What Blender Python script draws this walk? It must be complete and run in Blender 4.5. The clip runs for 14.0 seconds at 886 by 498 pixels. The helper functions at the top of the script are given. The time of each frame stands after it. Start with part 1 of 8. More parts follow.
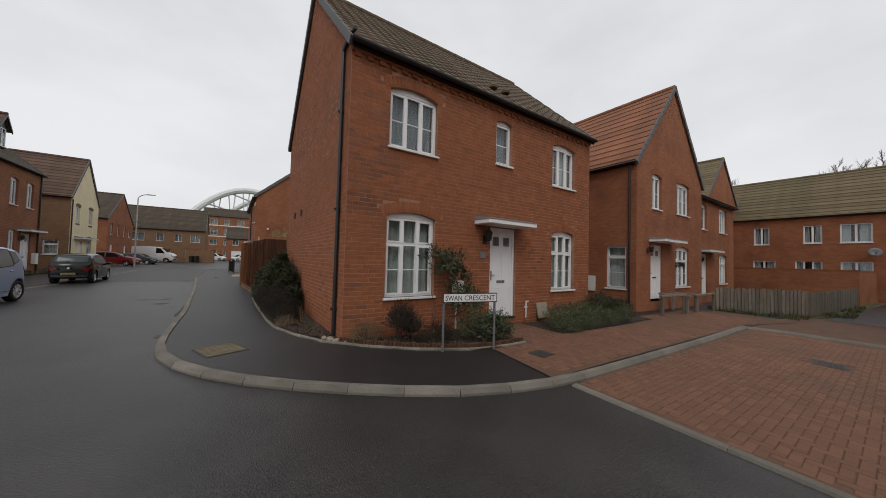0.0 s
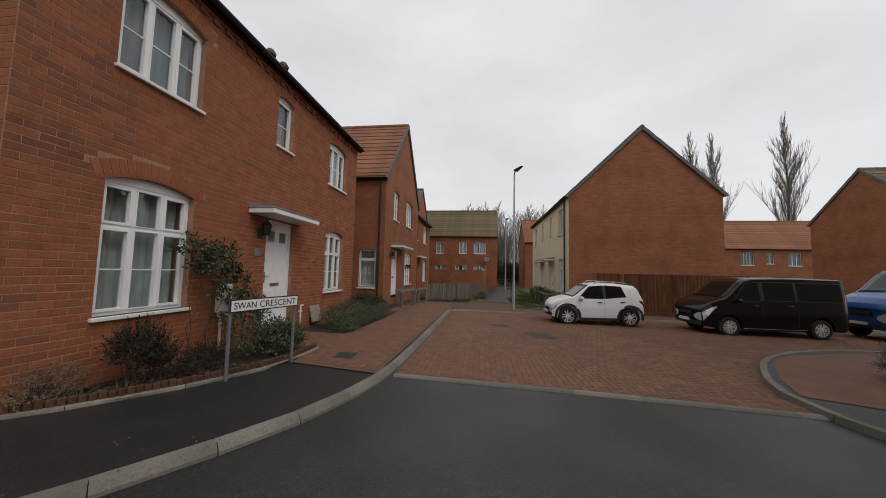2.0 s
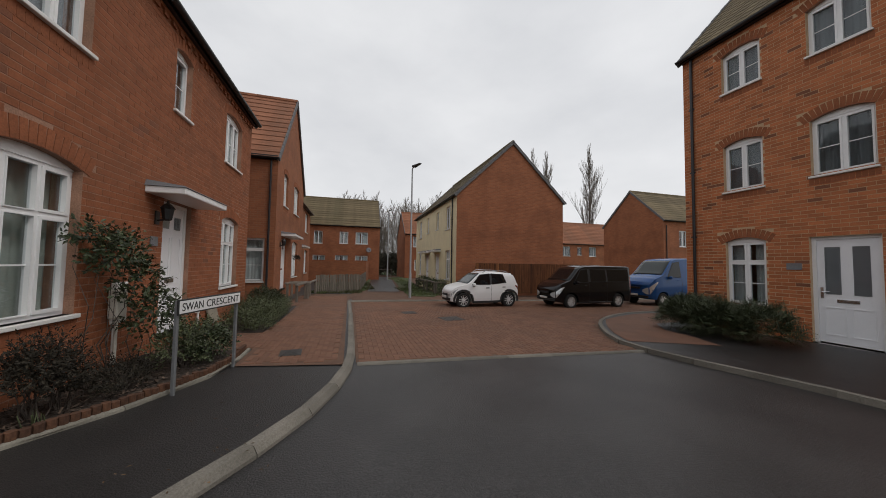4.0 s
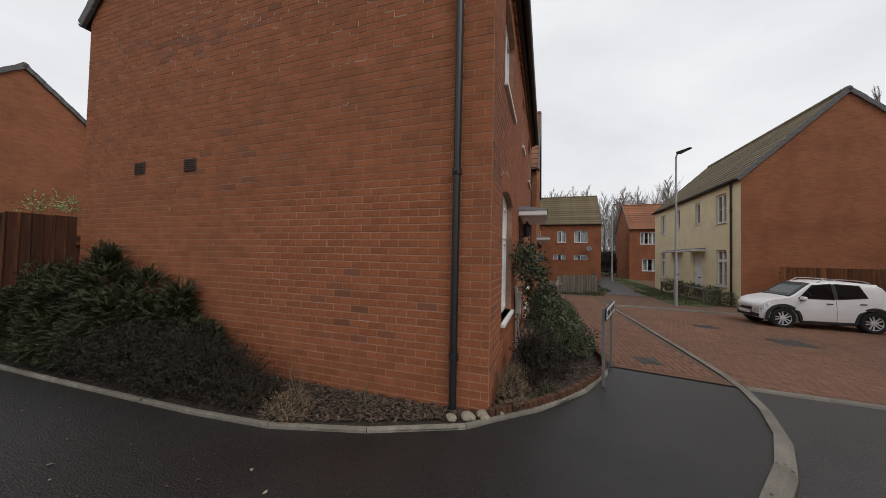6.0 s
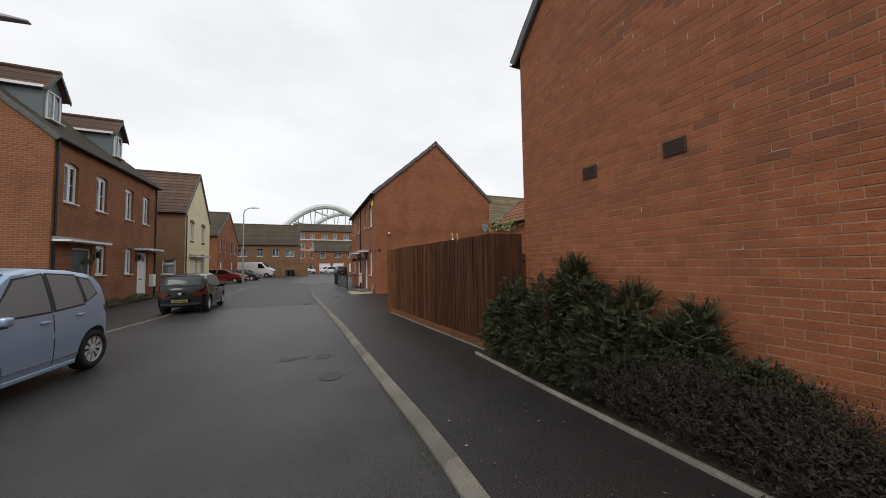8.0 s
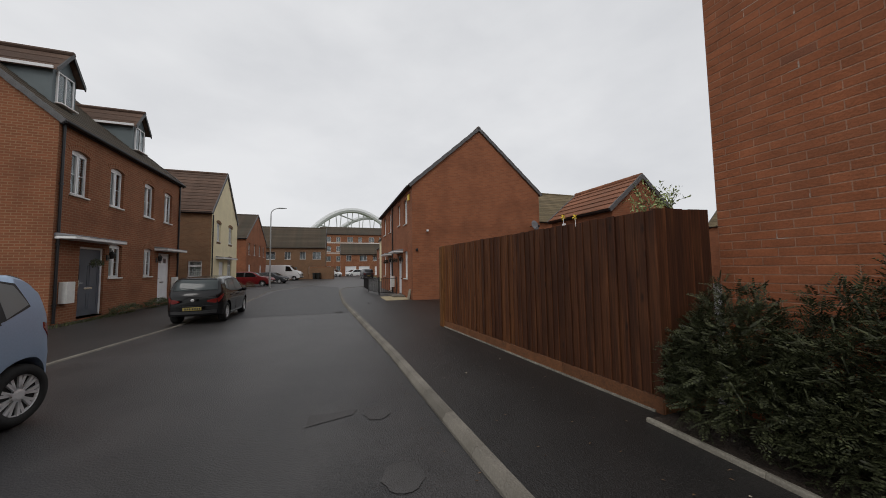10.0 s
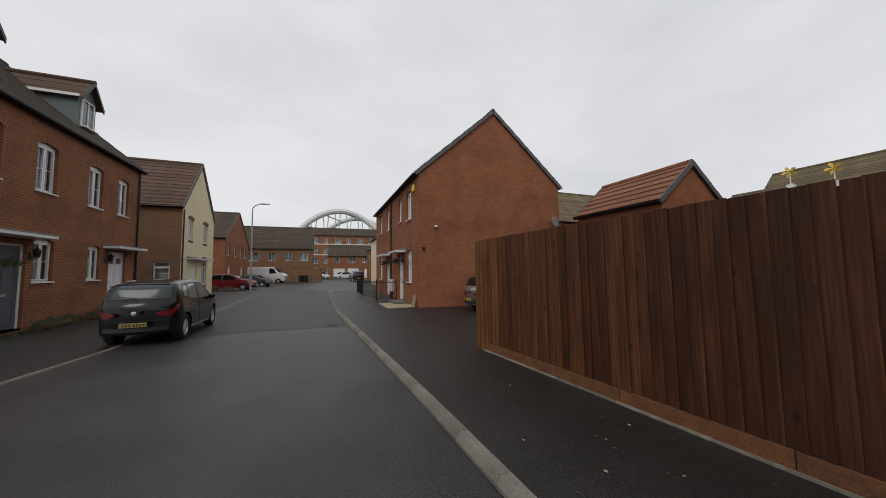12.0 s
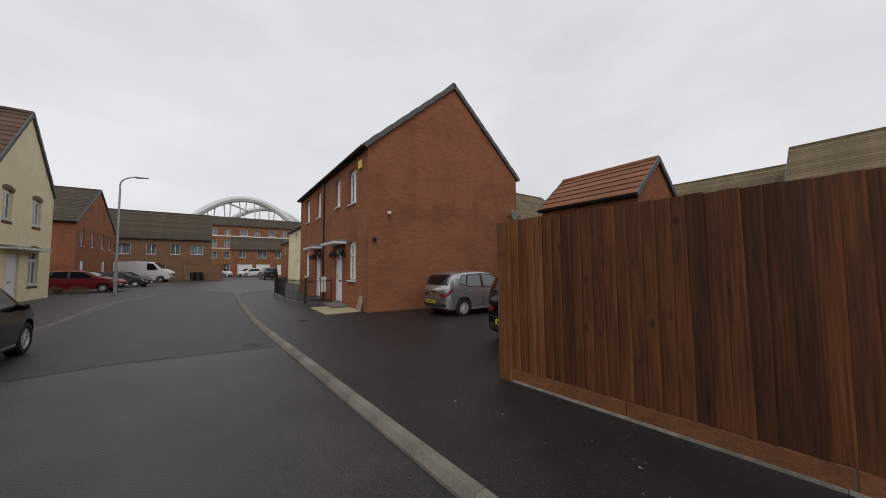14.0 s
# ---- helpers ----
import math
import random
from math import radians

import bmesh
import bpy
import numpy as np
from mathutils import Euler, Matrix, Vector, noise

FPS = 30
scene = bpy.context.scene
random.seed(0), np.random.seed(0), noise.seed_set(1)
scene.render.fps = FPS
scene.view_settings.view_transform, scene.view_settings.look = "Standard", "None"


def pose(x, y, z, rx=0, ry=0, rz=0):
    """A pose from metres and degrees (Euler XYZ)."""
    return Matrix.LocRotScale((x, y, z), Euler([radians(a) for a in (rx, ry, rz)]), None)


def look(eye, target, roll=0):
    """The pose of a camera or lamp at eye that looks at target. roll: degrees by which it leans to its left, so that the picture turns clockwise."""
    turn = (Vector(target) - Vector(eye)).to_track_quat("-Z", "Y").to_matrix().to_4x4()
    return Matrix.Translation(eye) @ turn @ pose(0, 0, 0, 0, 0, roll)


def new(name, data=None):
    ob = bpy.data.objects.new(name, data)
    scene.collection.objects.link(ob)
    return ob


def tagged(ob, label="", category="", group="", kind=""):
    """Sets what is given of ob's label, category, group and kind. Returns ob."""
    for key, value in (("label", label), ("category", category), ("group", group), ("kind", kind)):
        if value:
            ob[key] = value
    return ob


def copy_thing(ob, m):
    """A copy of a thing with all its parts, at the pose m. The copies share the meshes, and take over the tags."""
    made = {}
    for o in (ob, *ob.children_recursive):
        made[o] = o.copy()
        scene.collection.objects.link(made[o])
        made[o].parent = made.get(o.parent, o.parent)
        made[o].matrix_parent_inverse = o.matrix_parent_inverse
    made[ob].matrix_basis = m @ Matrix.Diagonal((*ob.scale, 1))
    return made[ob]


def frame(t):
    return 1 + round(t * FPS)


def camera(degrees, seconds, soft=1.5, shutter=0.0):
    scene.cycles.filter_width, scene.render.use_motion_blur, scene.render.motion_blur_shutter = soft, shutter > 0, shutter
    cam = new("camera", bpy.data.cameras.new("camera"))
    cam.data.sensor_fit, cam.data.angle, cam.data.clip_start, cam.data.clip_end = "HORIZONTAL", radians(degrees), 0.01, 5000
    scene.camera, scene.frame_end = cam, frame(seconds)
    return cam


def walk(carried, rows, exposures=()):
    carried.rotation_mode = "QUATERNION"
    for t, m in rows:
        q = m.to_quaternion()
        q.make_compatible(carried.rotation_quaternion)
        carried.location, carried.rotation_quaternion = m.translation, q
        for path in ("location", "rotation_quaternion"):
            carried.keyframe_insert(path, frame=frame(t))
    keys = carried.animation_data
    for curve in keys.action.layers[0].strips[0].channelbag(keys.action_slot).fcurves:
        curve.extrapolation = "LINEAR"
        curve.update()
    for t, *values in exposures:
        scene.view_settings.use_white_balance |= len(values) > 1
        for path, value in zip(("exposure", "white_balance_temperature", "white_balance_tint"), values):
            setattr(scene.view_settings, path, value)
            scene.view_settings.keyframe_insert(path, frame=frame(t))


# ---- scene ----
cam = camera(109.8, 14.0, soft=0.9)
PATH = [
    (0, (-1.626, -5.422, 1.465), (-0.502, -3.769, 1.533), 1.5),
    (0.5, (-1.779, -5.057, 1.437), (-0.593, -3.448, 1.493), 1.6),
    (1, (-1.971, -4.682, 1.404), (-0.483, -3.348, 1.488), 1.6),
    (1.5, (-2.021, -4.457, 1.367), (-0.221, -3.594, 1.486), 1.3),
    (2, (-2.135, -4.183, 1.313), (-0.157, -3.928, 1.455), 1.3),
    (2.5, (-2.269, -3.9, 1.27), (-0.29, -4.163, 1.387), 1.0),
    (5, (-2.766, -1.754, 1.403), (-0.854, -2.335, 1.495), 0.9),
    (5.5, (-2.917, -1.059, 1.452), (-0.919, -1.128, 1.53), 1.5),
    (6, (-2.962, -0.497, 1.490), (-1.064, 0.132, 1.542), 1.2),
    (6.5, (-3.170, 0.120, 1.42), (-1.575, 1.325, 1.509), 0.4),
    (7, (-3.279, 0.989, 1.48), (-2.025, 2.546, 1.53), -0.1),
    (7.5, (-3.454, 1.597, 1.506), (-2.489, 3.346, 1.599), -0.7),
    (8, (-3.535, 2.189, 1.493), (-2.75, 4.026, 1.592), -0.9),
    (8.5, (-3.664, 2.793, 1.482), (-2.986, 4.671, 1.589), -0.7),
    (10.8, (-3.802, 5.538, 1.438), (-3.151, 7.424, 1.573), -0.9),
    (11, (-3.883, 5.754, 1.474), (-3.232, 7.64, 1.613), -0.9),
    (11.5, (-3.875, 6.321, 1.446), (-3.208, 8.202, 1.584), -1.0),
    (12, (-3.927, 6.921, 1.445), (-3.203, 8.78, 1.582), -0.8),
    (12.5, (-4.063, 7.49, 1.495), (-3.197, 9.29, 1.607), -0.7),
    (13, (-4.111, 8.041, 1.52), (-3.152, 9.794, 1.598), -0.7),
    (13.5, (-4.147, 8.653, 1.435), (-3.139, 10.378, 1.54), -0.4),
    (14, (-4.161, 9.292, 1.424), (-3.0, 10.917, 1.537), -0.5),
]
walk(cam, [(t, look(eye, target, roll)) for t, eye, target, roll in PATH],
     exposures=[(0, -0.04), (1, -0.05), (2.5, -0.08), (5, -0.02), (6, 0.06), (6.5, 0.14), (7, 0.36), (7.5, 0.33), (8, 0.22), (8.5, 0.06), (11, -0.12), (14, -0.08)])


# ---- light ----
world = bpy.data.worlds.new("overcast_sky")
scene.world = world
world.use_nodes = True
wn, wl = world.node_tree.nodes, world.node_tree.links
wn.clear()
w_out = wn.new("ShaderNodeOutputWorld")
w_bg = wn.new("ShaderNodeBackground")
w_sky = wn.new("ShaderNodeTexSky")
w_sky.sky_type, w_sky.sun_disc = "NISHITA", False
w_sky.sun_elevation, w_sky.sun_rotation = radians(42), radians(200)
w_sky.air_density, w_sky.dust_density = 1.0, 4.0
w_gain = wn.new("ShaderNodeVectorMath")
w_gain.operation = "SCALE"
w_gain.inputs["Scale"].default_value = 0.08
w_tc = wn.new("ShaderNodeTexCoord")
w_map = wn.new("ShaderNodeMapping")
w_map.inputs["Scale"].default_value = (1.0, 1.0, 2.2)
w_noise = wn.new("ShaderNodeTexNoise")
w_noise.inputs["Scale"].default_value = 1.9
w_noise.inputs["Detail"].default_value = 6
w_noise.inputs["Roughness"].default_value = 0.52
w_ramp = wn.new("ShaderNodeValToRGB")
w_ramp.color_ramp.elements[0].position, w_ramp.color_ramp.elements[0].color = 0.30, (0.75, 0.76, 0.785, 1)
w_ramp.color_ramp.elements[1].position, w_ramp.color_ramp.elements[1].color = 0.64, (0.915, 0.92, 0.935, 1)
w_mix = wn.new("ShaderNodeMix")
w_mix.data_type = "RGBA"
w_mix.inputs["Factor"].default_value = 0.9
wl.new(w_tc.outputs["Generated"], w_map.inputs["Vector"])
wl.new(w_map.outputs["Vector"], w_noise.inputs["Vector"])
wl.new(w_noise.outputs["Fac"], w_ramp.inputs["Fac"])
wl.new(w_sky.outputs["Color"], w_gain.inputs[0])
wl.new(w_gain.outputs["Vector"], w_mix.inputs[6])
wl.new(w_ramp.outputs["Color"], w_mix.inputs[7])
wl.new(w_mix.outputs[2], w_bg.inputs["Color"])
w_bg.inputs["Strength"].default_value = 1.0
wl.new(w_bg.outputs["Background"], w_out.inputs["Surface"])

sun_data = bpy.data.lights.new("sun", "SUN")
sun_data.energy, sun_data.angle, sun_data.color = 0.9, radians(25), (1.0, 0.97, 0.93)
sun = new("sun", sun_data)
sun.matrix_world = look((-30, -40, 60), (0, 0, 0))


# ---- materials ----
def material(name, base, rough=0.8, metal=0.0, vary=0.25, scale=6.0, bump=0.2, fine=60.0, spec=0.5, per_piece=0.0, stain=None, stain_scale=0.7, coat=0.0, bump_dist=0.01, grain=None, speckle=0.0):
    """A surface with colour variation at two sizes, an optional stain colour, a fine relief, and per-piece variation."""
    m = bpy.data.materials.new(name)
    m.use_nodes = True
    n, l = m.node_tree.nodes, m.node_tree.links
    b = n["Principled BSDF"]
    b.inputs["Roughness"].default_value = rough
    b.inputs["Metallic"].default_value = metal
    b.inputs["Specular IOR Level"].default_value = spec
    b.inputs["Coat Weight"].default_value = coat
    b.inputs["Coat Roughness"].default_value = 0.06
    tc = n.new("ShaderNodeTexCoord")
    n1 = n.new("ShaderNodeTexNoise")
    n1.inputs["Scale"].default_value, n1.inputs["Detail"].default_value = scale, 5
    n2 = n.new("ShaderNodeTexNoise")
    n2.inputs["Scale"].default_value, n2.inputs["Detail"].default_value = fine, 3
    src = tc.outputs["Object"]
    if grain:
        gmap = n.new("ShaderNodeMapping")
        gmap.inputs["Scale"].default_value = grain
        oi0, shift = n.new("ShaderNodeObjectInfo"), n.new("ShaderNodeVectorMath")
        shift.operation = "SCALE"
        shift.inputs[0].default_value = (7.0, 3.0, 11.0)
        l.new(oi0.outputs["Random"], shift.inputs["Scale"])
        l.new(shift.outputs["Vector"], gmap.inputs["Location"])
        l.new(src, gmap.inputs["Vector"])
        src = gmap.outputs["Vector"]
    l.new(src, n1.inputs["Vector"])
    l.new(src, n2.inputs["Vector"])
    add = n.new("ShaderNodeMath")
    add.operation = "ADD"
    l.new(n1.outputs["Fac"], add.inputs[0])
    l.new(n2.outputs["Fac"], add.inputs[1])
    mr = n.new("ShaderNodeMapRange")
    mr.inputs["From Min"].default_value, mr.inputs["From Max"].default_value = 0.65, 1.35
    mr.inputs["To Min"].default_value, mr.inputs["To Max"].default_value = 1 - vary, 1 + vary
    l.new(add.outputs[0], mr.inputs["Value"])
    last = mr.outputs["Result"]
    if speckle:
        vo, m4, ms = n.new("ShaderNodeTexVoronoi"), n.new("ShaderNodeMapRange"), n.new("ShaderNodeMath")
        vo.inputs["Scale"].default_value = fine * 1.3
        l.new(src, vo.inputs["Vector"])
        sp = n.new("ShaderNodeSeparateColor")
        l.new(vo.outputs["Color"], sp.inputs["Color"])
        l.new(sp.outputs["Red"], m4.inputs["Value"])
        m4.inputs["To Min"].default_value, m4.inputs["To Max"].default_value = 1 - speckle, 1 + speckle
        ms.operation = "MULTIPLY"
        l.new(last, ms.inputs[0])
        l.new(m4.outputs["Result"], ms.inputs[1])
        last = ms.outputs[0]
    if per_piece:
        oi, ge = n.new("ShaderNodeObjectInfo"), n.new("ShaderNodeNewGeometry")
        sm, fr, m2 = n.new("ShaderNodeMath"), n.new("ShaderNodeMath"), n.new("ShaderNodeMapRange")
        sm.operation, fr.operation = "ADD", "FRACT"
        l.new(oi.outputs["Random"], sm.inputs[0])
        l.new(ge.outputs["Random Per Island"], sm.inputs[1])
        l.new(sm.outputs[0], fr.inputs[0])
        l.new(fr.outputs[0], m2.inputs["Value"])
        m2.inputs["To Min"].default_value, m2.inputs["To Max"].default_value = 1 - per_piece, 1 + per_piece
        mul = n.new("ShaderNodeMath")
        mul.operation = "MULTIPLY"
        l.new(last, mul.inputs[0])
        l.new(m2.outputs["Result"], mul.inputs[1])
        last = mul.outputs[0]
    col = n.new("ShaderNodeVectorMath")
    col.operation = "SCALE"
    col.inputs[0].default_value = base
    l.new(last, col.inputs["Scale"])
    out = col.outputs["Vector"]
    if stain:
        n3 = n.new("ShaderNodeTexNoise")
        n3.inputs["Scale"].default_value, n3.inputs["Detail"].default_value, n3.inputs["Roughness"].default_value = stain_scale, 6, 0.65
        l.new(src, n3.inputs["Vector"])
        r3 = n.new("ShaderNodeMapRange")
        r3.inputs["From Min"].default_value, r3.inputs["From Max"].default_value = 0.48, 0.72
        r3.inputs["To Max"].default_value = 0.75
        l.new(n3.outputs["Fac"], r3.inputs["Value"])
        mx = n.new("ShaderNodeMix")
        mx.data_type = "RGBA"
        l.new(r3.outputs["Result"], mx.inputs["Factor"])
        l.new(out, mx.inputs[6])
        mx.inputs[7].default_value = (*stain, 1)
        out = mx.outputs[2]
    l.new(out, b.inputs["Base Color"])
    if bump:
        bp = n.new("ShaderNodeBump")
        bp.inputs["Strength"].default_value, bp.inputs["Distance"].default_value = bump, bump_dist
        l.new(n2.outputs["Fac"], bp.inputs["Height"])
        l.new(bp.outputs["Normal"], b.inputs["Normal"])
    return m


def brick_material(name, c1, c2, mortar, course=0.08, stain=(0.12, 0.045, 0.025), mortar_size=0.006):
    """Brickwork for walls that stay far off; lies by object coordinates on upright faces of both directions."""
    m = bpy.data.materials.new(name)
    m.use_nodes = True
    n, l = m.node_tree.nodes, m.node_tree.links
    b = n["Principled BSDF"]
    b.inputs["Roughness"].default_value = 0.88
    b.inputs["Specular IOR Level"].default_value = 0.25
    tc, sep, add, com = n.new("ShaderNodeTexCoord"), n.new("ShaderNodeSeparateXYZ"), n.new("ShaderNodeMath"), n.new("ShaderNodeCombineXYZ")
    add.operation = "ADD"
    l.new(tc.outputs["Object"], sep.inputs[0])
    l.new(sep.outputs["X"], add.inputs[0])
    l.new(sep.outputs["Y"], add.inputs[1])
    l.new(add.outputs[0], com.inputs["X"])
    l.new(sep.outputs["Z"], com.inputs["Y"])
    br = n.new("ShaderNodeTexBrick")
    br.inputs["Scale"].default_value = 1.0
    br.inputs["Brick Width"].default_value, br.inputs["Row Height"].default_value, br.inputs["Mortar Size"].default_value = 0.225, course, mortar_size
    br.inputs["Color1"].default_value, br.inputs["Color2"].default_value, br.inputs["Mortar"].default_value = (*c1, 1), (*c2, 1), (*mortar, 1)
    l.new(com.outputs[0], br.inputs["Vector"])
    n3 = n.new("ShaderNodeTexNoise")
    n3.inputs["Scale"].default_value, n3.inputs["Detail"].default_value = 0.8, 6
    l.new(tc.outputs["Object"], n3.inputs["Vector"])
    r3 = n.new("ShaderNodeMapRange")
    r3.inputs["From Min"].default_value, r3.inputs["From Max"].default_value, r3.inputs["To Max"].default_value = 0.45, 0.75, 0.55
    l.new(n3.outputs["Fac"], r3.inputs["Value"])
    mx = n.new("ShaderNodeMix")
    mx.data_type = "RGBA"
    l.new(r3.outputs["Result"], mx.inputs["Factor"])
    l.new(br.outputs["Color"], mx.inputs[6])
    mx.inputs[7].default_value = (*stain, 1)
    l.new(mx.outputs[2], b.inputs["Base Color"])
    bp = n.new("ShaderNodeBump")
    bp.inputs["Strength"].default_value, bp.inputs["Distance"].default_value = 0.5, 0.006
    bp.invert = True
    l.new(br.outputs["Fac"], bp.inputs["Height"])
    l.new(bp.outputs["Normal"], b.inputs["Normal"])
    return m


def glass_material(name, tint=(0.75, 0.8, 0.82), rough=0.0):
    m = bpy.data.materials.new(name)
    m.use_nodes = True
    b = m.node_tree.nodes["Principled BSDF"]
    b.inputs["Base Color"].default_value = (*tint, 1)
    b.inputs["Roughness"].default_value = rough
    b.inputs["Transmission Weight"].default_value = 1.0
    b.inputs["IOR"].default_value = 1.45
    return m


ASPHALT = material("asphalt", (0.0235, 0.0216, 0.0213), 0.43, vary=0.50, scale=1.1, bump=0.7, fine=75, spec=0.5, stain=(0.040, 0.0368, 0.0362), stain_scale=0.55, speckle=0.6)
ASPHALT_NEW = material("asphalt_pavement", (0.0135, 0.0121, 0.0113), 0.48, vary=0.42, scale=1.6, bump=0.65, fine=85, spec=0.5, stain=(0.0225, 0.0203, 0.0192), speckle=0.5)
ASPHALT_LATER = material("asphalt_relaid", (0.0145, 0.0135, 0.0142), 0.50, vary=0.42, scale=1.4, bump=0.65, fine=80, spec=0.45, stain=(0.024, 0.022, 0.0225), speckle=0.5)
KERB = material("kerb_concrete", (0.165, 0.150, 0.126), 0.88, vary=0.35, scale=5, bump=0.5, fine=70, per_piece=0.2, stain=(0.085, 0.077, 0.06), stain_scale=2.5)
SETT = material("red_paving_block", (0.160, 0.074, 0.042), 0.82, vary=0.25, scale=2.0, bump=0.5, fine=90, per_piece=0.15, stain=(0.105, 0.058, 0.038), stain_scale=0.6)
SETT_JOINT = material("paving_joint_sand", (0.115, 0.062, 0.039), 0.95, vary=0.3, scale=4, bump=0.4)
SOIL = material("bark_mulch_soil", (0.040, 0.028, 0.020), 0.95, vary=0.5, scale=9, bump=1.0, fine=50, bump_dist=0.03)
BARK = material("bark_chip", (0.078, 0.053, 0.038), 0.9, vary=0.3, scale=20, per_piece=0.75)
GRASS = material("rough_grass", (0.065, 0.085, 0.030), 0.9, vary=0.4, scale=3, bump=0.8, fine=80, bump_dist=0.03, stain=(0.09, 0.085, 0.045), stain_scale=1.0)
BRICK = material("red_brick", (0.265, 0.092, 0.042), 0.88, vary=0.26, scale=5.0, bump=0.42, fine=55, spec=0.25, per_piece=0.12, stain=(0.195, 0.078, 0.041), stain_scale=1.1)
BRICK_DARK = material("sooty_brick", (0.198, 0.077, 0.042), 0.88, vary=0.3, scale=3.0, bump=0.35, fine=90, spec=0.3, per_piece=0.14)
BRICK_LIME = material("lime_bloomed_brick", (0.42, 0.33, 0.28), 0.9, vary=0.4, scale=12.0, bump=0.35, fine=90, spec=0.3, per_piece=0.3)
MORTAR = material("mortar", (0.325, 0.18, 0.12), 0.95, vary=0.4, scale=5, bump=0.3, stain=(0.22, 0.125, 0.085), stain_scale=1.6)
MORTAR_PALE = material("pale_mortar", (0.50, 0.35, 0.22), 0.95, vary=0.2, scale=6, bump=0.3)
BRICKWORK = brick_material("red_brickwork", (0.310, 0.116, 0.056), (0.245, 0.091, 0.045), (0.265, 0.132, 0.078))
BRICKWORK_B = brick_material("brown_brickwork", (0.270, 0.100, 0.049), (0.21, 0.079, 0.039), (0.29, 0.17, 0.098), mortar_size=0.010)
BRICKWORK_C = brick_material("buff_brown_brickwork", (0.225, 0.125, 0.070), (0.175, 0.098, 0.055), (0.22, 0.145, 0.09), stain=(0.13, 0.085, 0.055))
RENDER = material("cream_render", (0.74, 0.65, 0.43), 0.9, vary=0.07, scale=2, bump=0.25, fine=120, stain=(0.62, 0.54, 0.36), stain_scale=0.9)
ROOF_BROWN = material("brown_roof_tile", (0.105, 0.072, 0.046), 0.9, vary=0.3, scale=2.5, bump=0.3, fine=50, per_piece=0.2, stain=(0.075, 0.070, 0.035), stain_scale=0.8)
ROOF_PLAIN = material("plain_brown_roof_tile", (0.098, 0.058, 0.040), 0.9, vary=0.3, scale=2.5, bump=0.3, fine=50, per_piece=0.2, stain=(0.070, 0.044, 0.032), stain_scale=0.8)
ROOF_RED = material("terracotta_roof_tile", (0.225, 0.090, 0.046), 0.9, vary=0.25, scale=2.5, bump=0.3, fine=50, per_piece=0.16, stain=(0.150, 0.075, 0.045))
ROOF_OLIVE = material("mossy_roof_tile", (0.135, 0.102, 0.056), 0.92, vary=0.3, scale=2.5, bump=0.3, fine=50, per_piece=0.2, stain=(0.085, 0.072, 0.036))
ROOF_DARK = material("dark_roof_tile", (0.062, 0.046, 0.030), 0.9, vary=0.3, scale=2.5, bump=0.3, fine=50, per_piece=0.2, stain=(0.05, 0.05, 0.035))
BLACK_PLASTIC = material("black_gutter_plastic", (0.014, 0.014, 0.016), 0.42, vary=0.2, bump=0.0)
VERGE = material("grey_verge_mortar", (0.115, 0.112, 0.115), 0.85, vary=0.3, scale=8, bump=0.3)
UPVC = material("white_window_plastic", (0.80, 0.80, 0.80), 0.35, vary=0.04, scale=4, bump=0.0)
UPVC_DIRTY = material("white_sill_plastic", (0.72, 0.71, 0.68), 0.45, vary=0.12, scale=9, bump=0.0)
DOOR_WHITE = material("white_door_paint", (0.78, 0.78, 0.80), 0.4, vary=0.04, scale=3, bump=0.0)
DOOR_GREY = material("slate_door_paint", (0.085, 0.095, 0.115), 0.45, vary=0.06, scale=3, bump=0.0)
LEAD = material("lead_grey_canopy", (0.16, 0.16, 0.17), 0.7, vary=0.2, scale=5)
GLASS = glass_material("window_glass")
CURTAIN = material("net_curtain", (0.55, 0.56, 0.54), 0.95, vary=0.12, scale=8, bump=0.0)
# Added grey behind the panes, in place of the sky's reflection in them.
SHEET_GREY = material("reflection_grey_sheet", (0.20, 0.215, 0.225), 0.9, vary=0.15, scale=5, bump=0.0)
CURTAIN_GREEN = material("grey_green_net", (0.36, 0.38, 0.34), 0.95, vary=0.14, scale=8, bump=0.0)
TREE_BARK = material("winter_tree_bark", (0.19, 0.163, 0.138), 0.9, vary=0.3, scale=4, bump=0.0, per_piece=0.3)
LOG = material("stained_log", (0.080, 0.034, 0.016), 0.85, vary=0.35, scale=9, bump=0.5, fine=45, per_piece=0.3)
INSIDE = material("dim_room_plaster", (0.16, 0.15, 0.14), 0.95, vary=0.1, scale=2, bump=0.0)
METAL_GREY = material("galvanised_post", (0.36, 0.37, 0.38), 0.5, metal=0.3, vary=0.15, scale=12, bump=0.1)
BLACK_METAL = material("black_painted_metal", (0.012, 0.012, 0.013), 0.4, vary=0.2)
POST_GREY = material("dull_grey_post", (0.16, 0.165, 0.17), 0.55, metal=0.2, vary=0.2, scale=12, bump=0.1)
EDGE = material("pale_edging_concrete", (0.215, 0.198, 0.162), 0.88, vary=0.35, scale=7, bump=0.4, fine=70, per_piece=0.22, stain=(0.12, 0.11, 0.085), stain_scale=3.0)
CHROME = material("satin_metal", (0.62, 0.62, 0.63), 0.25, metal=1.0, vary=0.05, bump=0.0)
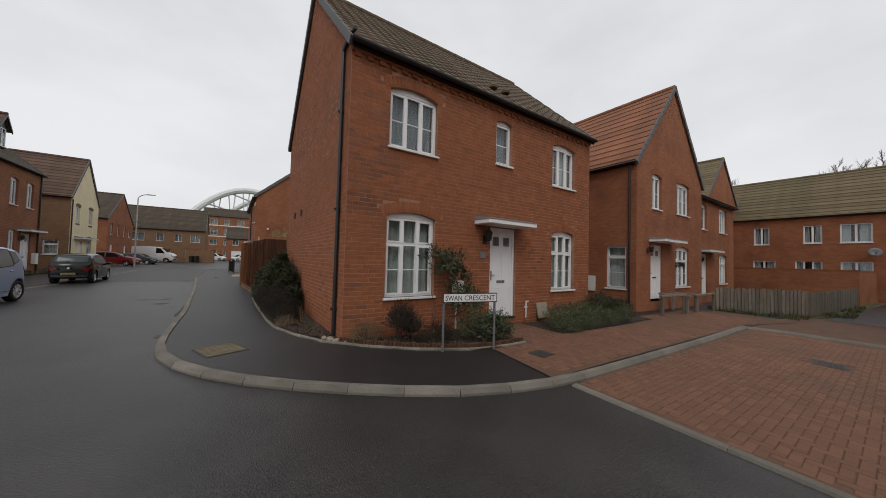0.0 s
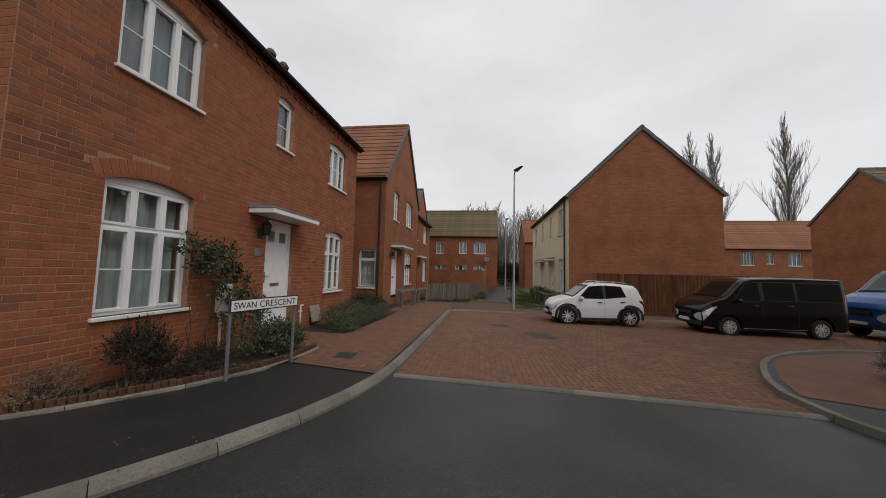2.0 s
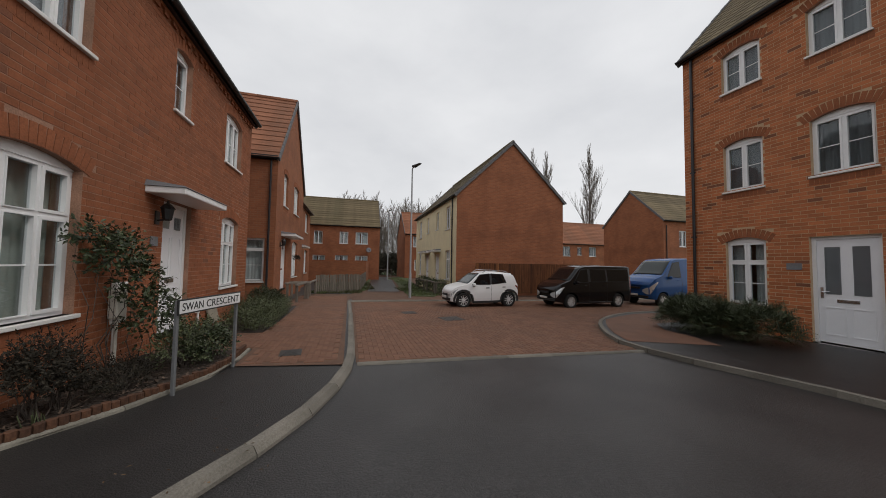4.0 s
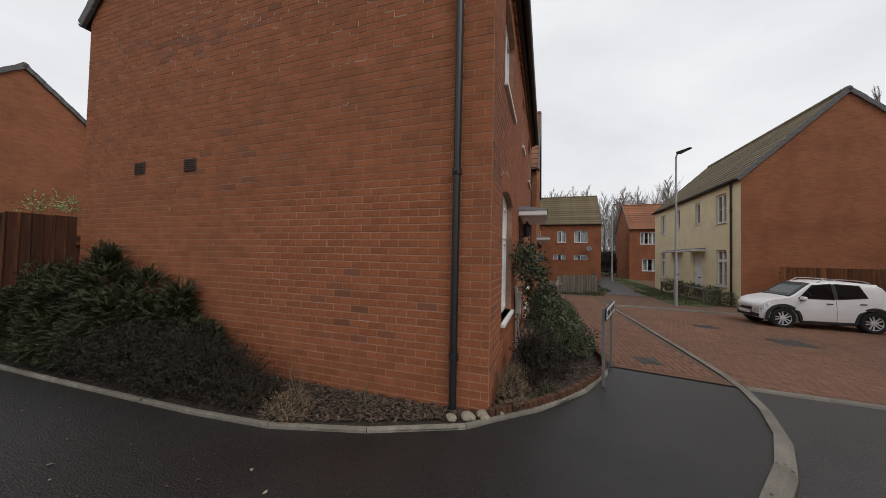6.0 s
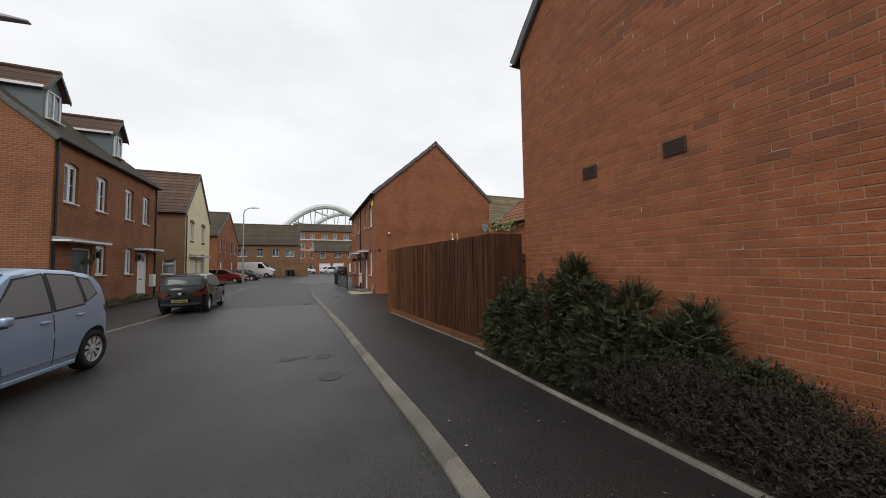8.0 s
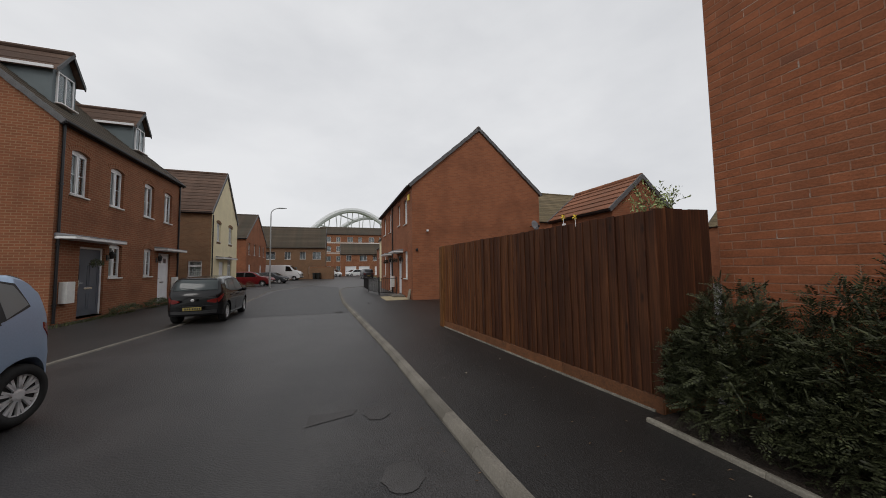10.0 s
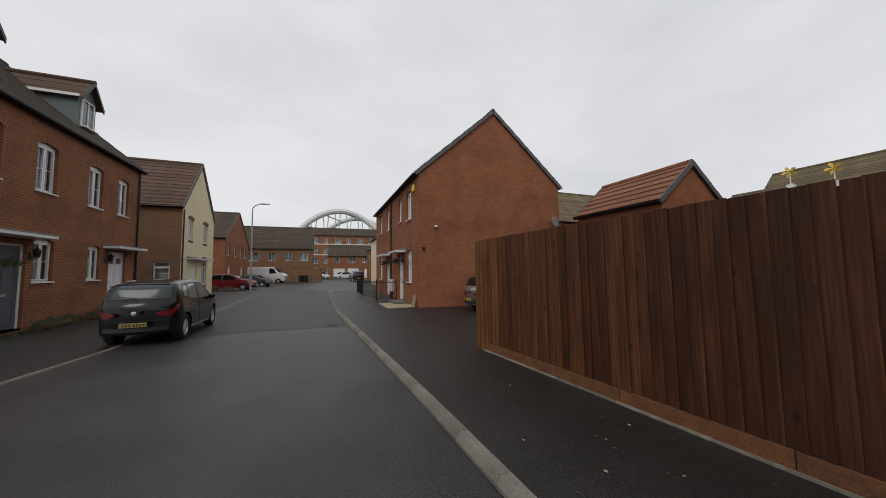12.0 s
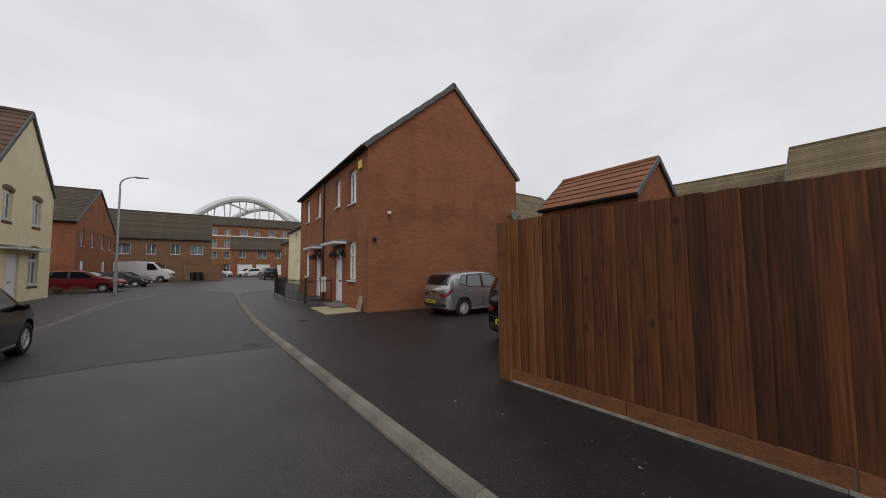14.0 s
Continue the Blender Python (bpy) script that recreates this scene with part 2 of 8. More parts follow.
def fence_material(name, base, streak):
    """Sawn boards: long grain, paler streaks, scattered dark knots; every board takes its own stretch of it."""
    m = bpy.data.materials.new(name)
    m.use_nodes = True
    n, l = m.node_tree.nodes, m.node_tree.links
    b = n["Principled BSDF"]
    b.inputs["Roughness"].default_value, b.inputs["Specular IOR Level"].default_value = 0.72, 0.3
    tc, oi, sc, ad = n.new("ShaderNodeTexCoord"), n.new("ShaderNodeObjectInfo"), n.new("ShaderNodeVectorMath"), n.new("ShaderNodeVectorMath")
    sc.operation, ad.operation = "SCALE", "ADD"
    sc.inputs[0].default_value = (17.0, 5.0, 41.0)
    l.new(oi.outputs["Random"], sc.inputs["Scale"])
    l.new(tc.outputs["Object"], ad.inputs[0])
    l.new(sc.outputs["Vector"], ad.inputs[1])

    def noise_of(scale, size, detail):
        mp, nz = n.new("ShaderNodeMapping"), n.new("ShaderNodeTexNoise")
        mp.inputs["Scale"].default_value = scale
        nz.inputs["Scale"].default_value, nz.inputs["Detail"].default_value = size, detail
        l.new(ad.outputs["Vector"], mp.inputs["Vector"])
        l.new(mp.outputs["Vector"], nz.inputs["Vector"])
        return nz.outputs["Fac"]

    def ranged(src, a, z, c, d):
        r = n.new("ShaderNodeMapRange")
        for k, v in zip(("From Min", "From Max", "To Min", "To Max"), (a, z, c, d)):
            r.inputs[k].default_value = v
        l.new(src, r.inputs["Value"])
        return r.outputs["Result"]

    def times(a, c):
        q = n.new("ShaderNodeMath")
        q.operation = "MULTIPLY"
        l.new(a, q.inputs[0])
        l.new(c, q.inputs[1])
        return q.outputs[0]

    fine = noise_of((70, 70, 2.2), 1.0, 4)
    broad = noise_of((9, 9, 1.1), 1.0, 3)
    mp, vo, sp = n.new("ShaderNodeMapping"), n.new("ShaderNodeTexVoronoi"), n.new("ShaderNodeSeparateColor")
    mp.inputs["Scale"].default_value = (7.0, 0.0, 2.6)
    l.new(ad.outputs["Vector"], mp.inputs["Vector"])
    l.new(mp.outputs["Vector"], vo.inputs["Vector"])
    vo.inputs["Scale"].default_value = 1.0
    l.new(vo.outputs["Color"], sp.inputs["Color"])
    knot = ranged(vo.outputs["Distance"], 0.05, 0.17, 0.35, 1.0)
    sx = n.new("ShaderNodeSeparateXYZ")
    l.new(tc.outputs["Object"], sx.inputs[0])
    # Paler worn edge; the overlap's shade is painted as a darker strip.
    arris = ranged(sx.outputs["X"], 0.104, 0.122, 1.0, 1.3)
    lap_shade = ranged(sx.outputs["X"], 0.018, 0.035, 0.82, 1.0)
    gain = times(times(arris, lap_shade), times(times(ranged(fine, 0.3, 0.7, 0.62, 1.38), ranged(oi.outputs["Random"], 0, 1, 0.82, 1.16)), knot))
    mx, col = n.new("ShaderNodeMix"), n.new("ShaderNodeVectorMath")
    mx.data_type, col.operation = "RGBA", "SCALE"
    mx.inputs[6].default_value, mx.inputs[7].default_value = (*base, 1), (*streak, 1)
    l.new(ranged(broad, 0.42, 0.68, 0.0, 1.0), mx.inputs["Factor"])
    l.new(mx.outputs[2], col.inputs[0])
    l.new(gain, col.inputs["Scale"])
    l.new(col.outputs["Vector"], b.inputs["Base Color"])
    bp = n.new("ShaderNodeBump")
    bp.inputs["Strength"].default_value, bp.inputs["Distance"].default_value = 0.6, 0.006
    l.new(fine, bp.inputs["Height"])
    l.new(bp.outputs["Normal"], b.inputs["Normal"])
    return m


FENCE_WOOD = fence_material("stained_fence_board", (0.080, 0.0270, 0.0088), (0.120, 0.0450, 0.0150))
FENCE_DARK = fence_material("dark_fence_board", (0.046, 0.0148, 0.0053), (0.078, 0.0275, 0.0096))
FENCE_PALE = fence_material("orange_fence_board", (0.125, 0.047, 0.0155), (0.175, 0.072, 0.025))
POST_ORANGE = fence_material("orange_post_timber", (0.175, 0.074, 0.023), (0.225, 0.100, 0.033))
FENCE_NEW = material("orange_timber", (0.135, 0.053, 0.019), 0.78, vary=0.4, scale=7, bump=0.3, fine=45, per_piece=0.22)
GREY_WOOD = material("weathered_grey_timber", (0.150, 0.128, 0.104), 0.9, vary=0.3, scale=5, bump=0.4, fine=40, per_piece=0.26, grain=(1, 1, 0.15))
CLADDING = material("blue_grey_cladding", (0.125, 0.155, 0.165), 0.6, vary=0.08, scale=3, bump=0.0)
LETTER_BLACK = material("sign_black", (0.012, 0.012, 0.012), 0.5, vary=0.1, bump=0.0)
SIGN_WHITE = material("sign_white", (0.74, 0.74, 0.73), 0.4, vary=0.06, bump=0.0)
YELLOW = material("yellow_plastic", (0.75, 0.52, 0.04), 0.45, vary=0.08, bump=0.0)
DARK_GREEN = material("dark_yew_leaf", (0.039, 0.044, 0.019), 0.6, vary=0.4, scale=5, bump=0.0, per_piece=0.65, spec=0.3)
ROSE_DARK = material("dark_rose_leaf", (0.036, 0.050, 0.018), 0.5, vary=0.3, scale=8, bump=0.0, per_piece=0.55)
MID_GREEN = material("rose_leaf", (0.070, 0.084, 0.034), 0.55, vary=0.3, scale=8, bump=0.0, per_piece=0.45)
HEATH = material("brown_heather_sprig", (0.020, 0.0155, 0.0080), 0.85, vary=0.35, scale=8, bump=0.0, per_piece=0.5)
DRY = material("dry_stalk", (0.165, 0.118, 0.070), 0.9, vary=0.3, scale=8, bump=0.0, per_piece=0.3)
TWIG = material("winter_twig", (0.062, 0.049, 0.039), 0.9, vary=0.3, scale=8, bump=0.0, per_piece=0.3)
STONE = material("pale_stone", (0.27, 0.235, 0.18), 0.85, vary=0.3, scale=6, bump=0.4, fine=40)
IRON = material("cast_iron_cover", (0.05, 0.047, 0.044), 0.7, metal=0.3, vary=0.3, scale=12)
COVER = material("mossy_concrete_cover", (0.125, 0.105, 0.062), 0.9, vary=0.35, scale=6, bump=0.4)


# ---- building blocks ----
def part(name, bm, mat, parent=None, label="", smooth=False):
    """One bmesh as one mesh object under its thing or part."""
    me = bpy.data.meshes.new(name)
    bm.to_mesh(me)
    bm.free()
    me.materials.append(mat)
    if smooth:
        for p in me.polygons:
            p.use_smooth = True
    ob = new(name, me)
    if parent is not None:
        ob.parent = parent
    if label:
        ob["label"] = label
    return ob


def thing(name, m=None, label="", category="", group="", kind=""):
    ob = new(name)
    ob.empty_display_size = 0.2
    if m is not None:
        ob.matrix_world = m
    return tagged(ob, label, category, group, kind)


def box(bm, x0, y0, z0, x1, y1, z1, m=None):
    vs = [bm.verts.new(v) for v in ((x0, y0, z0), (x1, y0, z0), (x1, y1, z0), (x0, y1, z0), (x0, y0, z1), (x1, y0, z1), (x1, y1, z1), (x0, y1, z1))]
    if m is not None:
        for v in vs:
            v.co = m @ v.co
    for f in ((0, 3, 2, 1), (4, 5, 6, 7), (0, 1, 5, 4), (1, 2, 6, 5), (2, 3, 7, 6), (3, 0, 4, 7)):
        bm.faces.new([vs[i] for i in f])
    return vs


def bevelled(bm, width, segments=1):
    bmesh.ops.bevel(bm, geom=list(bm.edges), offset=width, segments=segments, profile=0.5, affect="EDGES")
    return bm


def box_part(name, b, mat, parent, label="", bevel=0.0, m=None):
    bm = bmesh.new()
    box(bm, *b, m=m)
    if bevel:
        bevelled(bm, bevel)
    return part(name, bm, mat, parent, label)


def tube(bm, p0, p1, r0, r1=None, n=8, caps=True):
    p0, p1 = Vector(p0), Vector(p1)
    r1 = r0 if r1 is None else r1
    d = (p1 - p0).normalized()
    a = d.orthogonal().normalized()
    b = d.cross(a)
    rings = []
    for p, r in ((p0, r0), (p1, r1)):
        rings.append([bm.verts.new(p + (a * math.cos(k * math.tau / n) + b * math.sin(k * math.tau / n)) * r) for k in range(n)])
    for k in range(n):
        bm.faces.new((rings[0][k], rings[0][(k + 1) % n], rings[1][(k + 1) % n], rings[1][k]))
    if caps:
        bm.faces.new(rings[0][::-1])
        bm.faces.new(rings[1])


def pipe(bm, pts, r, n=8):
    for a, b in zip(pts, pts[1:]):
        tube(bm, a, b, r, r, n)


def lathe(bm, profile, n=24, m=None):
    """Turns (radius, height) pairs about the local z axis."""
    rings = []
    for r, z in profile:
        rings.append([bm.verts.new((r * math.cos(k * math.tau / n), r * math.sin(k * math.tau / n), z)) for k in range(n)])
    for a, b in zip(rings, rings[1:]):
        for k in range(n):
            bm.faces.new((a[k], a[(k + 1) % n], b[(k + 1) % n], b[k]))
    bm.faces.new(rings[0][::-1])
    bm.faces.new(rings[-1])
    if m is not None:
        bmesh.ops.transform(bm, matrix=m, verts=bm.verts)


def land(x, y):
    """The lie of the land: level on the main street, falling gently along the side street."""
    return -0.022 * min(max(x, 0), 20) - 0.011 * min(max(-y, 0), 20)


def sheet(name, outline, off, mat, thick=0.0, parent=None, label="", kind="structure", category=""):
    """A piece of ground that follows the land, off above it, with sides thick deep."""
    bm = bmesh.new()
    vs = [bm.verts.new((x, y, 0)) for x, y in outline]
    es = [bm.edges.new((a, b)) for a, b in zip(vs, vs[1:] + vs[:1])]
    bmesh.ops.triangle_fill(bm, use_beauty=True, edges=es)
    for co, no in (((0, 0, 0), (1, 0, 0)), ((20, 0, 0), (1, 0, 0)), ((0, 0, 0), (0, 1, 0)), ((0, -20, 0), (0, 1, 0))):
        bmesh.ops.bisect_plane(bm, geom=bm.verts[:] + bm.edges[:] + bm.faces[:], plane_co=co, plane_no=no)
    bmesh.ops.recalc_face_normals(bm, faces=bm.faces)
    if sum(f.normal.z for f in bm.faces) < 0:
        bmesh.ops.reverse_faces(bm, faces=bm.faces)
    rim = [e for e in bm.edges if len(e.link_faces) == 1]
    if thick:
        ext = bmesh.ops.extrude_edge_only(bm, edges=rim)
        low = {v for v in ext["geom"] if isinstance(v, bmesh.types.BMVert)}
    else:
        low = set()
    for v in bm.verts:
        v.co.z = land(v.co.x, v.co.y) + off - (thick if v in low else 0)
    ob = part(name, bm, mat, parent, label)
    if kind:
        ob["kind"] = kind
    if category:
        ob["category"] = category
    return ob


def wall_mesh(length, z0, z1, holes, thick=0.3, gable=None):
    """An upright wall along x from 0, its face at y=0, with rectangular holes (u0, z0, u1, z1) cut right through. gable: (ridge u, ridge z)."""
    bm = bmesh.new()
    us = sorted({0.0, length, *[h[0] for h in holes], *[h[2] for h in holes]})
    zs = sorted({z0, z1, *[h[1] for h in holes], *[h[3] for h in holes]})

    def solid(i, j):
        if i < 0 or j < 0 or i >= len(us) - 1 or j >= len(zs) - 1:
            return False
        u, z = (us[i] + us[i + 1]) / 2, (zs[j] + zs[j + 1]) / 2
        return not any(h[0] < u < h[2] and h[1] < z < h[3] for h in holes)

    for i in range(len(us) - 1):
        for j in range(len(zs) - 1):
            if not solid(i, j):
                continue
            a, b, c, d = us[i], us[i + 1], zs[j], zs[j + 1]
            quads = [((a, 0, c), (b, 0, c), (b, 0, d), (a, 0, d)), ((b, thick, c), (a, thick, c), (a, thick, d), (b, thick, d))]
            if not solid(i - 1, j):
                quads.append(((a, thick, c), (a, 0, c), (a, 0, d), (a, thick, d)))
            if not solid(i + 1, j):
                quads.append(((b, 0, c), (b, thick, c), (b, thick, d), (b, 0, d)))
            if not solid(i, j - 1):
                quads.append(((a, thick, c), (b, thick, c), (b, 0, c), (a, 0, c)))
            if not solid(i, j + 1) and not (gable and j == len(zs) - 2):
                quads.append(((a, 0, d), (b, 0, d), (b, thick, d), (a, thick, d)))
            for q in quads:
                bm.faces.new([bm.verts.new(v) for v in q])
    if gable:
        ru, rz = gable
        f = [bm.verts.new(v) for v in ((0, 0, z1), (length, 0, z1), (ru, 0, rz))]
        k = [bm.verts.new(v) for v in ((0, thick, z1), (length, thick, z1), (ru, thick, rz))]
        bm.faces.new(f)
        bm.faces.new(k[::-1])
        bm.faces.new((f[1], k[1], k[2], f[2]))
        bm.faces.new((f[2], k[2], k[0], f[0]))
    bmesh.ops.remove_doubles(bm, verts=bm.verts, dist=0.0005)
    return bm


def arch_z(u, u0, u1, z, rise):
    """Height of a segmental arch that springs at z."""
    h, s = (u1 - u0) / 2, rise
    r = (h * h + s * s) / (2 * s)
    d = u - (u0 + u1) / 2
    return z + math.sqrt(max(r * r - d * d, 0)) - (r - s)


def window(house, m, w, h, lights=2, transom=0.0, rise=0.0, curtain=True, bars=True, depth=0.09, sill=True, name="window", sub=True):
    """A white plastic casement in a hole of w by h, its lower left corner at m; lights side by side, small lights above a transom."""
    t = 0.045
    y0, y1 = depth, depth + 0.06
    step = (w - 2 * t) / lights
    rows = [(t, h - t)]
    if transom:
        zt = h - transom
        rows = [(t, zt - 0.022), (zt + 0.022, h - t)]
    cells = []
    for k in range(lights):
        a, b = t + k * step + (0.02 if k else 0), t + (k + 1) * step - (0.02 if k < lights - 1 else 0)
        cells += [(a, c, b, d, 0.032 if (lights < 3 or k != 1) else 0.010) for c, d in rows]
    ob = part(name, wall_mesh(w, 0.0, h, [q[:4] for q in cells], 0.06), UPVC, house)
    ob.data.transform(Matrix.Translation((0, y0, 0)))
    ob.matrix_basis = m
    pane_boxes = []
    for a, c, b, d, s in cells:
        if not sub:
            pane_boxes.append((a - 0.004, c - 0.004, b + 0.004, d + 0.004))
            continue
        sash = part("sash", wall_mesh(b - a, 0.0, d - c, [(s, s, b - a - s, d - c - s)], 0.062), UPVC, ob)
        sash.data.transform(Matrix.Translation((a, y0 - 0.014, c)))
        if bars and d - c > 0.6:
            mid = (c + d) / 2
            box_part("glazing_bar", (a + s, y0 + 0.018, mid - 0.008, b - s, y0 + 0.04, mid + 0.008), UPVC, ob)
        pane_boxes.append((a + s - 0.004, c + s - 0.004, b - s + 0.004, d - s + 0.004))
    if rise:
        hp = bmesh.new()
        n = 10
        cols = []
        for k in range(n + 1):
            u = w * k / n
            za = max(arch_z(u, 0, w, h, rise), h + 0.004)
            cols.append([hp.verts.new(v) for v in ((u, y0 - 0.012, h - 0.012), (u, y1, h - 0.012), (u, y1, za), (u, y0 - 0.012, za))])
        for p, q in zip(cols, cols[1:]):
            for k in range(4):
                hp.faces.new((p[k], q[k], q[(k + 1) % 4], p[(k + 1) % 4]))
        hp.faces.new(cols[0])
        hp.faces.new(cols[-1][::-1])
        bmesh.ops.recalc_face_normals(hp, faces=hp.faces)
        part("head_panel", hp, UPVC, ob)
    for a, c, b, d in pane_boxes:
        p = box_part("pane", (a, y0 + 0.026, c, b, y0 + 0.034, d), GLASS, ob)
        p.visible_shadow = False
    if sill:
        bm = bmesh.new()
        box(bm, -0.03, -0.05, -0.045, w + 0.03, y1, 0.0)
        bevelled(bm, 0.006)
        part("sill", bm, UPVC_DIRTY, ob)
    if curtain:
        bm = bmesh.new()
        full = lights == 1 or curtain in ("full", "grey_sheet")
        for a, b in ((0.03, w - 0.03),) if full else ((0.03, w * 0.34), (w * 0.60, w - 0.03)):
            n = max(6, int((b - a) / 0.03))
            ring = []
            for k in range(n + 1):
                u = a + (b - a) * k / n
                yy = y1 + 0.10 + 0.022 * math.sin(k * 1.7) + 0.01 * math.sin(k * 0.9)
                ring.append((bm.verts.new((u, yy, 0.0)), bm.verts.new((u, yy, h))))
            for (p, q), (r, s) in zip(ring, ring[1:]):
                bm.faces.new((p, r, s, q))
        # Nets hang here; the grey one is added to imitate reflecting glass.
        part("curtain", bm, SHEET_GREY if curtain == "grey_sheet" else CURTAIN_GREEN if curtain == "full" else CURTAIN, ob, "pale net, or grey sheet added for reflections", smooth=True)
    return ob


def arch_bricks(house, m, w, h, rise, mat, face=0.0, tall=0.21):
    """The fill over a window's flat head and a ring of soldier bricks on the arch; face: how far it stands before the wall."""
    bm = bmesh.new()
    n = 10
    for k in range(n):
        a, b = w * k / n, w * (k + 1) / n
        za, zb = arch_z(a, 0, w, h, rise), arch_z(b, 0, w, h, rise)
        top = h + rise + 0.002
        for y, flip in ((-0.002, 0), (0.085, 1)):
            q = [bm.verts.new(v) for v in ((a, y, za), (b, y, zb), (b, y, top), (a, y, top))]
            bm.faces.new(q if not flip else q[::-1])
        bm.faces.new([bm.verts.new(v) for v in ((a, 0.085, za), (b, 0.085, zb), (b, -0.002, zb), (a, -0.002, za))])
    k = int(round((w + 0.2) / 0.078))
    half = w / 2
    r = (half * half + rise * rise) / (2 * rise)
    zc = h + rise - r
    span = math.asin(min(1, half / r)) + 0.09 / r
    for i in range(k):
        a = -span + 2 * span * (i + 0.5) / k
        mm = Matrix.Translation((half, 0, zc)) @ Matrix.Rotation(a, 4, "Y")
        hw = span * (r + 0.1) / k - 0.006
        if i == 0:
            vb = bmesh.new()
            box(vb, -hw, -0.007 - face, r + 0.004, hw, 0.004, r + tall)
            me = bpy.data.meshes.new("arch_brick")
            vb.to_mesh(me)
            vb.free()
            me.materials.append(mat)
            ob = part("window_arch", bm, MORTAR if mat == BRICK else mat, house)
            ob.matrix_basis = m
        v = new("arch_brick", me)
        v.parent = ob
        v.matrix_basis = mm
    return ob


def sill_bricks(house, m, w, mat, face=0.0):
    """A row of upright bricks under a window sill."""
    n = int(round((w + 0.08) / 0.08))
    me = None
    for i in range(n):
        a, b = -0.04 + (w + 0.08) * i / n + 0.004, -0.04 + (w + 0.08) * (i + 1) / n - 0.004
        if me is None:
            vb = bmesh.new()
            box(vb, 0, -0.006 - face, -0.185, b - a, 0.004, -0.06)
            me = bpy.data.meshes.new("sill_brick")
            vb.to_mesh(me)
            vb.free()
            me.materials.append(mat)
        v = new("sill_brick", me)
        v.parent = house
        v.matrix_basis = m @ Matrix.Translation((a, 0, 0))


def door(house, m, w, h, mat, panes=0, name="front_door"):
    """A panelled front door in a white frame, its lower left corner at m."""
    t = 0.06
    fr = bmesh.new()
    for b in ((0, 0.07, 0, t, 0.15, h), (w - t, 0.07, 0, w, 0.15, h), (t, 0.07, h - t, w - t, 0.15, h)):
        box(fr, *b)
    ob = part(name, fr, UPVC, house)
    ob.matrix_basis = m
    bm = bmesh.new()
    box(bm, t + 0.004, 0.09, 0.02, w - t - 0.004, 0.135, h - t - 0.004)
    iw = w - 2 * t
    for a, b, c, d in ((0.10, 0.46, 0.08, 0.34), (0.54, 0.90, 0.08, 0.34), (0.10, 0.46, 0.42, 0.74), (0.54, 0.90, 0.42, 0.74)):
        if panes == 2 and c > 0.4:
            continue
        x0, x1, z0, z1 = t + iw * a, t + iw * b, h * c, h * d
        for q in ((x0, z0, x0 + 0.02, z1), (x1 - 0.02, z0, x1, z1), (x0 + 0.02, z0, x1 - 0.02, z0 + 0.02), (x0 + 0.02, z1 - 0.02, x1 - 0.02, z1)):
            box(bm, q[0], 0.082, q[1], q[2], 0.095, q[3])
    part("door_leaf", bm, mat, ob)
    if panes:
        for a, b, c, d in (((0.14, 0.40, 0.80, 0.90), (0.60, 0.86, 0.80, 0.90)) if panes == 1 else ((0.14, 0.40, 0.46, 0.90), (0.60, 0.86, 0.46, 0.90))):
            box_part("door_glass", (t + iw * a, 0.083, h * c, t + iw * b, 0.092, h * d), GLASS_DARK, ob, "dark glass light")
    box_part("letter_plate", (t + iw * 0.32, 0.078, h * 0.385, t + iw * 0.68, 0.092, h * 0.415), CHROME, ob, "satin metal letter plate", 0.003)
    hb = bmesh.new()
    box(hb, t + iw * 0.05, 0.078, h * 0.42, t + iw * 0.10, 0.092, h * 0.52)
    tube(hb, (t + iw * 0.075, 0.06, h * 0.48), (t + iw * 0.22, 0.06, h * 0.48), 0.01)
    tube(hb, (t + iw * 0.075, 0.06, h * 0.48), (t + iw * 0.075, 0.09, h * 0.48), 0.01)
    part("door_handle", hb, CHROME, ob, "satin metal lever handle")
    box_part("threshold", (0, 0.0, -0.05, w, 0.15, 0.0), UPVC_DIRTY, ob)
    return ob


def canopy(house, m, w, d=0.55, h=0.10):
    """A flat white door canopy with a lead-grey top."""
    bm = bmesh.new()
    box(bm, 0, -d, 0, w, 0, h)
    bevelled(bm, 0.012)
    ob = part("door_canopy", bm, UPVC, house, "white flat door canopy")
    ob.matrix_basis = m
    bm = bmesh.new()
    vs = [bm.verts.new(v) for v in ((-0.015, -d - 0.015, h), (w + 0.015, -d - 0.015, h), (w + 0.015, 0, h), (-0.015, 0, h), (0.02, -d + 0.04, h + 0.03), (w - 0.02, -d + 0.04, h + 0.03), (w - 0.02, 0, h + 0.09), (0.02, 0, h + 0.09))]
    for f in ((0, 3, 2, 1), (4, 5, 6, 7), (0, 1, 5, 4), (1, 2, 6, 5), (2, 3, 7, 6), (3, 0, 4, 7)):
        bm.faces.new([vs[i] for i in f])
    part("canopy_top", bm, LEAD, ob, "grey lead canopy top")
    return ob


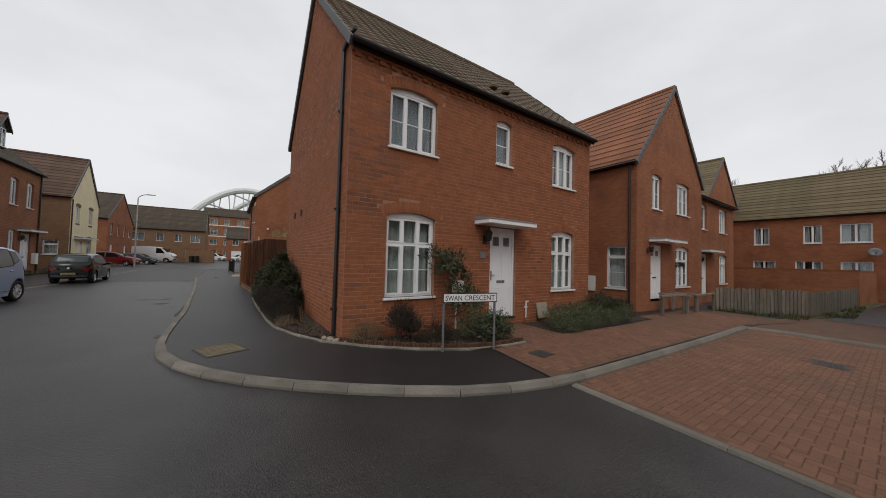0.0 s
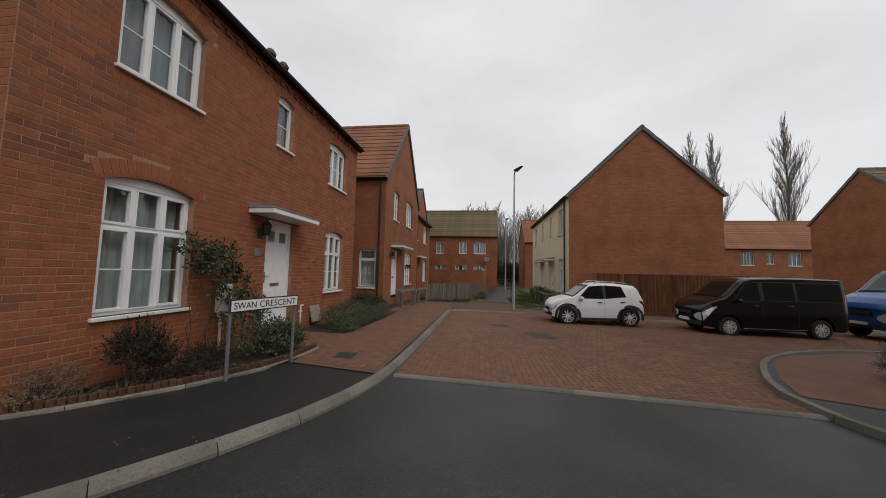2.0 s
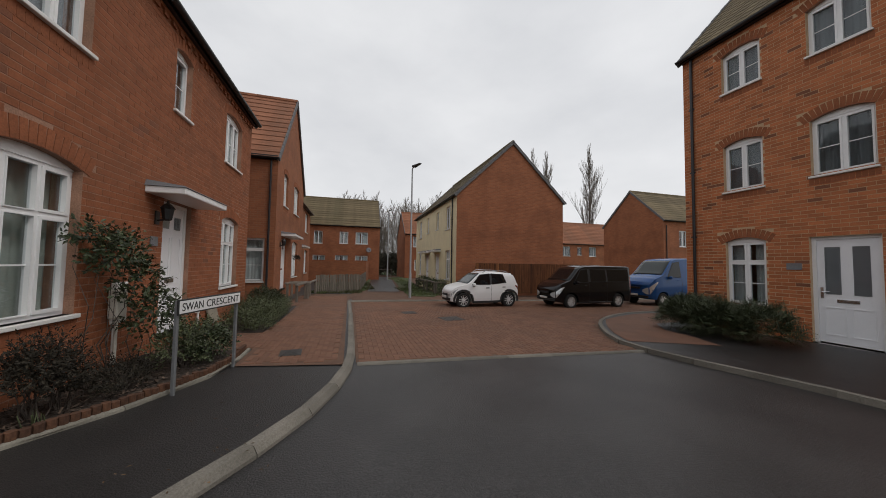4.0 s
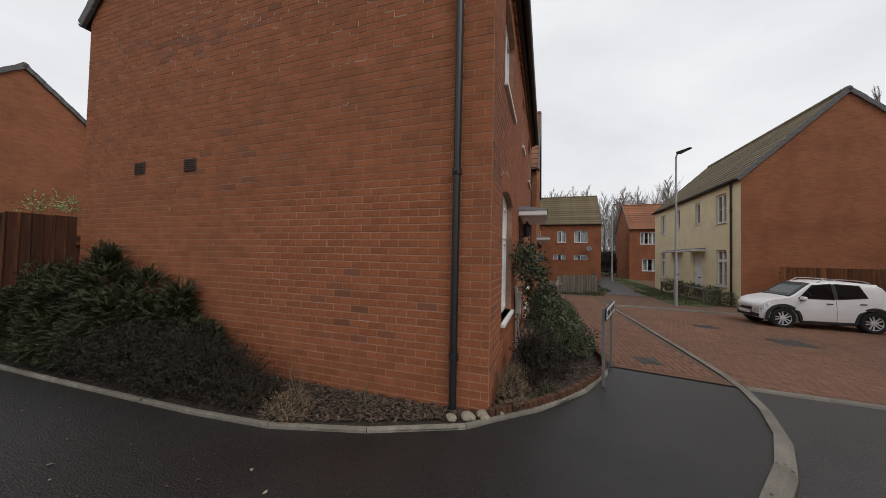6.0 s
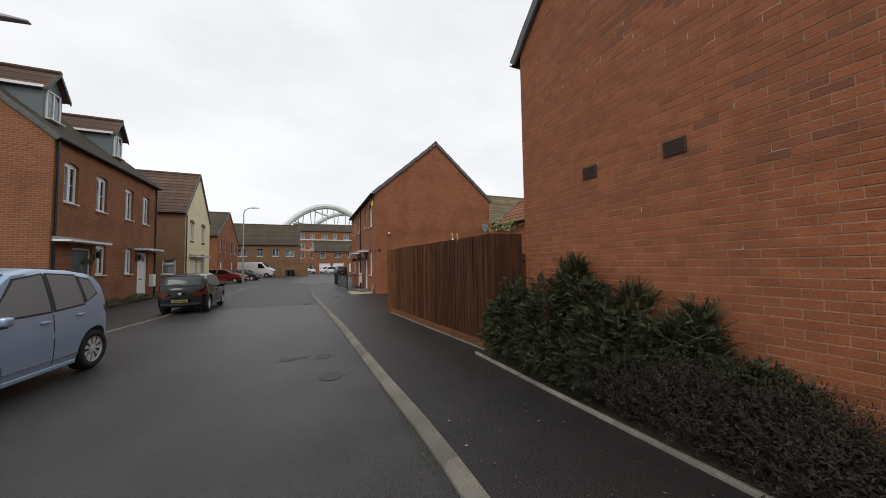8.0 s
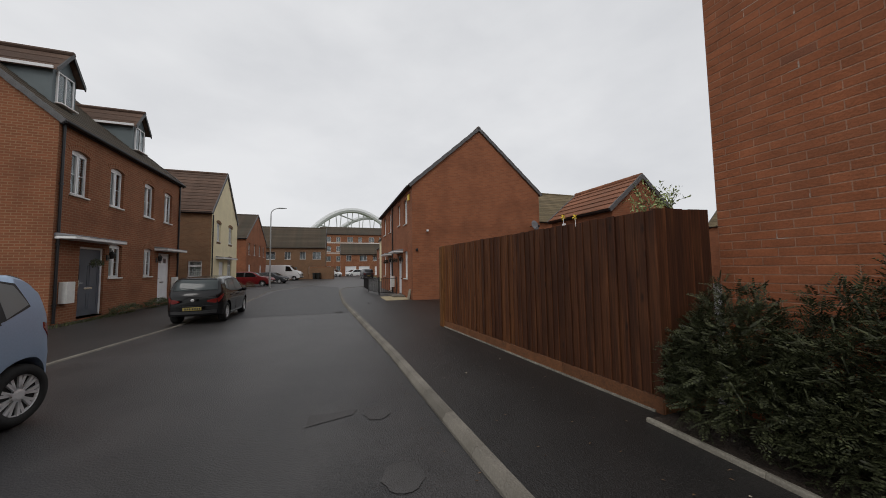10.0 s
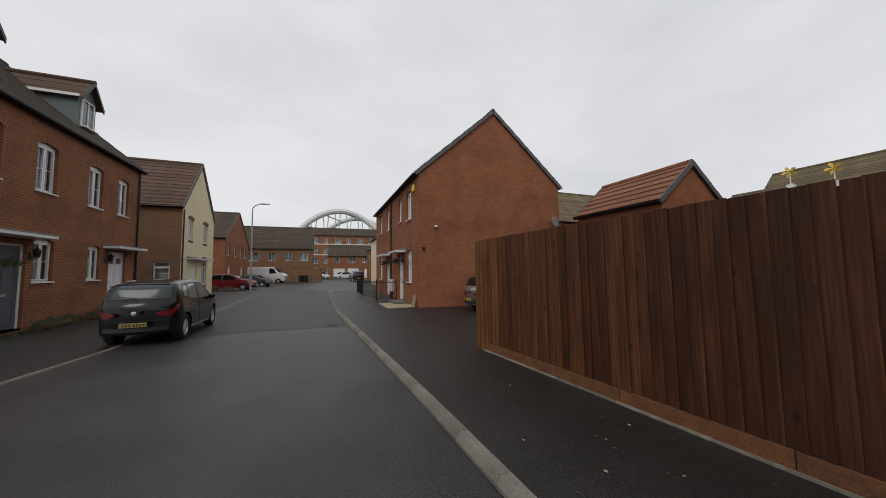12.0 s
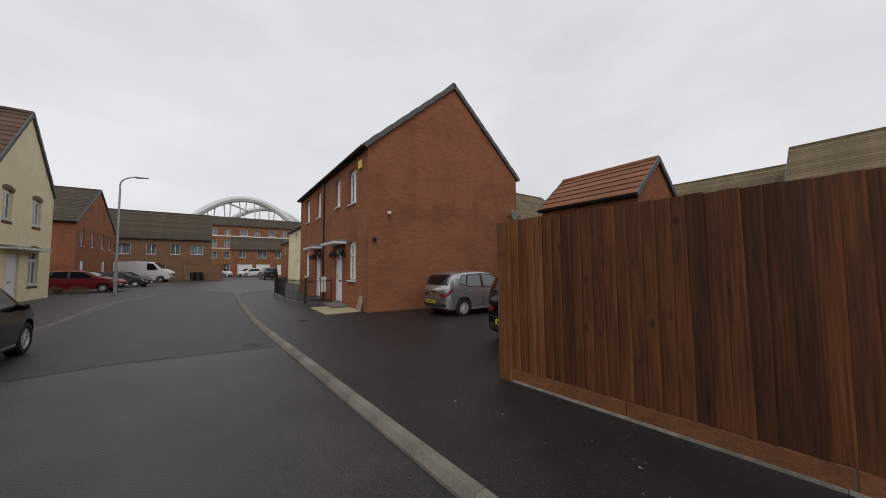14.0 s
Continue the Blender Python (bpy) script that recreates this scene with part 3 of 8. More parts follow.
def slope_tiles(parent, mat, length, run, rise, z, y, course=0.30, over=0.18, side=1, wide=0.0):
    """One roof slope along x from -wide to length+wide: stepped courses of thin tiles that climb from the eaves; side 1 climbs to +y."""
    n = max(3, int(math.hypot(run + over, rise) / course))
    pitch = rise / run
    step = 0.045 if course < 0.33 else 0.06
    me = None
    for k in range(n):
        a, b = -over + (run + over) * k / n, -over + (run + over) * (k + 1) / n + 0.05
        if me is None:
            bm = bmesh.new()
            za, zb = 0.0, (b - a) * pitch
            cols = max(1, int((length + 2 * wide) / 0.30)) if course < 0.29 else 1
            for c in range(cols):
                x0, x1 = -wide + (length + 2 * wide) * c / cols, -wide + (length + 2 * wide) * (c + 1) / cols
                mid = (x0 + x1) / 2
                p = []
                for x, lift in ((x0, 0.0), (mid, 0.022 if cols > 1 else 0.0), (x1, 0.0)):
                    for yy, zz in ((0, za + step + lift), (b - a, zb + 0.012 + lift), (0, za + step - 0.018 + lift), (b - a, zb - 0.012 + lift)):
                        p.append(bm.verts.new((x, side * yy, zz)))
                idx = ((0, 4, 5, 1), (4, 8, 9, 5), (2, 3, 7, 6), (6, 7, 11, 10), (0, 2, 6, 4), (4, 6, 10, 8), (0, 1, 3, 2), (8, 10, 11, 9), (1, 5, 7, 3), (5, 9, 11, 7))
                for f in idx:
                    bm.faces.new([p[i] for i in (f if side == 1 else f[::-1])])
            me = bpy.data.meshes.new("tile_course")
            bm.to_mesh(me)
            bm.free()
            me.materials.append(mat)
        ob = new("tile_course", me)
        ob.parent = parent
        ob.location = (0, y + side * a, z + a * pitch)


def roof(house, m, length, depth, z, ridge, mat, course=0.30, verge=0.06, gutter=True, over=0.16):
    """A gable roof with its ridge along x over length, from y=0 to depth."""
    bm = bmesh.new()
    half = depth / 2
    p = [bm.verts.new((x, y, zz)) for x in (-verge + 0.01, length + verge - 0.01) for y, zz in ((-0.02, z - 0.02), (half, ridge - 0.01), (depth + 0.02, z - 0.02), (half, ridge - 0.12))]
    for f in ((0, 4, 5, 1), (1, 5, 6, 2), (2, 6, 7, 3), (3, 7, 4, 0), (0, 1, 2, 3), (7, 6, 5, 4)):
        bm.faces.new([p[i] for i in f])
    n = int((length + 2 * verge) / 0.42)
    ob = part("roof", bm, mat, house)
    ob.matrix_basis = m
    slope_tiles(ob, mat, length, half, ridge - z, z + 0.03, 0.0, course, over, 1, verge)
    slope_tiles(ob, mat, length, half, ridge - z, z + 0.03, depth, course, over, -1, verge)
    rb = bmesh.new()
    for k in range(n):
        a, b = -verge + (length + 2 * verge) * k / n, -verge + (length + 2 * verge) * (k + 1) / n - 0.01
        tube(rb, (a, half, ridge + 0.02), (b, half, ridge + 0.02), 0.12, 0.115, 10)
    part("ridge_tiles", rb, mat, ob)
    pitch = math.atan2(ridge - z, half)
    for x0, x1 in ((-verge - 0.03, -verge + 0.03), (length + verge - 0.03, length + verge + 0.03)):
        for side, y in ((1, 0), (-1, depth)):
            mm = Matrix.Translation((0, y, z + 0.03)) @ Matrix.Rotation(side * pitch, 4, "X")
            vb = bmesh.new()
            L = math.hypot(half, ridge - z)
            q = int(L / 0.3)
            ln = (L + 0.22) / q + 0.03
            box(vb, x0, min(0, side * ln), -0.11, x1, max(0, side * ln), 0.055)
            bevelled(vb, 0.008)
            me = bpy.data.meshes.new("verge_cap")
            vb.to_mesh(me)
            vb.free()
            me.materials.append(VERGE)
            for k in range(q):
                vc = new("verge_cap", me)
                vc.parent = ob
                vc.matrix_basis = mm @ Matrix.Translation((0, side * (-0.22 + (L + 0.22) * k / q), 0.010 * (k % 2)))
    if gutter:
        for y in (-over - 0.02, depth + over + 0.02):
            gb = bmesh.new()
            nn = 8
            prof = [(math.cos(math.pi * k / nn) * 0.06, -math.sin(math.pi * k / nn) * 0.06) for k in range(nn + 1)]
            prof += [(x * 0.85, zz * 0.85) for x, zz in prof[::-1]]
            r0 = [gb.verts.new((-verge, y + x, z - 0.10 + zz)) for x, zz in prof]
            r1 = [gb.verts.new((length + verge, y + x, z - 0.10 + zz)) for x, zz in prof]
            for k in range(len(prof)):
                gb.faces.new((r0[k], r1[k], r1[(k + 1) % len(prof)], r0[(k + 1) % len(prof)]))
            gb.faces.new(r0)
            gb.faces.new(r1[::-1])
            part("gutter", gb, BLACK_PLASTIC, ob, "black plastic gutter")
            fb = bmesh.new()
            sg = 1 if y < depth / 2 else -1
            box(fb, 0, min(y + sg * 0.07, y + sg * 0.10), z - 0.17, length, max(y + sg * 0.07, y + sg * 0.10), z + 0.0)
            box(fb, 0, min(y + sg * 0.10, y + sg * (over + 0.03)), z - 0.17, length, max(y + sg * 0.10, y + sg * (over + 0.03)), z - 0.15)
            part("fascia", fb, BLACK_PLASTIC, ob)
    return ob


def downpipe(house, x, y, z0, z1, out=(0, -1)):
    bm = bmesh.new()
    r = 0.036
    tube(bm, (x, y, z0), (x, y, z1), r, r, 10)
    for z in np.arange(z0 + 0.5, z1, 1.8):
        tube(bm, (x, y, z), (x, y, z + 0.06), r * 1.3, r * 1.3, 10)
        box(bm, x - 0.07, y - 0.015, z + 0.015, x + 0.07, y + 0.015, z + 0.045)
    return part("downpipe", bm, BLACK_PLASTIC, house, "black plastic downpipe", smooth=False)


def wall_lamp(house, m):
    bm = bmesh.new()
    box(bm, -0.05, -0.02, -0.10, 0.05, 0.0, 0.10)
    tube(bm, (0, -0.02, -0.04), (0, -0.13, -0.02), 0.014)
    lathe_bm = bmesh.new()
    lathe(lathe_bm, [(0.03, -0.02), (0.06, 0.0), (0.085, 0.16), (0.10, 0.165), (0.06, 0.22), (0.02, 0.25), (0.012, 0.29)], 8)
    ob = part("wall_lantern", bm, BLACK_METAL, house, "black metal coach lantern")
    ob.matrix_basis = m
    bmesh.ops.transform(lathe_bm, matrix=Matrix.Translation((0, -0.14, -0.02)), verts=lathe_bm.verts)
    part("lantern_head", lathe_bm, BLACK_METAL, ob)
    return ob


GLASS_DARK = glass_material("door_light_glass", (0.25, 0.27, 0.28))


def house_shell(name, m, length, depth, z0, eave, ridge, wall_mat, roof_mat, openings, label, course=0.30, ridge_along_x=True, back_openings=(), side_mat=None, front_ridge=None, gutter=True, pale_arch=None, group="", category="house", holes_extra=()):
    """A house: front wall along its own x at y=0, ridge along x (gables at the ends) or along y (gable to the front).
    openings: (kind, u, z, w, h, options) in the front wall."""
    hs = thing(name, m, label, category, group)
    side_mat = side_mat or wall_mat
    far = m.translation.length > 44
    holes = []
    for kind, u, z, w, h, opt in openings:
        rise = opt.get("rise", 0.0)
        holes.append((u, z, u + w, z + h + rise))
    t = 0.3
    if ridge_along_x:
        part("front_wall", wall_mesh(length, z0, eave, holes, t), wall_mat, hs)
        bw = part("rear_wall", wall_mesh(length, z0, eave, [], t), wall_mat, hs)
        bw.matrix_basis = pose(length, depth, 0, 0, 0, 180)
        for x, rz in ((0, -90), (length, 90)):
            gw = part("gable_wall", wall_mesh(depth - 0.006, z0, eave, [], t - 0.003, ((depth - 0.006) / 2, ridge - 0.02)), side_mat, hs)
            gw.matrix_basis = pose(-0.003 if x == 0 else length + 0.003, depth - 0.003 if x == 0 else 0.003, 0, 0, 0, rz)
        roof(hs, pose(0, 0, 0), length, depth, eave, ridge, roof_mat, course, gutter=gutter)
    else:
        part("front_wall", wall_mesh(length, z0, eave, holes, t, (length / 2, ridge - 0.02)), wall_mat, hs)
        bw = part("rear_wall", wall_mesh(length, z0, eave, [], t, (length / 2, ridge - 0.02)), wall_mat, hs)
        bw.matrix_basis = pose(length, depth, 0, 0, 0, 180)
        for x, rz in ((0, -90), (length, 90)):
            gw = part("side_wall", wall_mesh(depth - 0.006, z0, eave, [h for h in holes_extra] if x == 0 else [], t - 0.003), side_mat, hs)
            gw.matrix_basis = pose(-0.003 if x == 0 else length + 0.003, depth - 0.003 if x == 0 else 0.003, 0, 0, 0, rz)
        roof(hs, pose(0, depth, 0, 0, 0, -90), depth, length, eave, ridge, roof_mat, course, gutter=gutter)
    part("upper_floor", slab(length, depth, (z0 + eave) / 2 + 0.2), INSIDE, hs)
    for kind, u, z, w, h, opt in openings:
        mm = pose(u, 0, z)
        rise = opt.get("rise", 0.0)
        if kind == "window":
            # Far windows get the added grey that stands in for reflections.
            window(hs, mm, w, h, opt.get("lights", 2), opt.get("transom", 0.0), rise, opt.get("curtain", "grey_sheet" if far else True), opt.get("bars", True), name=opt.get("name", "window"), sub=not far)
        else:
            door(hs, mm, w, h, opt.get("mat", DOOR_WHITE), opt.get("panes", 0))
        if rise:
            arch_bricks(hs, mm, w, h, rise, pale_arch or BRICK, opt.get("face", 0.0))
            if kind == "window":
                sill_bricks(hs, mm, w, pale_arch or BRICK, opt.get("face", 0.0))
    return hs


def slab(length, depth, z):
    bm = bmesh.new()
    box(bm, 0.31, 0.31, z, length - 0.31, depth - 0.31, z + 0.2)
    return bm


def win(u, z, w, h, lights=2, transom=0.0, rise=0.09, **kw):
    return ("window", u, z, w, h, dict(lights=lights, transom=transom, rise=rise, **kw))


def entry(u, z, w, h, **kw):
    return ("door", u, z, w, h, kw)


# ---- ground, roads and pavements ----
ROAD = -0.065

gb = bmesh.new()
xs = [-1500, -300, -60, -20, 0, 20, 60, 300, 1500]
grid = [[gb.verts.new((x, y, land(x, y) - 0.16)) for y in xs] for x in xs]
for i in range(len(xs) - 1):
    for j in range(len(xs) - 1):
        gb.faces.new((grid[i][j], grid[i + 1][j], grid[i + 1][j + 1], grid[i][j + 1]))
tagged(part("ground", gb, GRASS), "open ground with rough winter grass", "ground", kind="structure")

sheet("road", [(-9.2, 90), (-9.2, 33), (-9.2, -14), (-3, -14), (12, -26), (14, -26), (14, 0), (14, 31), (20, 34), (20, 42), (3.4, 46), (3.4, 90)], ROAD, ASPHALT, label="worn dark grey asphalt street", category="road")
sheet("forecourt", [(-30, 90), (-30, 35), (-9.2, 35), (-9.2, 90)], ROAD + 0.002, ASPHALT, label="dark asphalt parking forecourt", category="road")

KERB_MAIN = [(-1.5, 31.7), (-2.6, 31.2), (-3.1, 30.3), (-3.4, 28.5), (-3.47, 26), (-3.38, 19.2), (-3.10, 15), (-2.80, 10.4), (-2.64, 6.5), (-2.55, 4.8), (-2.56, 3), (-2.55, 1.6), (-2.48, 0.8), (-2.26, 0.16), (-1.98, -0.36), (-1.48, -0.96), (-1.02, -1.40), (-0.58, -1.76), (-0.02, -2.17), (0.64, -2.52), (1.34, -2.76), (2.1, -2.90), (3.2, -2.92), (7.2, -2.90), (11.0, -2.82)]
KERB_FAR = [(11.0, -2.82), (11.25, -3.6), (11.2, -6.0), (11.0, -7.6), (10.8, -10.5), (10.9, -16), (11.2, -24)]
KERB_OPP = [(-6.5, -9.3), (-3.0, -8.80), (-0.5, -8.44), (0.3, -8.25), (0.75, -8.14), (1.25, -8.03), (1.8, -7.97), (2.45, -8.05), (3.15, -8.40), (3.85, -8.90), (4.5, -9.44), (5.05, -10.1), (5.55, -10.9), (6.05, -12.1), (6.4, -16)]
KERB_LEFT = [(-8.75, -2), (-8.45, 6), (-8.22, 12), (-8.08, 13.3), (-7.85, 15.5), (-7.8, 19), (-7.84, 23), (-8.2, 28.7), (-8.4, 30.2), (-8.0, 31.6), (-6.9, 34.8), (-5.5, 39.5)]

sheet("pavement", KERB_MAIN + [(11.2, -2.9), (45, -2.9), (45, 31.7)], -0.004, ASPHALT_NEW, 0.12, label="new black asphalt footway round the corner", category="pavement")
sheet("pavement", KERB_FAR[:1] + [(11.06, -2.92), (14.6, -2.93), (45, -2.93), (45, -30), (11.2, -30)] + KERB_FAR[:0:-1], -0.006, SETT_JOINT, 0.12, label="brown paved verge beside the cream terrace", category="pavement")
sheet("pavement", KERB_OPP + [(6.3, -30), (-8, -30), (-8, -9.6)], -0.004, ASPHALT_NEW, 0.12, label="black asphalt footway before the three-storey house", category="pavement")
sheet("pavement", KERB_LEFT + [(-9.2, 39.5), (-9.6, 35), (-30, 34.5), (-30, -2)], -0.05, ASPHALT_NEW, 0.10, label="dark asphalt footway before the terrace", category="pavement")
sheet("footpath", [(16.6, -3.82), (38, -5.5), (38, -7.7), (16.6, -5.73)], 0.004, ASPHALT, label="grey asphalt footpath between grass verges", category="path")
sheet("grass_verge", [(13.2, -5.7), (38, -7.85), (38, -10), (24.6, -8.2), (14.2, -7.6), (12.8, -6.9)], 0.02, GRASS, 0.03, label="rough green grass verge", category="grass")
sheet("grass_verge", [(16.9, -2.3), (17.2, -3.7), (38, -5.4), (38, 0.0), (23, -0.2)], 0.02, GRASS, 0.03, label="rough grass strip by the picket fence", category="grass")


def along(points, step):
    """Even steps on a line of points: position and direction."""
    out = []
    rest = 0.0
    for (x0, y0), (x1, y1) in zip(points, points[1:]):
        L = math.hypot(x1 - x0, y1 - y0)
        d = rest
        while d < L:
            f = d / L
            out.append((x0 + (x1 - x0) * f, y0 + (y1 - y0) * f))
            d += step
        rest = d - L
    out.append(points[-1])
    return out


def kerb(name, points, low=-0.24, high=0.006, width=0.115, step=0.78, side=1, mat=KERB):
    """A row of kerb stones with a chamfered front edge; the line is the road side, the stones lie to its left for side 1."""
    base = thing(name, None, "grey concrete kerb of single stones", "kerb", kind="structure")
    pts = along(points, step)
    for (x0, y0), (x1, y1) in zip(pts, pts[1:]):
        L = math.hypot(x1 - x0, y1 - y0)
        if L < 0.1:
            continue
        a = math.atan2(y1 - y0, x1 - x0)
        bm = bmesh.new()
        g = 0.005
        fr = -0.048 if width > 0.06 else -0.018
        prof = [(fr, low), (fr + 0.002, high - 0.055 if width > 0.06 else high - 0.015), (-0.010, high), (width - 0.03, high), (width - 0.03, low)]
        e0 = [bm.verts.new((g, side * y, z + land(x0, y0))) for y, z in prof]
        e1 = [bm.verts.new((L - g + 0.006, side * y, z + land(x1, y1))) for y, z in prof]
        for k in range(len(prof)):
            f = (e0[k], e1[k], e1[(k + 1) % 5], e0[(k + 1) % 5])
            bm.faces.new(f if side == -1 else f[::-1])
        bm.faces.new(e0 if side == 1 else e0[::-1])
        bm.faces.new(e1[::-1] if side == 1 else e1)
        st = part("kerb_stone", bm, mat, base)
        st.matrix_basis = pose(x0, y0, 0, 0, 0, math.degrees(a))
    return base


kerb("kerb", KERB_MAIN, high=0.018, width=0.105, step=0.64, side=1)
kerb("kerb", KERB_FAR, high=0.0, side=1)
kerb("kerb", KERB_OPP, high=0.016, width=0.105, step=0.7, side=1)
kerb("kerb", KERB_LEFT, high=-0.042, width=0.085, side=1)
kerb("edging", [(2.15, -2.98), (2.03, -5.5), (1.85, -7.95)], low=-0.2, high=ROAD + 0.025, width=0.10, side=1)

BED = [(-0.05, 6.84), (-0.98, 6.84), (-0.97, 5.0), (-0.94, 3.6), (-0.91, 2.4), (-0.85, 1.75), (-0.72, 1.2), (-0.53, 0.68), (-0.33, 0.22), (-0.08, -0.06), (0.28, -0.42), (0.62, -0.70), (0.96, -0.92), (1.45, -1.17), (1.9, -1.34), (2.35, -1.40), (3.1, -1.36), (3.1, -0.02), (0.0, -0.02), (-0.02, 0.0)]
sheet("garden_bed", BED, 0.012, SOIL, label="planting bed with dark bark mulch", category="garden bed")
sheet("garden_bed", [(4.52, -0.02), (4.52, -1.2), (9.2, -1.02), (9.4, -0.02)], 0.012, SOIL, 0.02, label="narrow planting bed under the front windows", category="garden bed")
kerb("edging", BED[1:17], low=-0.1, high=0.035, width=0.05, step=0.85, side=1, mat=EDGE)

# ---- houses ----
VENT = material("dark_terracotta_vent", (0.060, 0.034, 0.026), 0.85, vary=0.2, bump=0.1)

# the corner house: hollow shell with brick skins laid on below
H1L, H1D, H1E, H1R = 7.5, 6.72, 5.36, 8.6
H1_OPEN = [
    win(0.765, 0.72, 1.085, 1.55, 3, 0.52, 0.10, curtain="full"),
    win(0.765, 3.60, 1.085, 1.12, 3, 0.0, 0.10, curtain="grey_sheet"),
    win(3.53, 3.80, 0.54, 1.02, 1, 0.0, 0.07, curtain="grey_sheet"),
    entry(3.40, 0.10, 0.87, 2.16, panes=1),
    win(5.68, 0.70, 1.05, 1.55, 3, 0.52, 0.10, curtain="full"),
    win(5.68, 3.61, 1.05, 1.12, 3, 0.0, 0.10),
]
h1 = house_shell("corner_house", pose(0, 0, 0), H1L, H1D, -0.4, H1E, H1R, MORTAR, ROOF_BROWN, H1_OPEN,
                 "two-storey red brick corner house with brown tiled roof", course=0.26)
canopy(h1, pose(2.90, 0, 2.28), 1.56, 0.50)
downpipe(h1, -0.05, 0.34, 0.0, 5.3)
tb = bmesh.new()
tube(tb, (-0.05, 0.34, 5.28), (-0.03, 0.06, 5.42), 0.036)
tube(tb, (-0.03, 0.06, 5.42), (0.0, -0.18, 5.44), 0.036)
part("downpipe_bend", tb, BLACK_PLASTIC, h1)
wall_lamp(h1, pose(3.22, 0, 1.95))
box_part("number_plaque", (3.08, -0.02, 1.52, 3.26, -0.008, 1.66), LEAD, h1, "grey slate number plaque")
box_part("meter_box", (2.36, -0.045, 0.50, 2.62, -0.008, 1.02), UPVC_DIRTY, h1, "white plastic meter box", 0.01)
mp = bmesh.new()
tube(mp, (2.42, -0.03, 0.0), (2.42, -0.03, 0.45), 0.018)
part("meter_pipe", mp, UPVC_DIRTY, h1)
for y, z in ((5.27, 2.72), (4.19, 2.69)):
    vb = bmesh.new()
    box(vb, -0.020, y - 0.115, z - 0.085, -0.004, y + 0.115, z + 0.085)
    for k in range(6):
        box(vb, -0.028, y - 0.10, z - 0.07 + k * 0.026, -0.014, y + 0.10, z - 0.062 + k * 0.026)
    part("air_vent", vb, VENT, h1, "dark terracotta air brick")
for u in (3.9, 4.35):
    vb = bmesh.new()
    lathe(vb, [(0.11, 0.0), (0.12, 0.05), (0.07, 0.13), (0.02, 0.15)], 12, Matrix.Translation((u, 0.55, 6.0)))
    part("roof_vent", vb, ROOF_BROWN, h1)

# the house beyond the fence: front to the street (west), gable to the drive
h2 = house_shell("semi_detached_house", pose(-0.355, 29.04, 0, 0, 0, -90), 10.3, 7.05, -0.3, 5.46, 8.54, BRICKWORK, ROOF_BROWN, [
    win(8.43, 3.71, 0.80, 1.18, 2, 0, 0.08), win(6.8, 3.86, 0.62, 1.08, 2, 0, 0.08), win(3.75, 3.82, 0.72, 1.15, 2, 0, 0.08), win(1.4, 3.86, 0.85, 1.15, 2, 0, 0.08),
    win(8.43, 0.96, 0.80, 1.33, 2, 0.4, 0.08), entry(6.8, 0.06, 0.95, 2.1, panes=1),
    entry(3.6, 0.06, 0.95, 2.1, panes=1), win(1.4, 0.96, 0.85, 1.33, 2, 0.4, 0.08),
], "pair of red brick semi-detached houses with slate-grey verges", pale_arch=BRICK)
canopy(h2, pose(6.5, 0, 2.30), 1.75, 0.5)
canopy(h2, pose(3.2, 0, 2.30), 1.75, 0.5)
downpipe(h2, 5.2, -0.05, 0.0, 5.4)
wall_lamp(h2, pose(8.1, 0, 1.9))
wall_lamp(h2, pose(4.85, 0, 1.9))
box_part("alarm_box", (9.55, -0.07, 4.75, 9.85, -0.002, 5.05), YELLOW, h2, "yellow burglar alarm box", 0.02)

# the next house on the side street, its gable to the street
h3 = house_shell("gable_fronted_house", pose(10.38, -0.1, -0.22), 6.5, 8.5, -0.3, 5.5, 9.2, BRICKWORK, ROOF_RED, [
    win(1.22, 3.86, 0.86, 1.28, 2, 0, 0.09), win(3.55, 3.88, 1.4, 1.28, 3, 0, 0.10),
    entry(1.12, 0.36, 1.05, 2.1, panes=1), win(3.45, 0.78, 1.5, 1.62, 3, 0.5, 0.10),
], "red brick house with a terracotta tiled gable to the street", course=0.36, ridge_along_x=False, holes_extra=[(7.4, 0.78, 8.15, 2.38)])
sw = window(h3, pose(0, 8.497 - 7.4, 0.78, 0, 0, -90), 0.75, 1.6, 1, 0.42, 0.0)
canopy(h3, pose(0.95, 0, 2.56), 2.1, 0.55)
downpipe(h3, -0.05, 0.22, -0.1, 5.4)
wall_lamp(h3, pose(0.85, 0, 2.2))
box_part("meter_box", (-0.05, 1.5, 0.6, -0.004, 1.95, 1.2), UPVC_DIRTY, h3, "white plastic meter box", 0.01)

h4 = house_shell("terraced_house", pose(16.89, 0.35, -0.35), 7.0, 8, -0.3, 5.45, 6.9, BRICKWORK, ROOF_BROWN, [
    win(1.5, 3.75, 0.8, 1.25, 1, 0, 0.08), win(4.3, 3.75, 1.35, 1.3, 3, 0, 0.09),
    entry(1.35, 0.35, 1.05, 2.1), win(4.3, 0.85, 1.35, 1.55, 3, 0.45, 0.09),
], "red brick terraced house with a white front door")
canopy(h4, pose(1.0, 0, 2.55), 2.3, 0.5)
wall_lamp(h4, pose(1.15, 0, 2.1))
box_part("alarm_box", (0.25, -0.07, 4.6, 0.5, -0.002, 4.9), YELLOW, h4, "yellow burglar alarm box", 0.02)

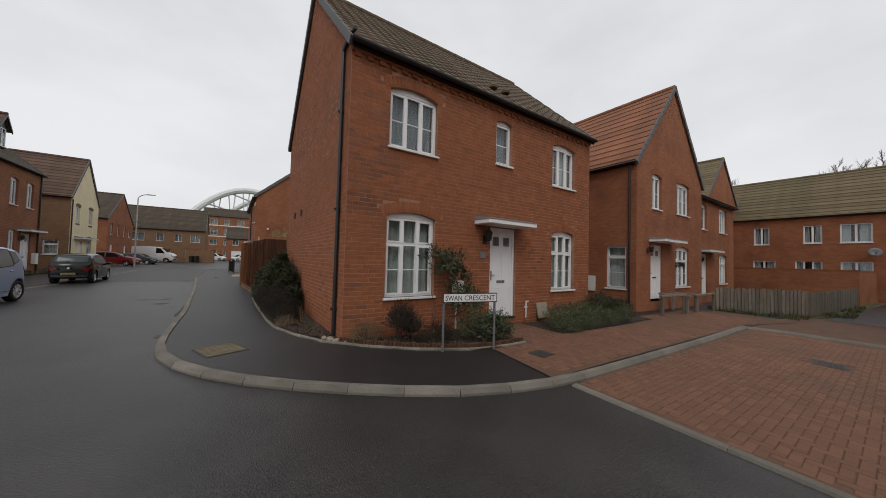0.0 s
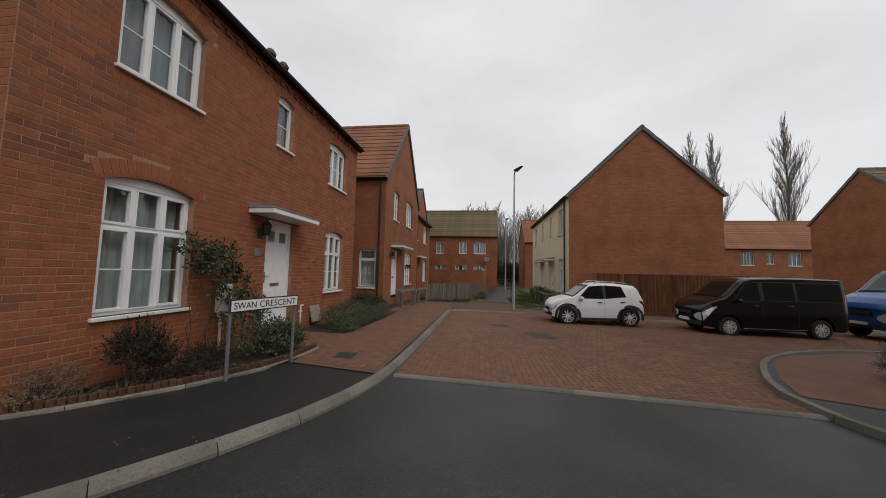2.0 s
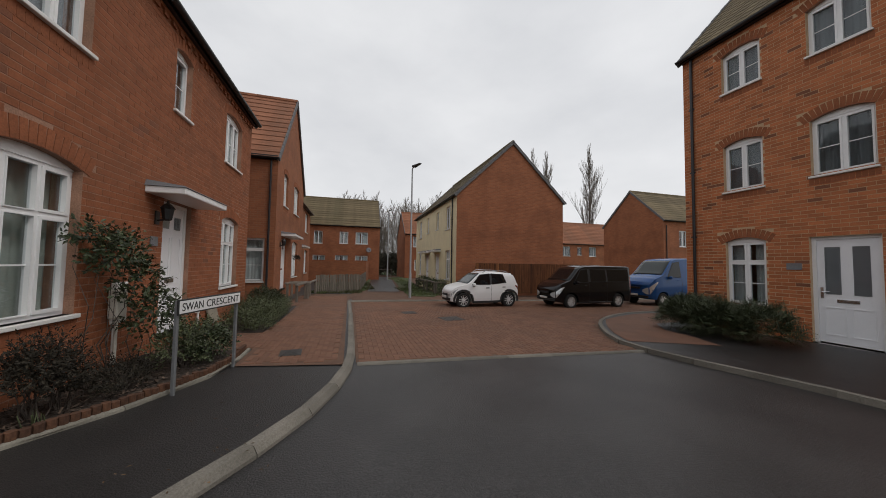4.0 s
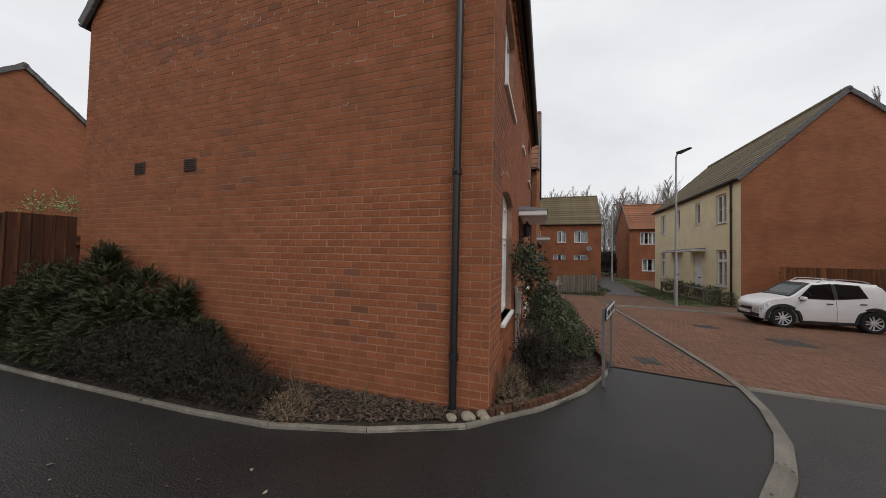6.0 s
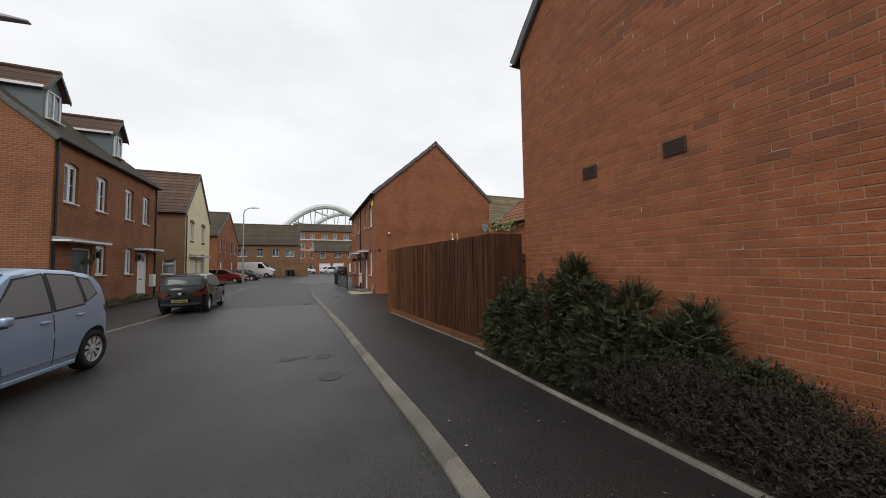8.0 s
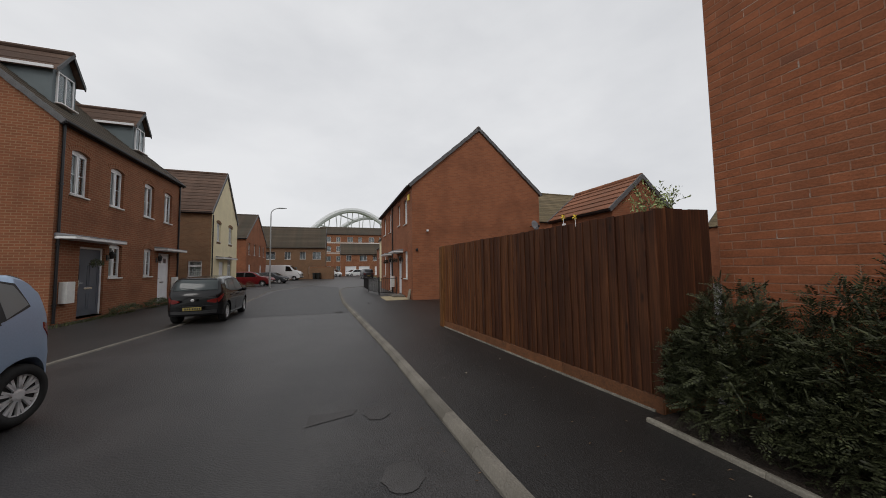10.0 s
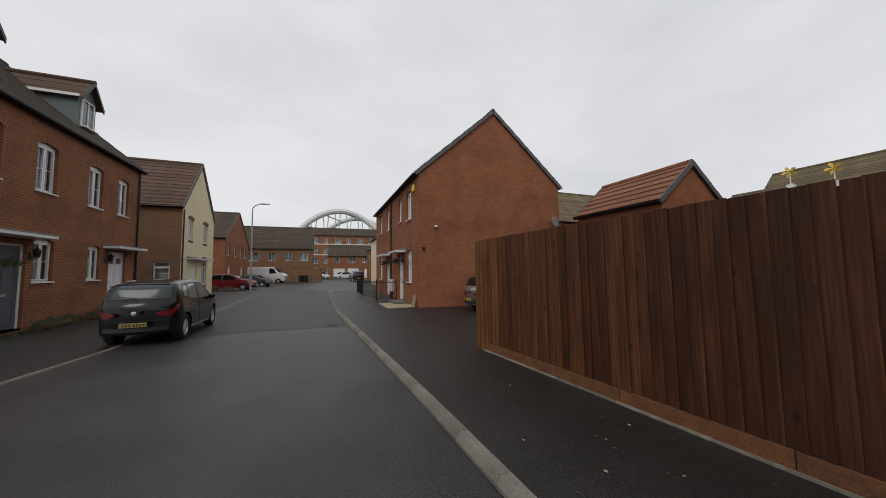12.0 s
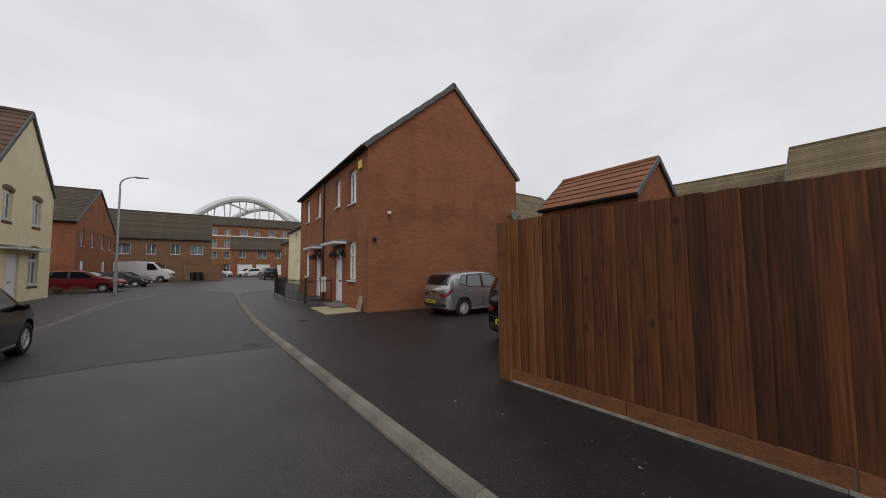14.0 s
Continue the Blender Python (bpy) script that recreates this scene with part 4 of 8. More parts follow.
# the long house that closes the side street, with its olive roof and garden wall
h5 = house_shell("long_brick_house", pose(31.5, 25.3, -0.4, 0, 0, -90), 31.0, 7.0, -0.3, 5.6, 8.95, BRICKWORK, ROOF_OLIVE, [
    win(28.5, 3.65, 1.28, 1.25, 2, 0, 0.0, bars=False), win(26.9, 3.65, 0.85, 1.25, 2, 0, 0.0, bars=False), win(24.4, 3.6, 0.85, 1.3, 2, 0, 0.0, bars=False), win(20.0, 3.6, 1.2, 1.3, 2, 0, 0.0), win(15.0, 3.6, 1.2, 1.3, 2, 0, 0.0),
    win(28.5, 1.0, 1.28, 1.42, 2, 0, 0.0, bars=False), win(26.5, 1.0, 1.25, 1.42, 3, 0, 0.0, bars=False), win(24.35, 1.0, 1.2, 1.42, 2, 0, 0.0, bars=False), win(19.8, 1.0, 1.3, 1.42, 2, 0, 0.0),
], "long red brick house with a mossy olive roof", course=0.36)

# the cream-fronted terrace
k1 = house_shell("cream_terrace", pose(24.2, -8.25, -0.35, 0, 0, 180), 10.85, 6.75, -0.3, 5.52, 8.72, RENDER, ROOF_OLIVE, [
    win(8.8, 3.7, 0.95, 1.35, 2, 0, 0.0), win(6.6, 3.9, 0.6, 1.15, 1, 0, 0.0), win(4.0, 3.9, 0.6, 1.15, 1, 0, 0.0), win(1.2, 3.7, 0.95, 1.35, 2, 0, 0.0),
    win(8.8, 0.75, 0.95, 1.7, 2, 0.5, 0.0), entry(6.4, 0.2, 1.0, 2.1), entry(3.6, 0.2, 1.0, 2.1), win(1.2, 0.75, 0.95, 1.7, 2, 0.5, 0.0),
], "cream rendered terrace with a red brick end gable", side_mat=BRICKWORK)
canopy(k1, pose(6.1, 0, 2.42), 1.7, 0.55)
canopy(k1, pose(3.3, 0, 2.42), 1.7, 0.55)
downpipe(k1, 10.2, -0.05, 0, 5.4)

k2 = house_shell("red_roofed_house", pose(36, -9.2, -0.45, 0, 0, -90), 12, 7, -0.3, 5.5, 8.6, BRICKWORK, ROOF_RED, [
    win(1.0, 3.8, 1.6, 1.3, 4, 0, 0.0), win(1.2, 0.9, 1.6, 1.3, 3, 0, 0.0)], "red brick house with a terracotta roof", course=0.36)
row = house_shell("red_roofed_terrace", pose(38.5, -24, -0.5, 0, 0, -90), 26, 8, -0.3, 5.3, 9.1, BRICKWORK, ROOF_RED, [
    win(10.2, 3.3, 1.4, 1.5, 4, 0, 0.0), win(12.9, 3.5, 0.8, 1.2, 2, 0, 0.0), win(15.1, 3.3, 1.4, 1.5, 3, 0, 0.0), win(19.0, 3.3, 1.6, 1.5, 4, 0, 0.0)], "far red brick terrace with a terracotta roof", course=0.36)
h9 = house_shell("olive_roofed_house", pose(17.5, -28.2, -0.5, 0, 0, -90), 14, 6.5, -0.3, 5.9, 8.95, BRICKWORK, ROOF_OLIVE, [
    win(1.8, 3.6, 0.9, 1.4, 2, 0, 0.0), win(5.4, 3.6, 0.9, 1.4, 2, 0, 0.0)], "dark red brick house with an olive tiled roof", course=0.34)
downpipe(h9, 0.3, -0.05, 0, 5.4)

# the three-storey house across the side street
H6_OPEN = []
h6z = -0.17
for u in (0.97, 2.55):
    w6 = 0.80 if u < 2 else 0.86
    H6_OPEN += [win(u, 3.42, w6, 1.16, 2, 0, 0.10, curtain="grey_sheet"), win(u, 5.98, w6, 0.98, 2, 0, 0.09, curtain="grey_sheet")]
H6_OPEN += [win(0.97, 0.62, 0.80, 1.52, 2, 0.5, 0.10), entry(2.48, 0.02, 0.93, 2.14, panes=2), win(4.6, 3.42, 0.86, 1.16, 2, 0, 0.10), win(4.6, 5.98, 0.86, 0.98, 2, 0, 0.09), win(4.7, 0.62, 0.86, 1.52, 2, 0.5, 0.10)]
h6 = house_shell("three_storey_house", pose(4.02, -12.0, h6z, 0, 0, 180), 9.0, 7.5, -0.3, 7.55, 11.6, MORTAR_PALE, ROOF_OLIVE, H6_OPEN,
                 "three-storey orange-red brick town house with an olive roof", course=0.24)
downpipe(h6, 0.25, -0.05, 0.0, 7.45)
box_part("number_plaque", (2.12, -0.022, 1.48, 2.36, -0.008, 1.62), LEAD, h6, "grey slate number plaque")

# the terrace with dormers on the other side of the main street
h7 = house_shell("dormer_terrace", pose(-11.52, 16.85, 0, 0, 0, 90), 7.7, 9.0, -0.3, 6.1, 10.0, BRICKWORK_B, ROOF_DARK, [
    win(0.52, 3.92, 0.76, 1.36, 2, 0, 0.09), win(2.32, 3.90, 0.76, 1.36, 2, 0, 0.09), win(4.46, 3.86, 0.76, 1.38, 2, 0, 0.09), win(6.12, 3.84, 0.74, 1.38, 2, 0, 0.09),
    entry(1.05, 0.04, 1.16, 2.28, mat=DOOR_GREY), win(2.43, 1.28, 0.72, 1.16, 2, 0, 0.08), win(4.60, 1.28, 0.68, 1.14, 2, 0, 0.08), entry(5.78, 0.06, 1.08, 2.28, panes=1),
], "brown-red brick terrace with blue-grey clad dormers", course=0.30, pale_arch=BRICKWORK_B)
canopy(h7, pose(0.05, 0, 2.48), 2.4, 0.5)
canopy(h7, pose(5.4, 0, 2.44), 2.0, 0.5)
downpipe(h7, 0.12, -0.05, 0.0, 6.0)
downpipe(h7, 7.55, -0.05, 0.0, 6.0)
wall_lamp(h7, pose(2.33, 0, 2.0))
wall_lamp(h7, pose(5.6, 0, 2.0))
box_part("meter_box", (0.3, -0.2, 0.55, 0.62, -0.004, 1.2), UPVC_DIRTY, h7, "white plastic meter box", 0.01)
box_part("meter_box", (7.0, -0.2, 0.55, 7.3, -0.004, 1.2), UPVC_DIRTY, h7, "white plastic meter box", 0.01)


def dormer(house, u, w=0.98, z=6.95, zt=8.30, apex=9.02, y=1.12):
    """A gabled dormer with clad cheeks, a white window and a small tiled roof."""
    bm = bmesh.new()
    front = [bm.verts.new(v) for v in ((u, y, z), (u + w, y, z), (u + w, y, zt), (u + w / 2, y, apex), (u, y, zt))]
    back = [bm.verts.new((v.co.x, y + 3.2, v.co.z)) for v in front]
    bm.faces.new(front)
    bm.faces.new(back[::-1])
    for k in range(5):
        bm.faces.new((front[k], back[k], back[(k + 1) % 5], front[(k + 1) % 5]))
    ob = part("dormer", bm, CLADDING, house, "blue-grey clad dormer")
    window(ob, pose(u + 0.14, y - 0.14, z + 0.24), w - 0.28, 1.08, 2, 0, 0.0, bars=False, name="dormer_window", sub=False)
    rb = bmesh.new()
    tube(rb, (0, w / 2, apex + 0.08), (3.5, w / 2, apex + 0.08), 0.09)
    rf = part("dormer_roof", rb, ROOF_PLAIN, house)
    rf.matrix_basis = pose(u, y + 3.3, 0, 0, 0, -90)
    slope_tiles(rf, ROOF_PLAIN, 3.5, w / 2, apex - zt, zt + 0.05, 0, 0.295, 0.14, 1, 0.0)
    slope_tiles(rf, ROOF_PLAIN, 3.5, w / 2, apex - zt, zt + 0.05, w, 0.295, 0.14, -1, 0.0)
    bb = bmesh.new()
    for s in (0, 1):
        x0, x1 = (u - 0.13, u + w / 2) if s == 0 else (u + w + 0.13, u + w / 2)
        p = [bb.verts.new(v) for v in ((x0, y - 0.21, zt - 0.20), (x1, y - 0.21, apex - 0.06), (x1, y - 0.21, apex + 0.10), (x0, y - 0.21, zt - 0.04))]
        q = [bb.verts.new((v.co.x, y - 0.17, v.co.z)) for v in p]
        bb.faces.new(p)
        bb.faces.new(q[::-1])
        for k in range(4):
            bb.faces.new((p[k], q[k], q[(k + 1) % 4], p[(k + 1) % 4]))
    part("bargeboard", bb, BLACK_PLASTIC, ob)
    box_part("eaves_board", (u - 0.16, y - 0.1, zt - 0.1, u - 0.12, y + 2.4, zt + 0.0), UPVC, ob)


dormer(h7, 1.38)
dormer(h7, 5.72)

# cream-gabled house with brown side
t8 = house_shell("cream_gabled_house", pose(-11.75, 29.8, 0, 0, 0, 90), 5.75, 9.5, -0.3, 5.56, 8.95, RENDER, ROOF_PLAIN, [
    win(1.0, 3.62, 0.75, 1.25, 2, 0, 0.07), win(3.6, 3.62, 0.85, 1.25, 2, 0, 0.07),
    entry(1.6, 0.05, 1.0, 2.1), win(3.5, 0.7, 1.0, 1.65, 2, 0.45, 0.07),
], "cream rendered gable-fronted house with dark tiled roof", pale_arch=BRICKWORK_C, ridge_along_x=False, side_mat=BRICKWORK_C, course=0.34, holes_extra=[(8.2, 1.1, 9.0, 2.2)])
window(t8, pose(0, 9.497 - 8.2, 1.1, 0, 0, -90), 0.8, 1.1, 1, 0.35, 0.0)
canopy(t8, pose(0.9, 0, 2.35), 3.4, 0.5)
downpipe(t8, 0.12, -0.05, 0, 5.35)

t9 = house_shell("forecourt_house", pose(-13.5, 46, 0, 0, 0, 90), 11, 9, -0.3, 5.3, 8.8, BRICKWORK, ROOF_DARK, [
    win(1.0, 3.4, 0.8, 1.4, 2, 0, 0), win(3.6, 3.4, 0.8, 1.4, 2, 0, 0), win(6.4, 3.4, 0.8, 1.4, 2, 0, 0), win(8.8, 3.4, 0.8, 1.4, 2, 0, 0), entry(1.2, 0.1, 1.0, 2.1), entry(7.0, 0.1, 1.0, 2.1)],
    "red brick house beside the parking forecourt", ridge_along_x=False)
t10 = house_shell("forecourt_terrace", pose(-18, 62, 0), 12.6, 8, -0.3, 5.3, 9.1, BRICKWORK_C, ROOF_DARK, [
    win(3.4, 3.3, 1.5, 1.25, 2, 0, 0), win(6.3, 3.3, 0.9, 1.25, 2, 0, 0), win(8.6, 3.3, 0.9, 1.25, 2, 0, 0), win(10.6, 3.3, 1.3, 1.25, 2, 0, 0),
    win(7.0, 0.8, 1.2, 1.2, 2, 0, 0), win(10.0, 0.8, 1.2, 1.2, 2, 0, 0)], "buff-brown brick terrace behind the parking forecourt")
fl_open = []
for z in (1.0, 3.9, 6.8, 9.6):
    for k in range(11):
        fl_open.append(win(1.6 + k * 3.1, z, 1.1 if k % 2 else 1.6, 1.5, 2, 0, 0, bars=False))
flats = house_shell("apartment_block", pose(-8.2, 101, 0), 36, 11, -0.3, 11.9, 14.6, BRICKWORK_B, ROOF_DARK, fl_open, "four-storey red brick apartment block", course=0.45, category="apartment block")
for z in (6.2, 9.2):
    bb = bmesh.new()
    box(bb, 0.0, -0.06, z, 36, -0.01, z + 0.22)
    part("string_course", bb, UPVC_DIRTY, flats, "white stone band")
gar = house_shell("coach_house", pose(-2.6, 79, 0), 12, 7, -0.3, 5.0, 7.5, BRICKWORK_B, ROOF_DARK, [
    win(1.2, 3.4, 1.1, 1.3, 2, 0, 0), win(4.2, 3.4, 1.6, 1.3, 2, 0, 0), win(7.2, 3.4, 1.0, 1.3, 2, 0, 0), win(9.6, 3.4, 1.1, 1.3, 2, 0, 0),
    entry(1.0, 0.0, 2.4, 2.2), entry(4.0, 0.0, 2.4, 2.2), entry(7.6, 0.0, 1.0, 2.1)], "red brick coach house over white garage doors")
side = house_shell("cream_street_house", pose(1.75, 46, 0, 0, 0, -90), 9, 7, -0.3, 5.2, 8.2, RENDER, ROOF_DARK, [
    win(6.6, 3.4, 0.8, 1.3, 2, 0, 0), win(3.6, 3.4, 0.8, 1.3, 2, 0, 0), win(6.6, 0.9, 0.8, 1.4, 2, 0, 0), entry(4.4, 0.1, 1.0, 2.1)], "cream fronted street house with a red brick side", side_mat=BRICKWORK)
side2 = house_shell("street_house", pose(3.6, 64, 0, 0, 0, -90), 13, 7, -0.3, 5.2, 8.2, BRICKWORK, ROOF_DARK, [
    win(10.4, 3.4, 0.9, 1.3, 2, 0, 0), win(7.0, 3.4, 0.9, 1.3, 2, 0, 0), win(3.0, 3.4, 0.9, 1.3, 2, 0, 0), win(10.4, 0.9, 0.9, 1.4, 2, 0, 0)], "red brick street house")

# behind the fence: garage and rear roofs
gg = house_shell("garage", pose(5.95, 13.4, -0.05), 3.14, 3.4, -0.3, 3.68, 4.95, BRICKWORK, ROOF_RED, [], "small red brick garage with a terracotta roof", ridge_along_x=False, course=0.34, category="garage")
back1 = house_shell("rear_house", pose(27, 20.5, 0, 0, 0, -90), 7.5, 7.5, -0.3, 5.3, 8.9, BRICKWORK, ROOF_OLIVE, [], "brick house with an olive roof behind the gardens")
back2 = house_shell("rear_house", pose(25, 12.6, 0, 0, 0, -90), 10.5, 8.2, -0.3, 5.7, 9.7, BRICKWORK, ROOF_OLIVE, [], "tall brick house with an olive roof behind the gardens")
back3 = house_shell("rear_house", pose(11, 26, 0), 12, 7, -0.3, 5.2, 8.4, BRICKWORK, ROOF_OLIVE, [], "brick house with roof lights behind the drive")


# ---- brick skins of the two houses seen close to ----
def brick_mesh(name, w, h, d, proud):
    """A brick lying on the wall: face with softened edges."""
    bm = bmesh.new()
    c = 0.004
    outer = [bm.verts.new(v) for v in ((0, d, 0), (w, d, 0), (w, d, h), (0, d, h))]
    mid = [bm.verts.new(v) for v in ((0, -proud + c, 0), (w, -proud + c, 0), (w, -proud + c, h), (0, -proud + c, h))]
    face = [bm.verts.new(v) for v in ((c, -proud, c), (w - c, -proud, c), (w - c, -proud, h - c), (c, -proud, h - c))]
    for k in range(4):
        j = (k + 1) % 4
        bm.faces.new((outer[k], outer[j], mid[j], mid[k]))
        bm.faces.new((mid[k], mid[j], face[j], face[k]))
    bm.faces.new(face)
    me = bpy.data.meshes.new(name)
    bm.to_mesh(me)
    bm.free()
    return me


def brick_skin(wall, length, z0, z1, holes, near, mats, pick, gable=None, course=0.0802, unit=0.225, skip=None):
    """Stretcher-bond bricks on a wall's face. near: u and z limits within which bricks are parts of their own; pick chooses the material by place."""
    joint = 0.009
    shared = {}
    rest = {k: ([], []) for k in range(len(mats))}
    n_part = 0
    rows = int((z1 - z0) / course) + 1
    if gable:
        rows = int((gable[1] - z0) / course)
    for r in range(rows):
        z = z0 + r * course
        lo, hi = 0.0, length
        if gable and z + course > z1:
            f = (z + course - z1) / (gable[1] - z1)
            lo, hi = gable[0] * f, length - (length - gable[0]) * f
        elif z + course > z1 + 0.01:
            continue
        u = -unit / 2 if r % 2 else 0.0
        while u < hi:
            a, b = max(u, lo), min(u + unit, hi)
            u += unit
            spans = [(a, b)]
            for h in holes:
                if h[1] < z + course * 0.6 and z + course * 0.4 < h[3]:
                    cut = []
                    for p, q in spans:
                        if q <= h[0] or p >= h[2]:
                            cut.append((p, q))
                        else:
                            if p < h[0] - 0.03:
                                cut.append((p, h[0]))
                            if q > h[2] + 0.03:
                                cut.append((h[2], q))
                    spans = cut
            for p, q in spans:
                w = q - p - 0.006
                if w < 0.03 or (skip and skip((p + q) / 2, z + course / 2)):
                    continue
                k = pick((p + q) / 2, z)
                jit = random.uniform(-0.001, 0.001)
                if near[0] < p and q < near[2] and near[1] < z < near[3] and n_part < 290:
                    key = (round(w, 3), k)
                    if key not in shared:
                        shared[key] = brick_mesh("brick", w, course - joint, 0.002, 0.0035)
                        shared[key].materials.append(mats[k])
                    ob = new("brick", shared[key])
                    ob.parent = wall
                    ob.location = (p + 0.003, jit, z + joint / 2)
                    n_part += 1
                else:
                    vs, fs = rest[k]
                    i = len(vs)
                    x0, x1, c0, c1, f = p + 0.003, p + 0.003 + w, z + joint / 2, z + course - joint / 2, -0.0035 + jit
                    vs += [(x0, 0.003, c0), (x1, 0.003, c0), (x1, 0.003, c1), (x0, 0.003, c1), (x0 + 0.002, f, c0 + 0.002), (x1 - 0.002, f, c0 + 0.002), (x1 - 0.002, f, c1 - 0.002), (x0 + 0.002, f, c1 - 0.002)]
                    fs += [(i, i + 1, i + 5, i + 4), (i + 1, i + 2, i + 6, i + 5), (i + 2, i + 3, i + 7, i + 6), (i + 3, i, i + 4, i + 7), (i + 4, i + 5, i + 6, i + 7)]
    for k, (vs, fs) in rest.items():
        if vs:
            me = bpy.data.meshes.new("brickwork")
            me.from_pydata(vs, [], fs)
            me.materials.append(mats[k])
            ob = new("brickwork", me)
            ob.parent = wall
            ob["kind"] = "stuff"


def hole_list(openings):
    return [(u, z, u + w, z + h + o.get("rise", 0.0)) for _, u, z, w, h, o in openings]


def arch_skip(openings):
    def skip(u, z):
        for _, a, b, w, h, o in openings:
            rise = o.get("rise", 0.0)
            if rise and a - 0.10 < u < a + w + 0.10 and b + h - 0.02 < z < arch_z(min(max(u, a), a + w), a, a + w, b + h, rise) + 0.235:
                return True
        return False
    return skip


H1_FRONT = [o for o in h1.children if o.name.startswith("front_wall")][0]
H1_GABLE = [o for o in h1.children if o.name.startswith("gable_wall") and o.location.x < 1][0]


def pick_front(u, z):
    s = noise.noise((u * 0.9, z * 0.7, 3.1))
    soot = 0.5 if u < 0.9 and 2.2 < z < 4.4 else 0.0
    if s * 0.6 + soot + random.uniform(-0.45, 0.45) > 0.55:
        return 1
    return 0


def pick_gable(u, z):
    s = noise.noise((u * 0.5, z * 1.3, 7.7))
    band = 0.42 * max(0.0, 1 - abs(z - 4.45) / 0.55) if u > 0.4 else 0.0
    if s * 0.35 + band + random.uniform(-0.45, 0.45) > 0.52:
        return 1
    return 0


def pick_plain(u, z):
    return 1 if random.random() < 0.05 else 0


BRICK_ORANGE = material("orange_red_brick", (0.41, 0.138, 0.056), 0.86, vary=0.2, scale=3.0, bump=0.35, fine=90, spec=0.3, per_piece=0.2)
brick_skin(H1_FRONT, H1L, -0.10, H1E - 0.12, hole_list(H1_OPEN), (0.0, 0.05, 2.9, 1.35), (BRICK, BRICK_DARK, BRICK_LIME), pick_front, skip=arch_skip(H1_OPEN))
brick_skin(H1_GABLE, H1D - 0.006, -0.10, H1E, [], (3.6, 0.6, 6.6, 2.3), (BRICK, BRICK_DARK, BRICK_LIME), pick_gable, gable=((H1D - 0.006) / 2, H1R - 0.15))
H6_FRONT = [o for o in h6.children if o.name.startswith("front_wall")][0]
brick_skin(H6_FRONT, 9.0, 0.0, 7.42, hole_list(H6_OPEN), (0.0, 0.3, 2.4, 2.4), (BRICK_ORANGE, BRICK_DARK), pick_plain, skip=arch_skip(H6_OPEN))
# lime streaks in the upright joints of the gable
random.seed(12)
lv, lf = [], []
for k in range(300):
    u = random.uniform(0.3, 6.4)
    z = random.gauss(4.45, 0.42) if k % 9 else random.uniform(0.3, 5.3)
    r = int((z + 0.10) / 0.0802)
    u = round((u - (0.1125 if r % 2 else 0)) / 0.225) * 0.225 + (0.1125 if r % 2 else 0)
    z = -0.10 + r * 0.0802
    w, h = random.uniform(0.003, 0.006), random.uniform(0.02, 0.06)
    i = len(lv)
    if not 0.1 < u < 6.6:
        continue
    lv += [(u - w, -0.0052, z), (u + w, -0.0052, z), (u + w * random.uniform(0.3, 1.4), -0.0052, z + h), (u - w * random.uniform(0.3, 1.4), -0.0052, z + h)]
    lf.append((i, i + 1, i + 2, i + 3))
    if random.random() < 0.35:
        i = len(lv)
        q = random.uniform(0.04, 0.16) * random.choice((-1, 1))
        lv += [(min(u, u + q), -0.0052, z - 0.004), (max(u, u + q), -0.0052, z - 0.004), (max(u, u + q), -0.0052, z + 0.003), (min(u, u + q), -0.0052, z + 0.003)]
        lf.append((i, i + 1, i + 2, i + 3))
me = bpy.data.meshes.new("lime_bloom")
me.from_pydata(lv, [], lf)
me.materials.append(BRICK_LIME)
lime = new("lime_bloom", me)
lime.parent = H1_GABLE
lime["kind"] = "stuff"
# dentil course under the eaves
db = bmesh.new()
for k in range(32):
    box(db, 0.05 + k * 0.2325, -0.035, H1E - 0.30, 0.165 + k * 0.2325, 0.0, H1E - 0.225)
box(db, 0.0, -0.038, H1E - 0.222, H1L, 0.0, H1E - 0.15)
part("dentil_course", db, BRICK, h1)


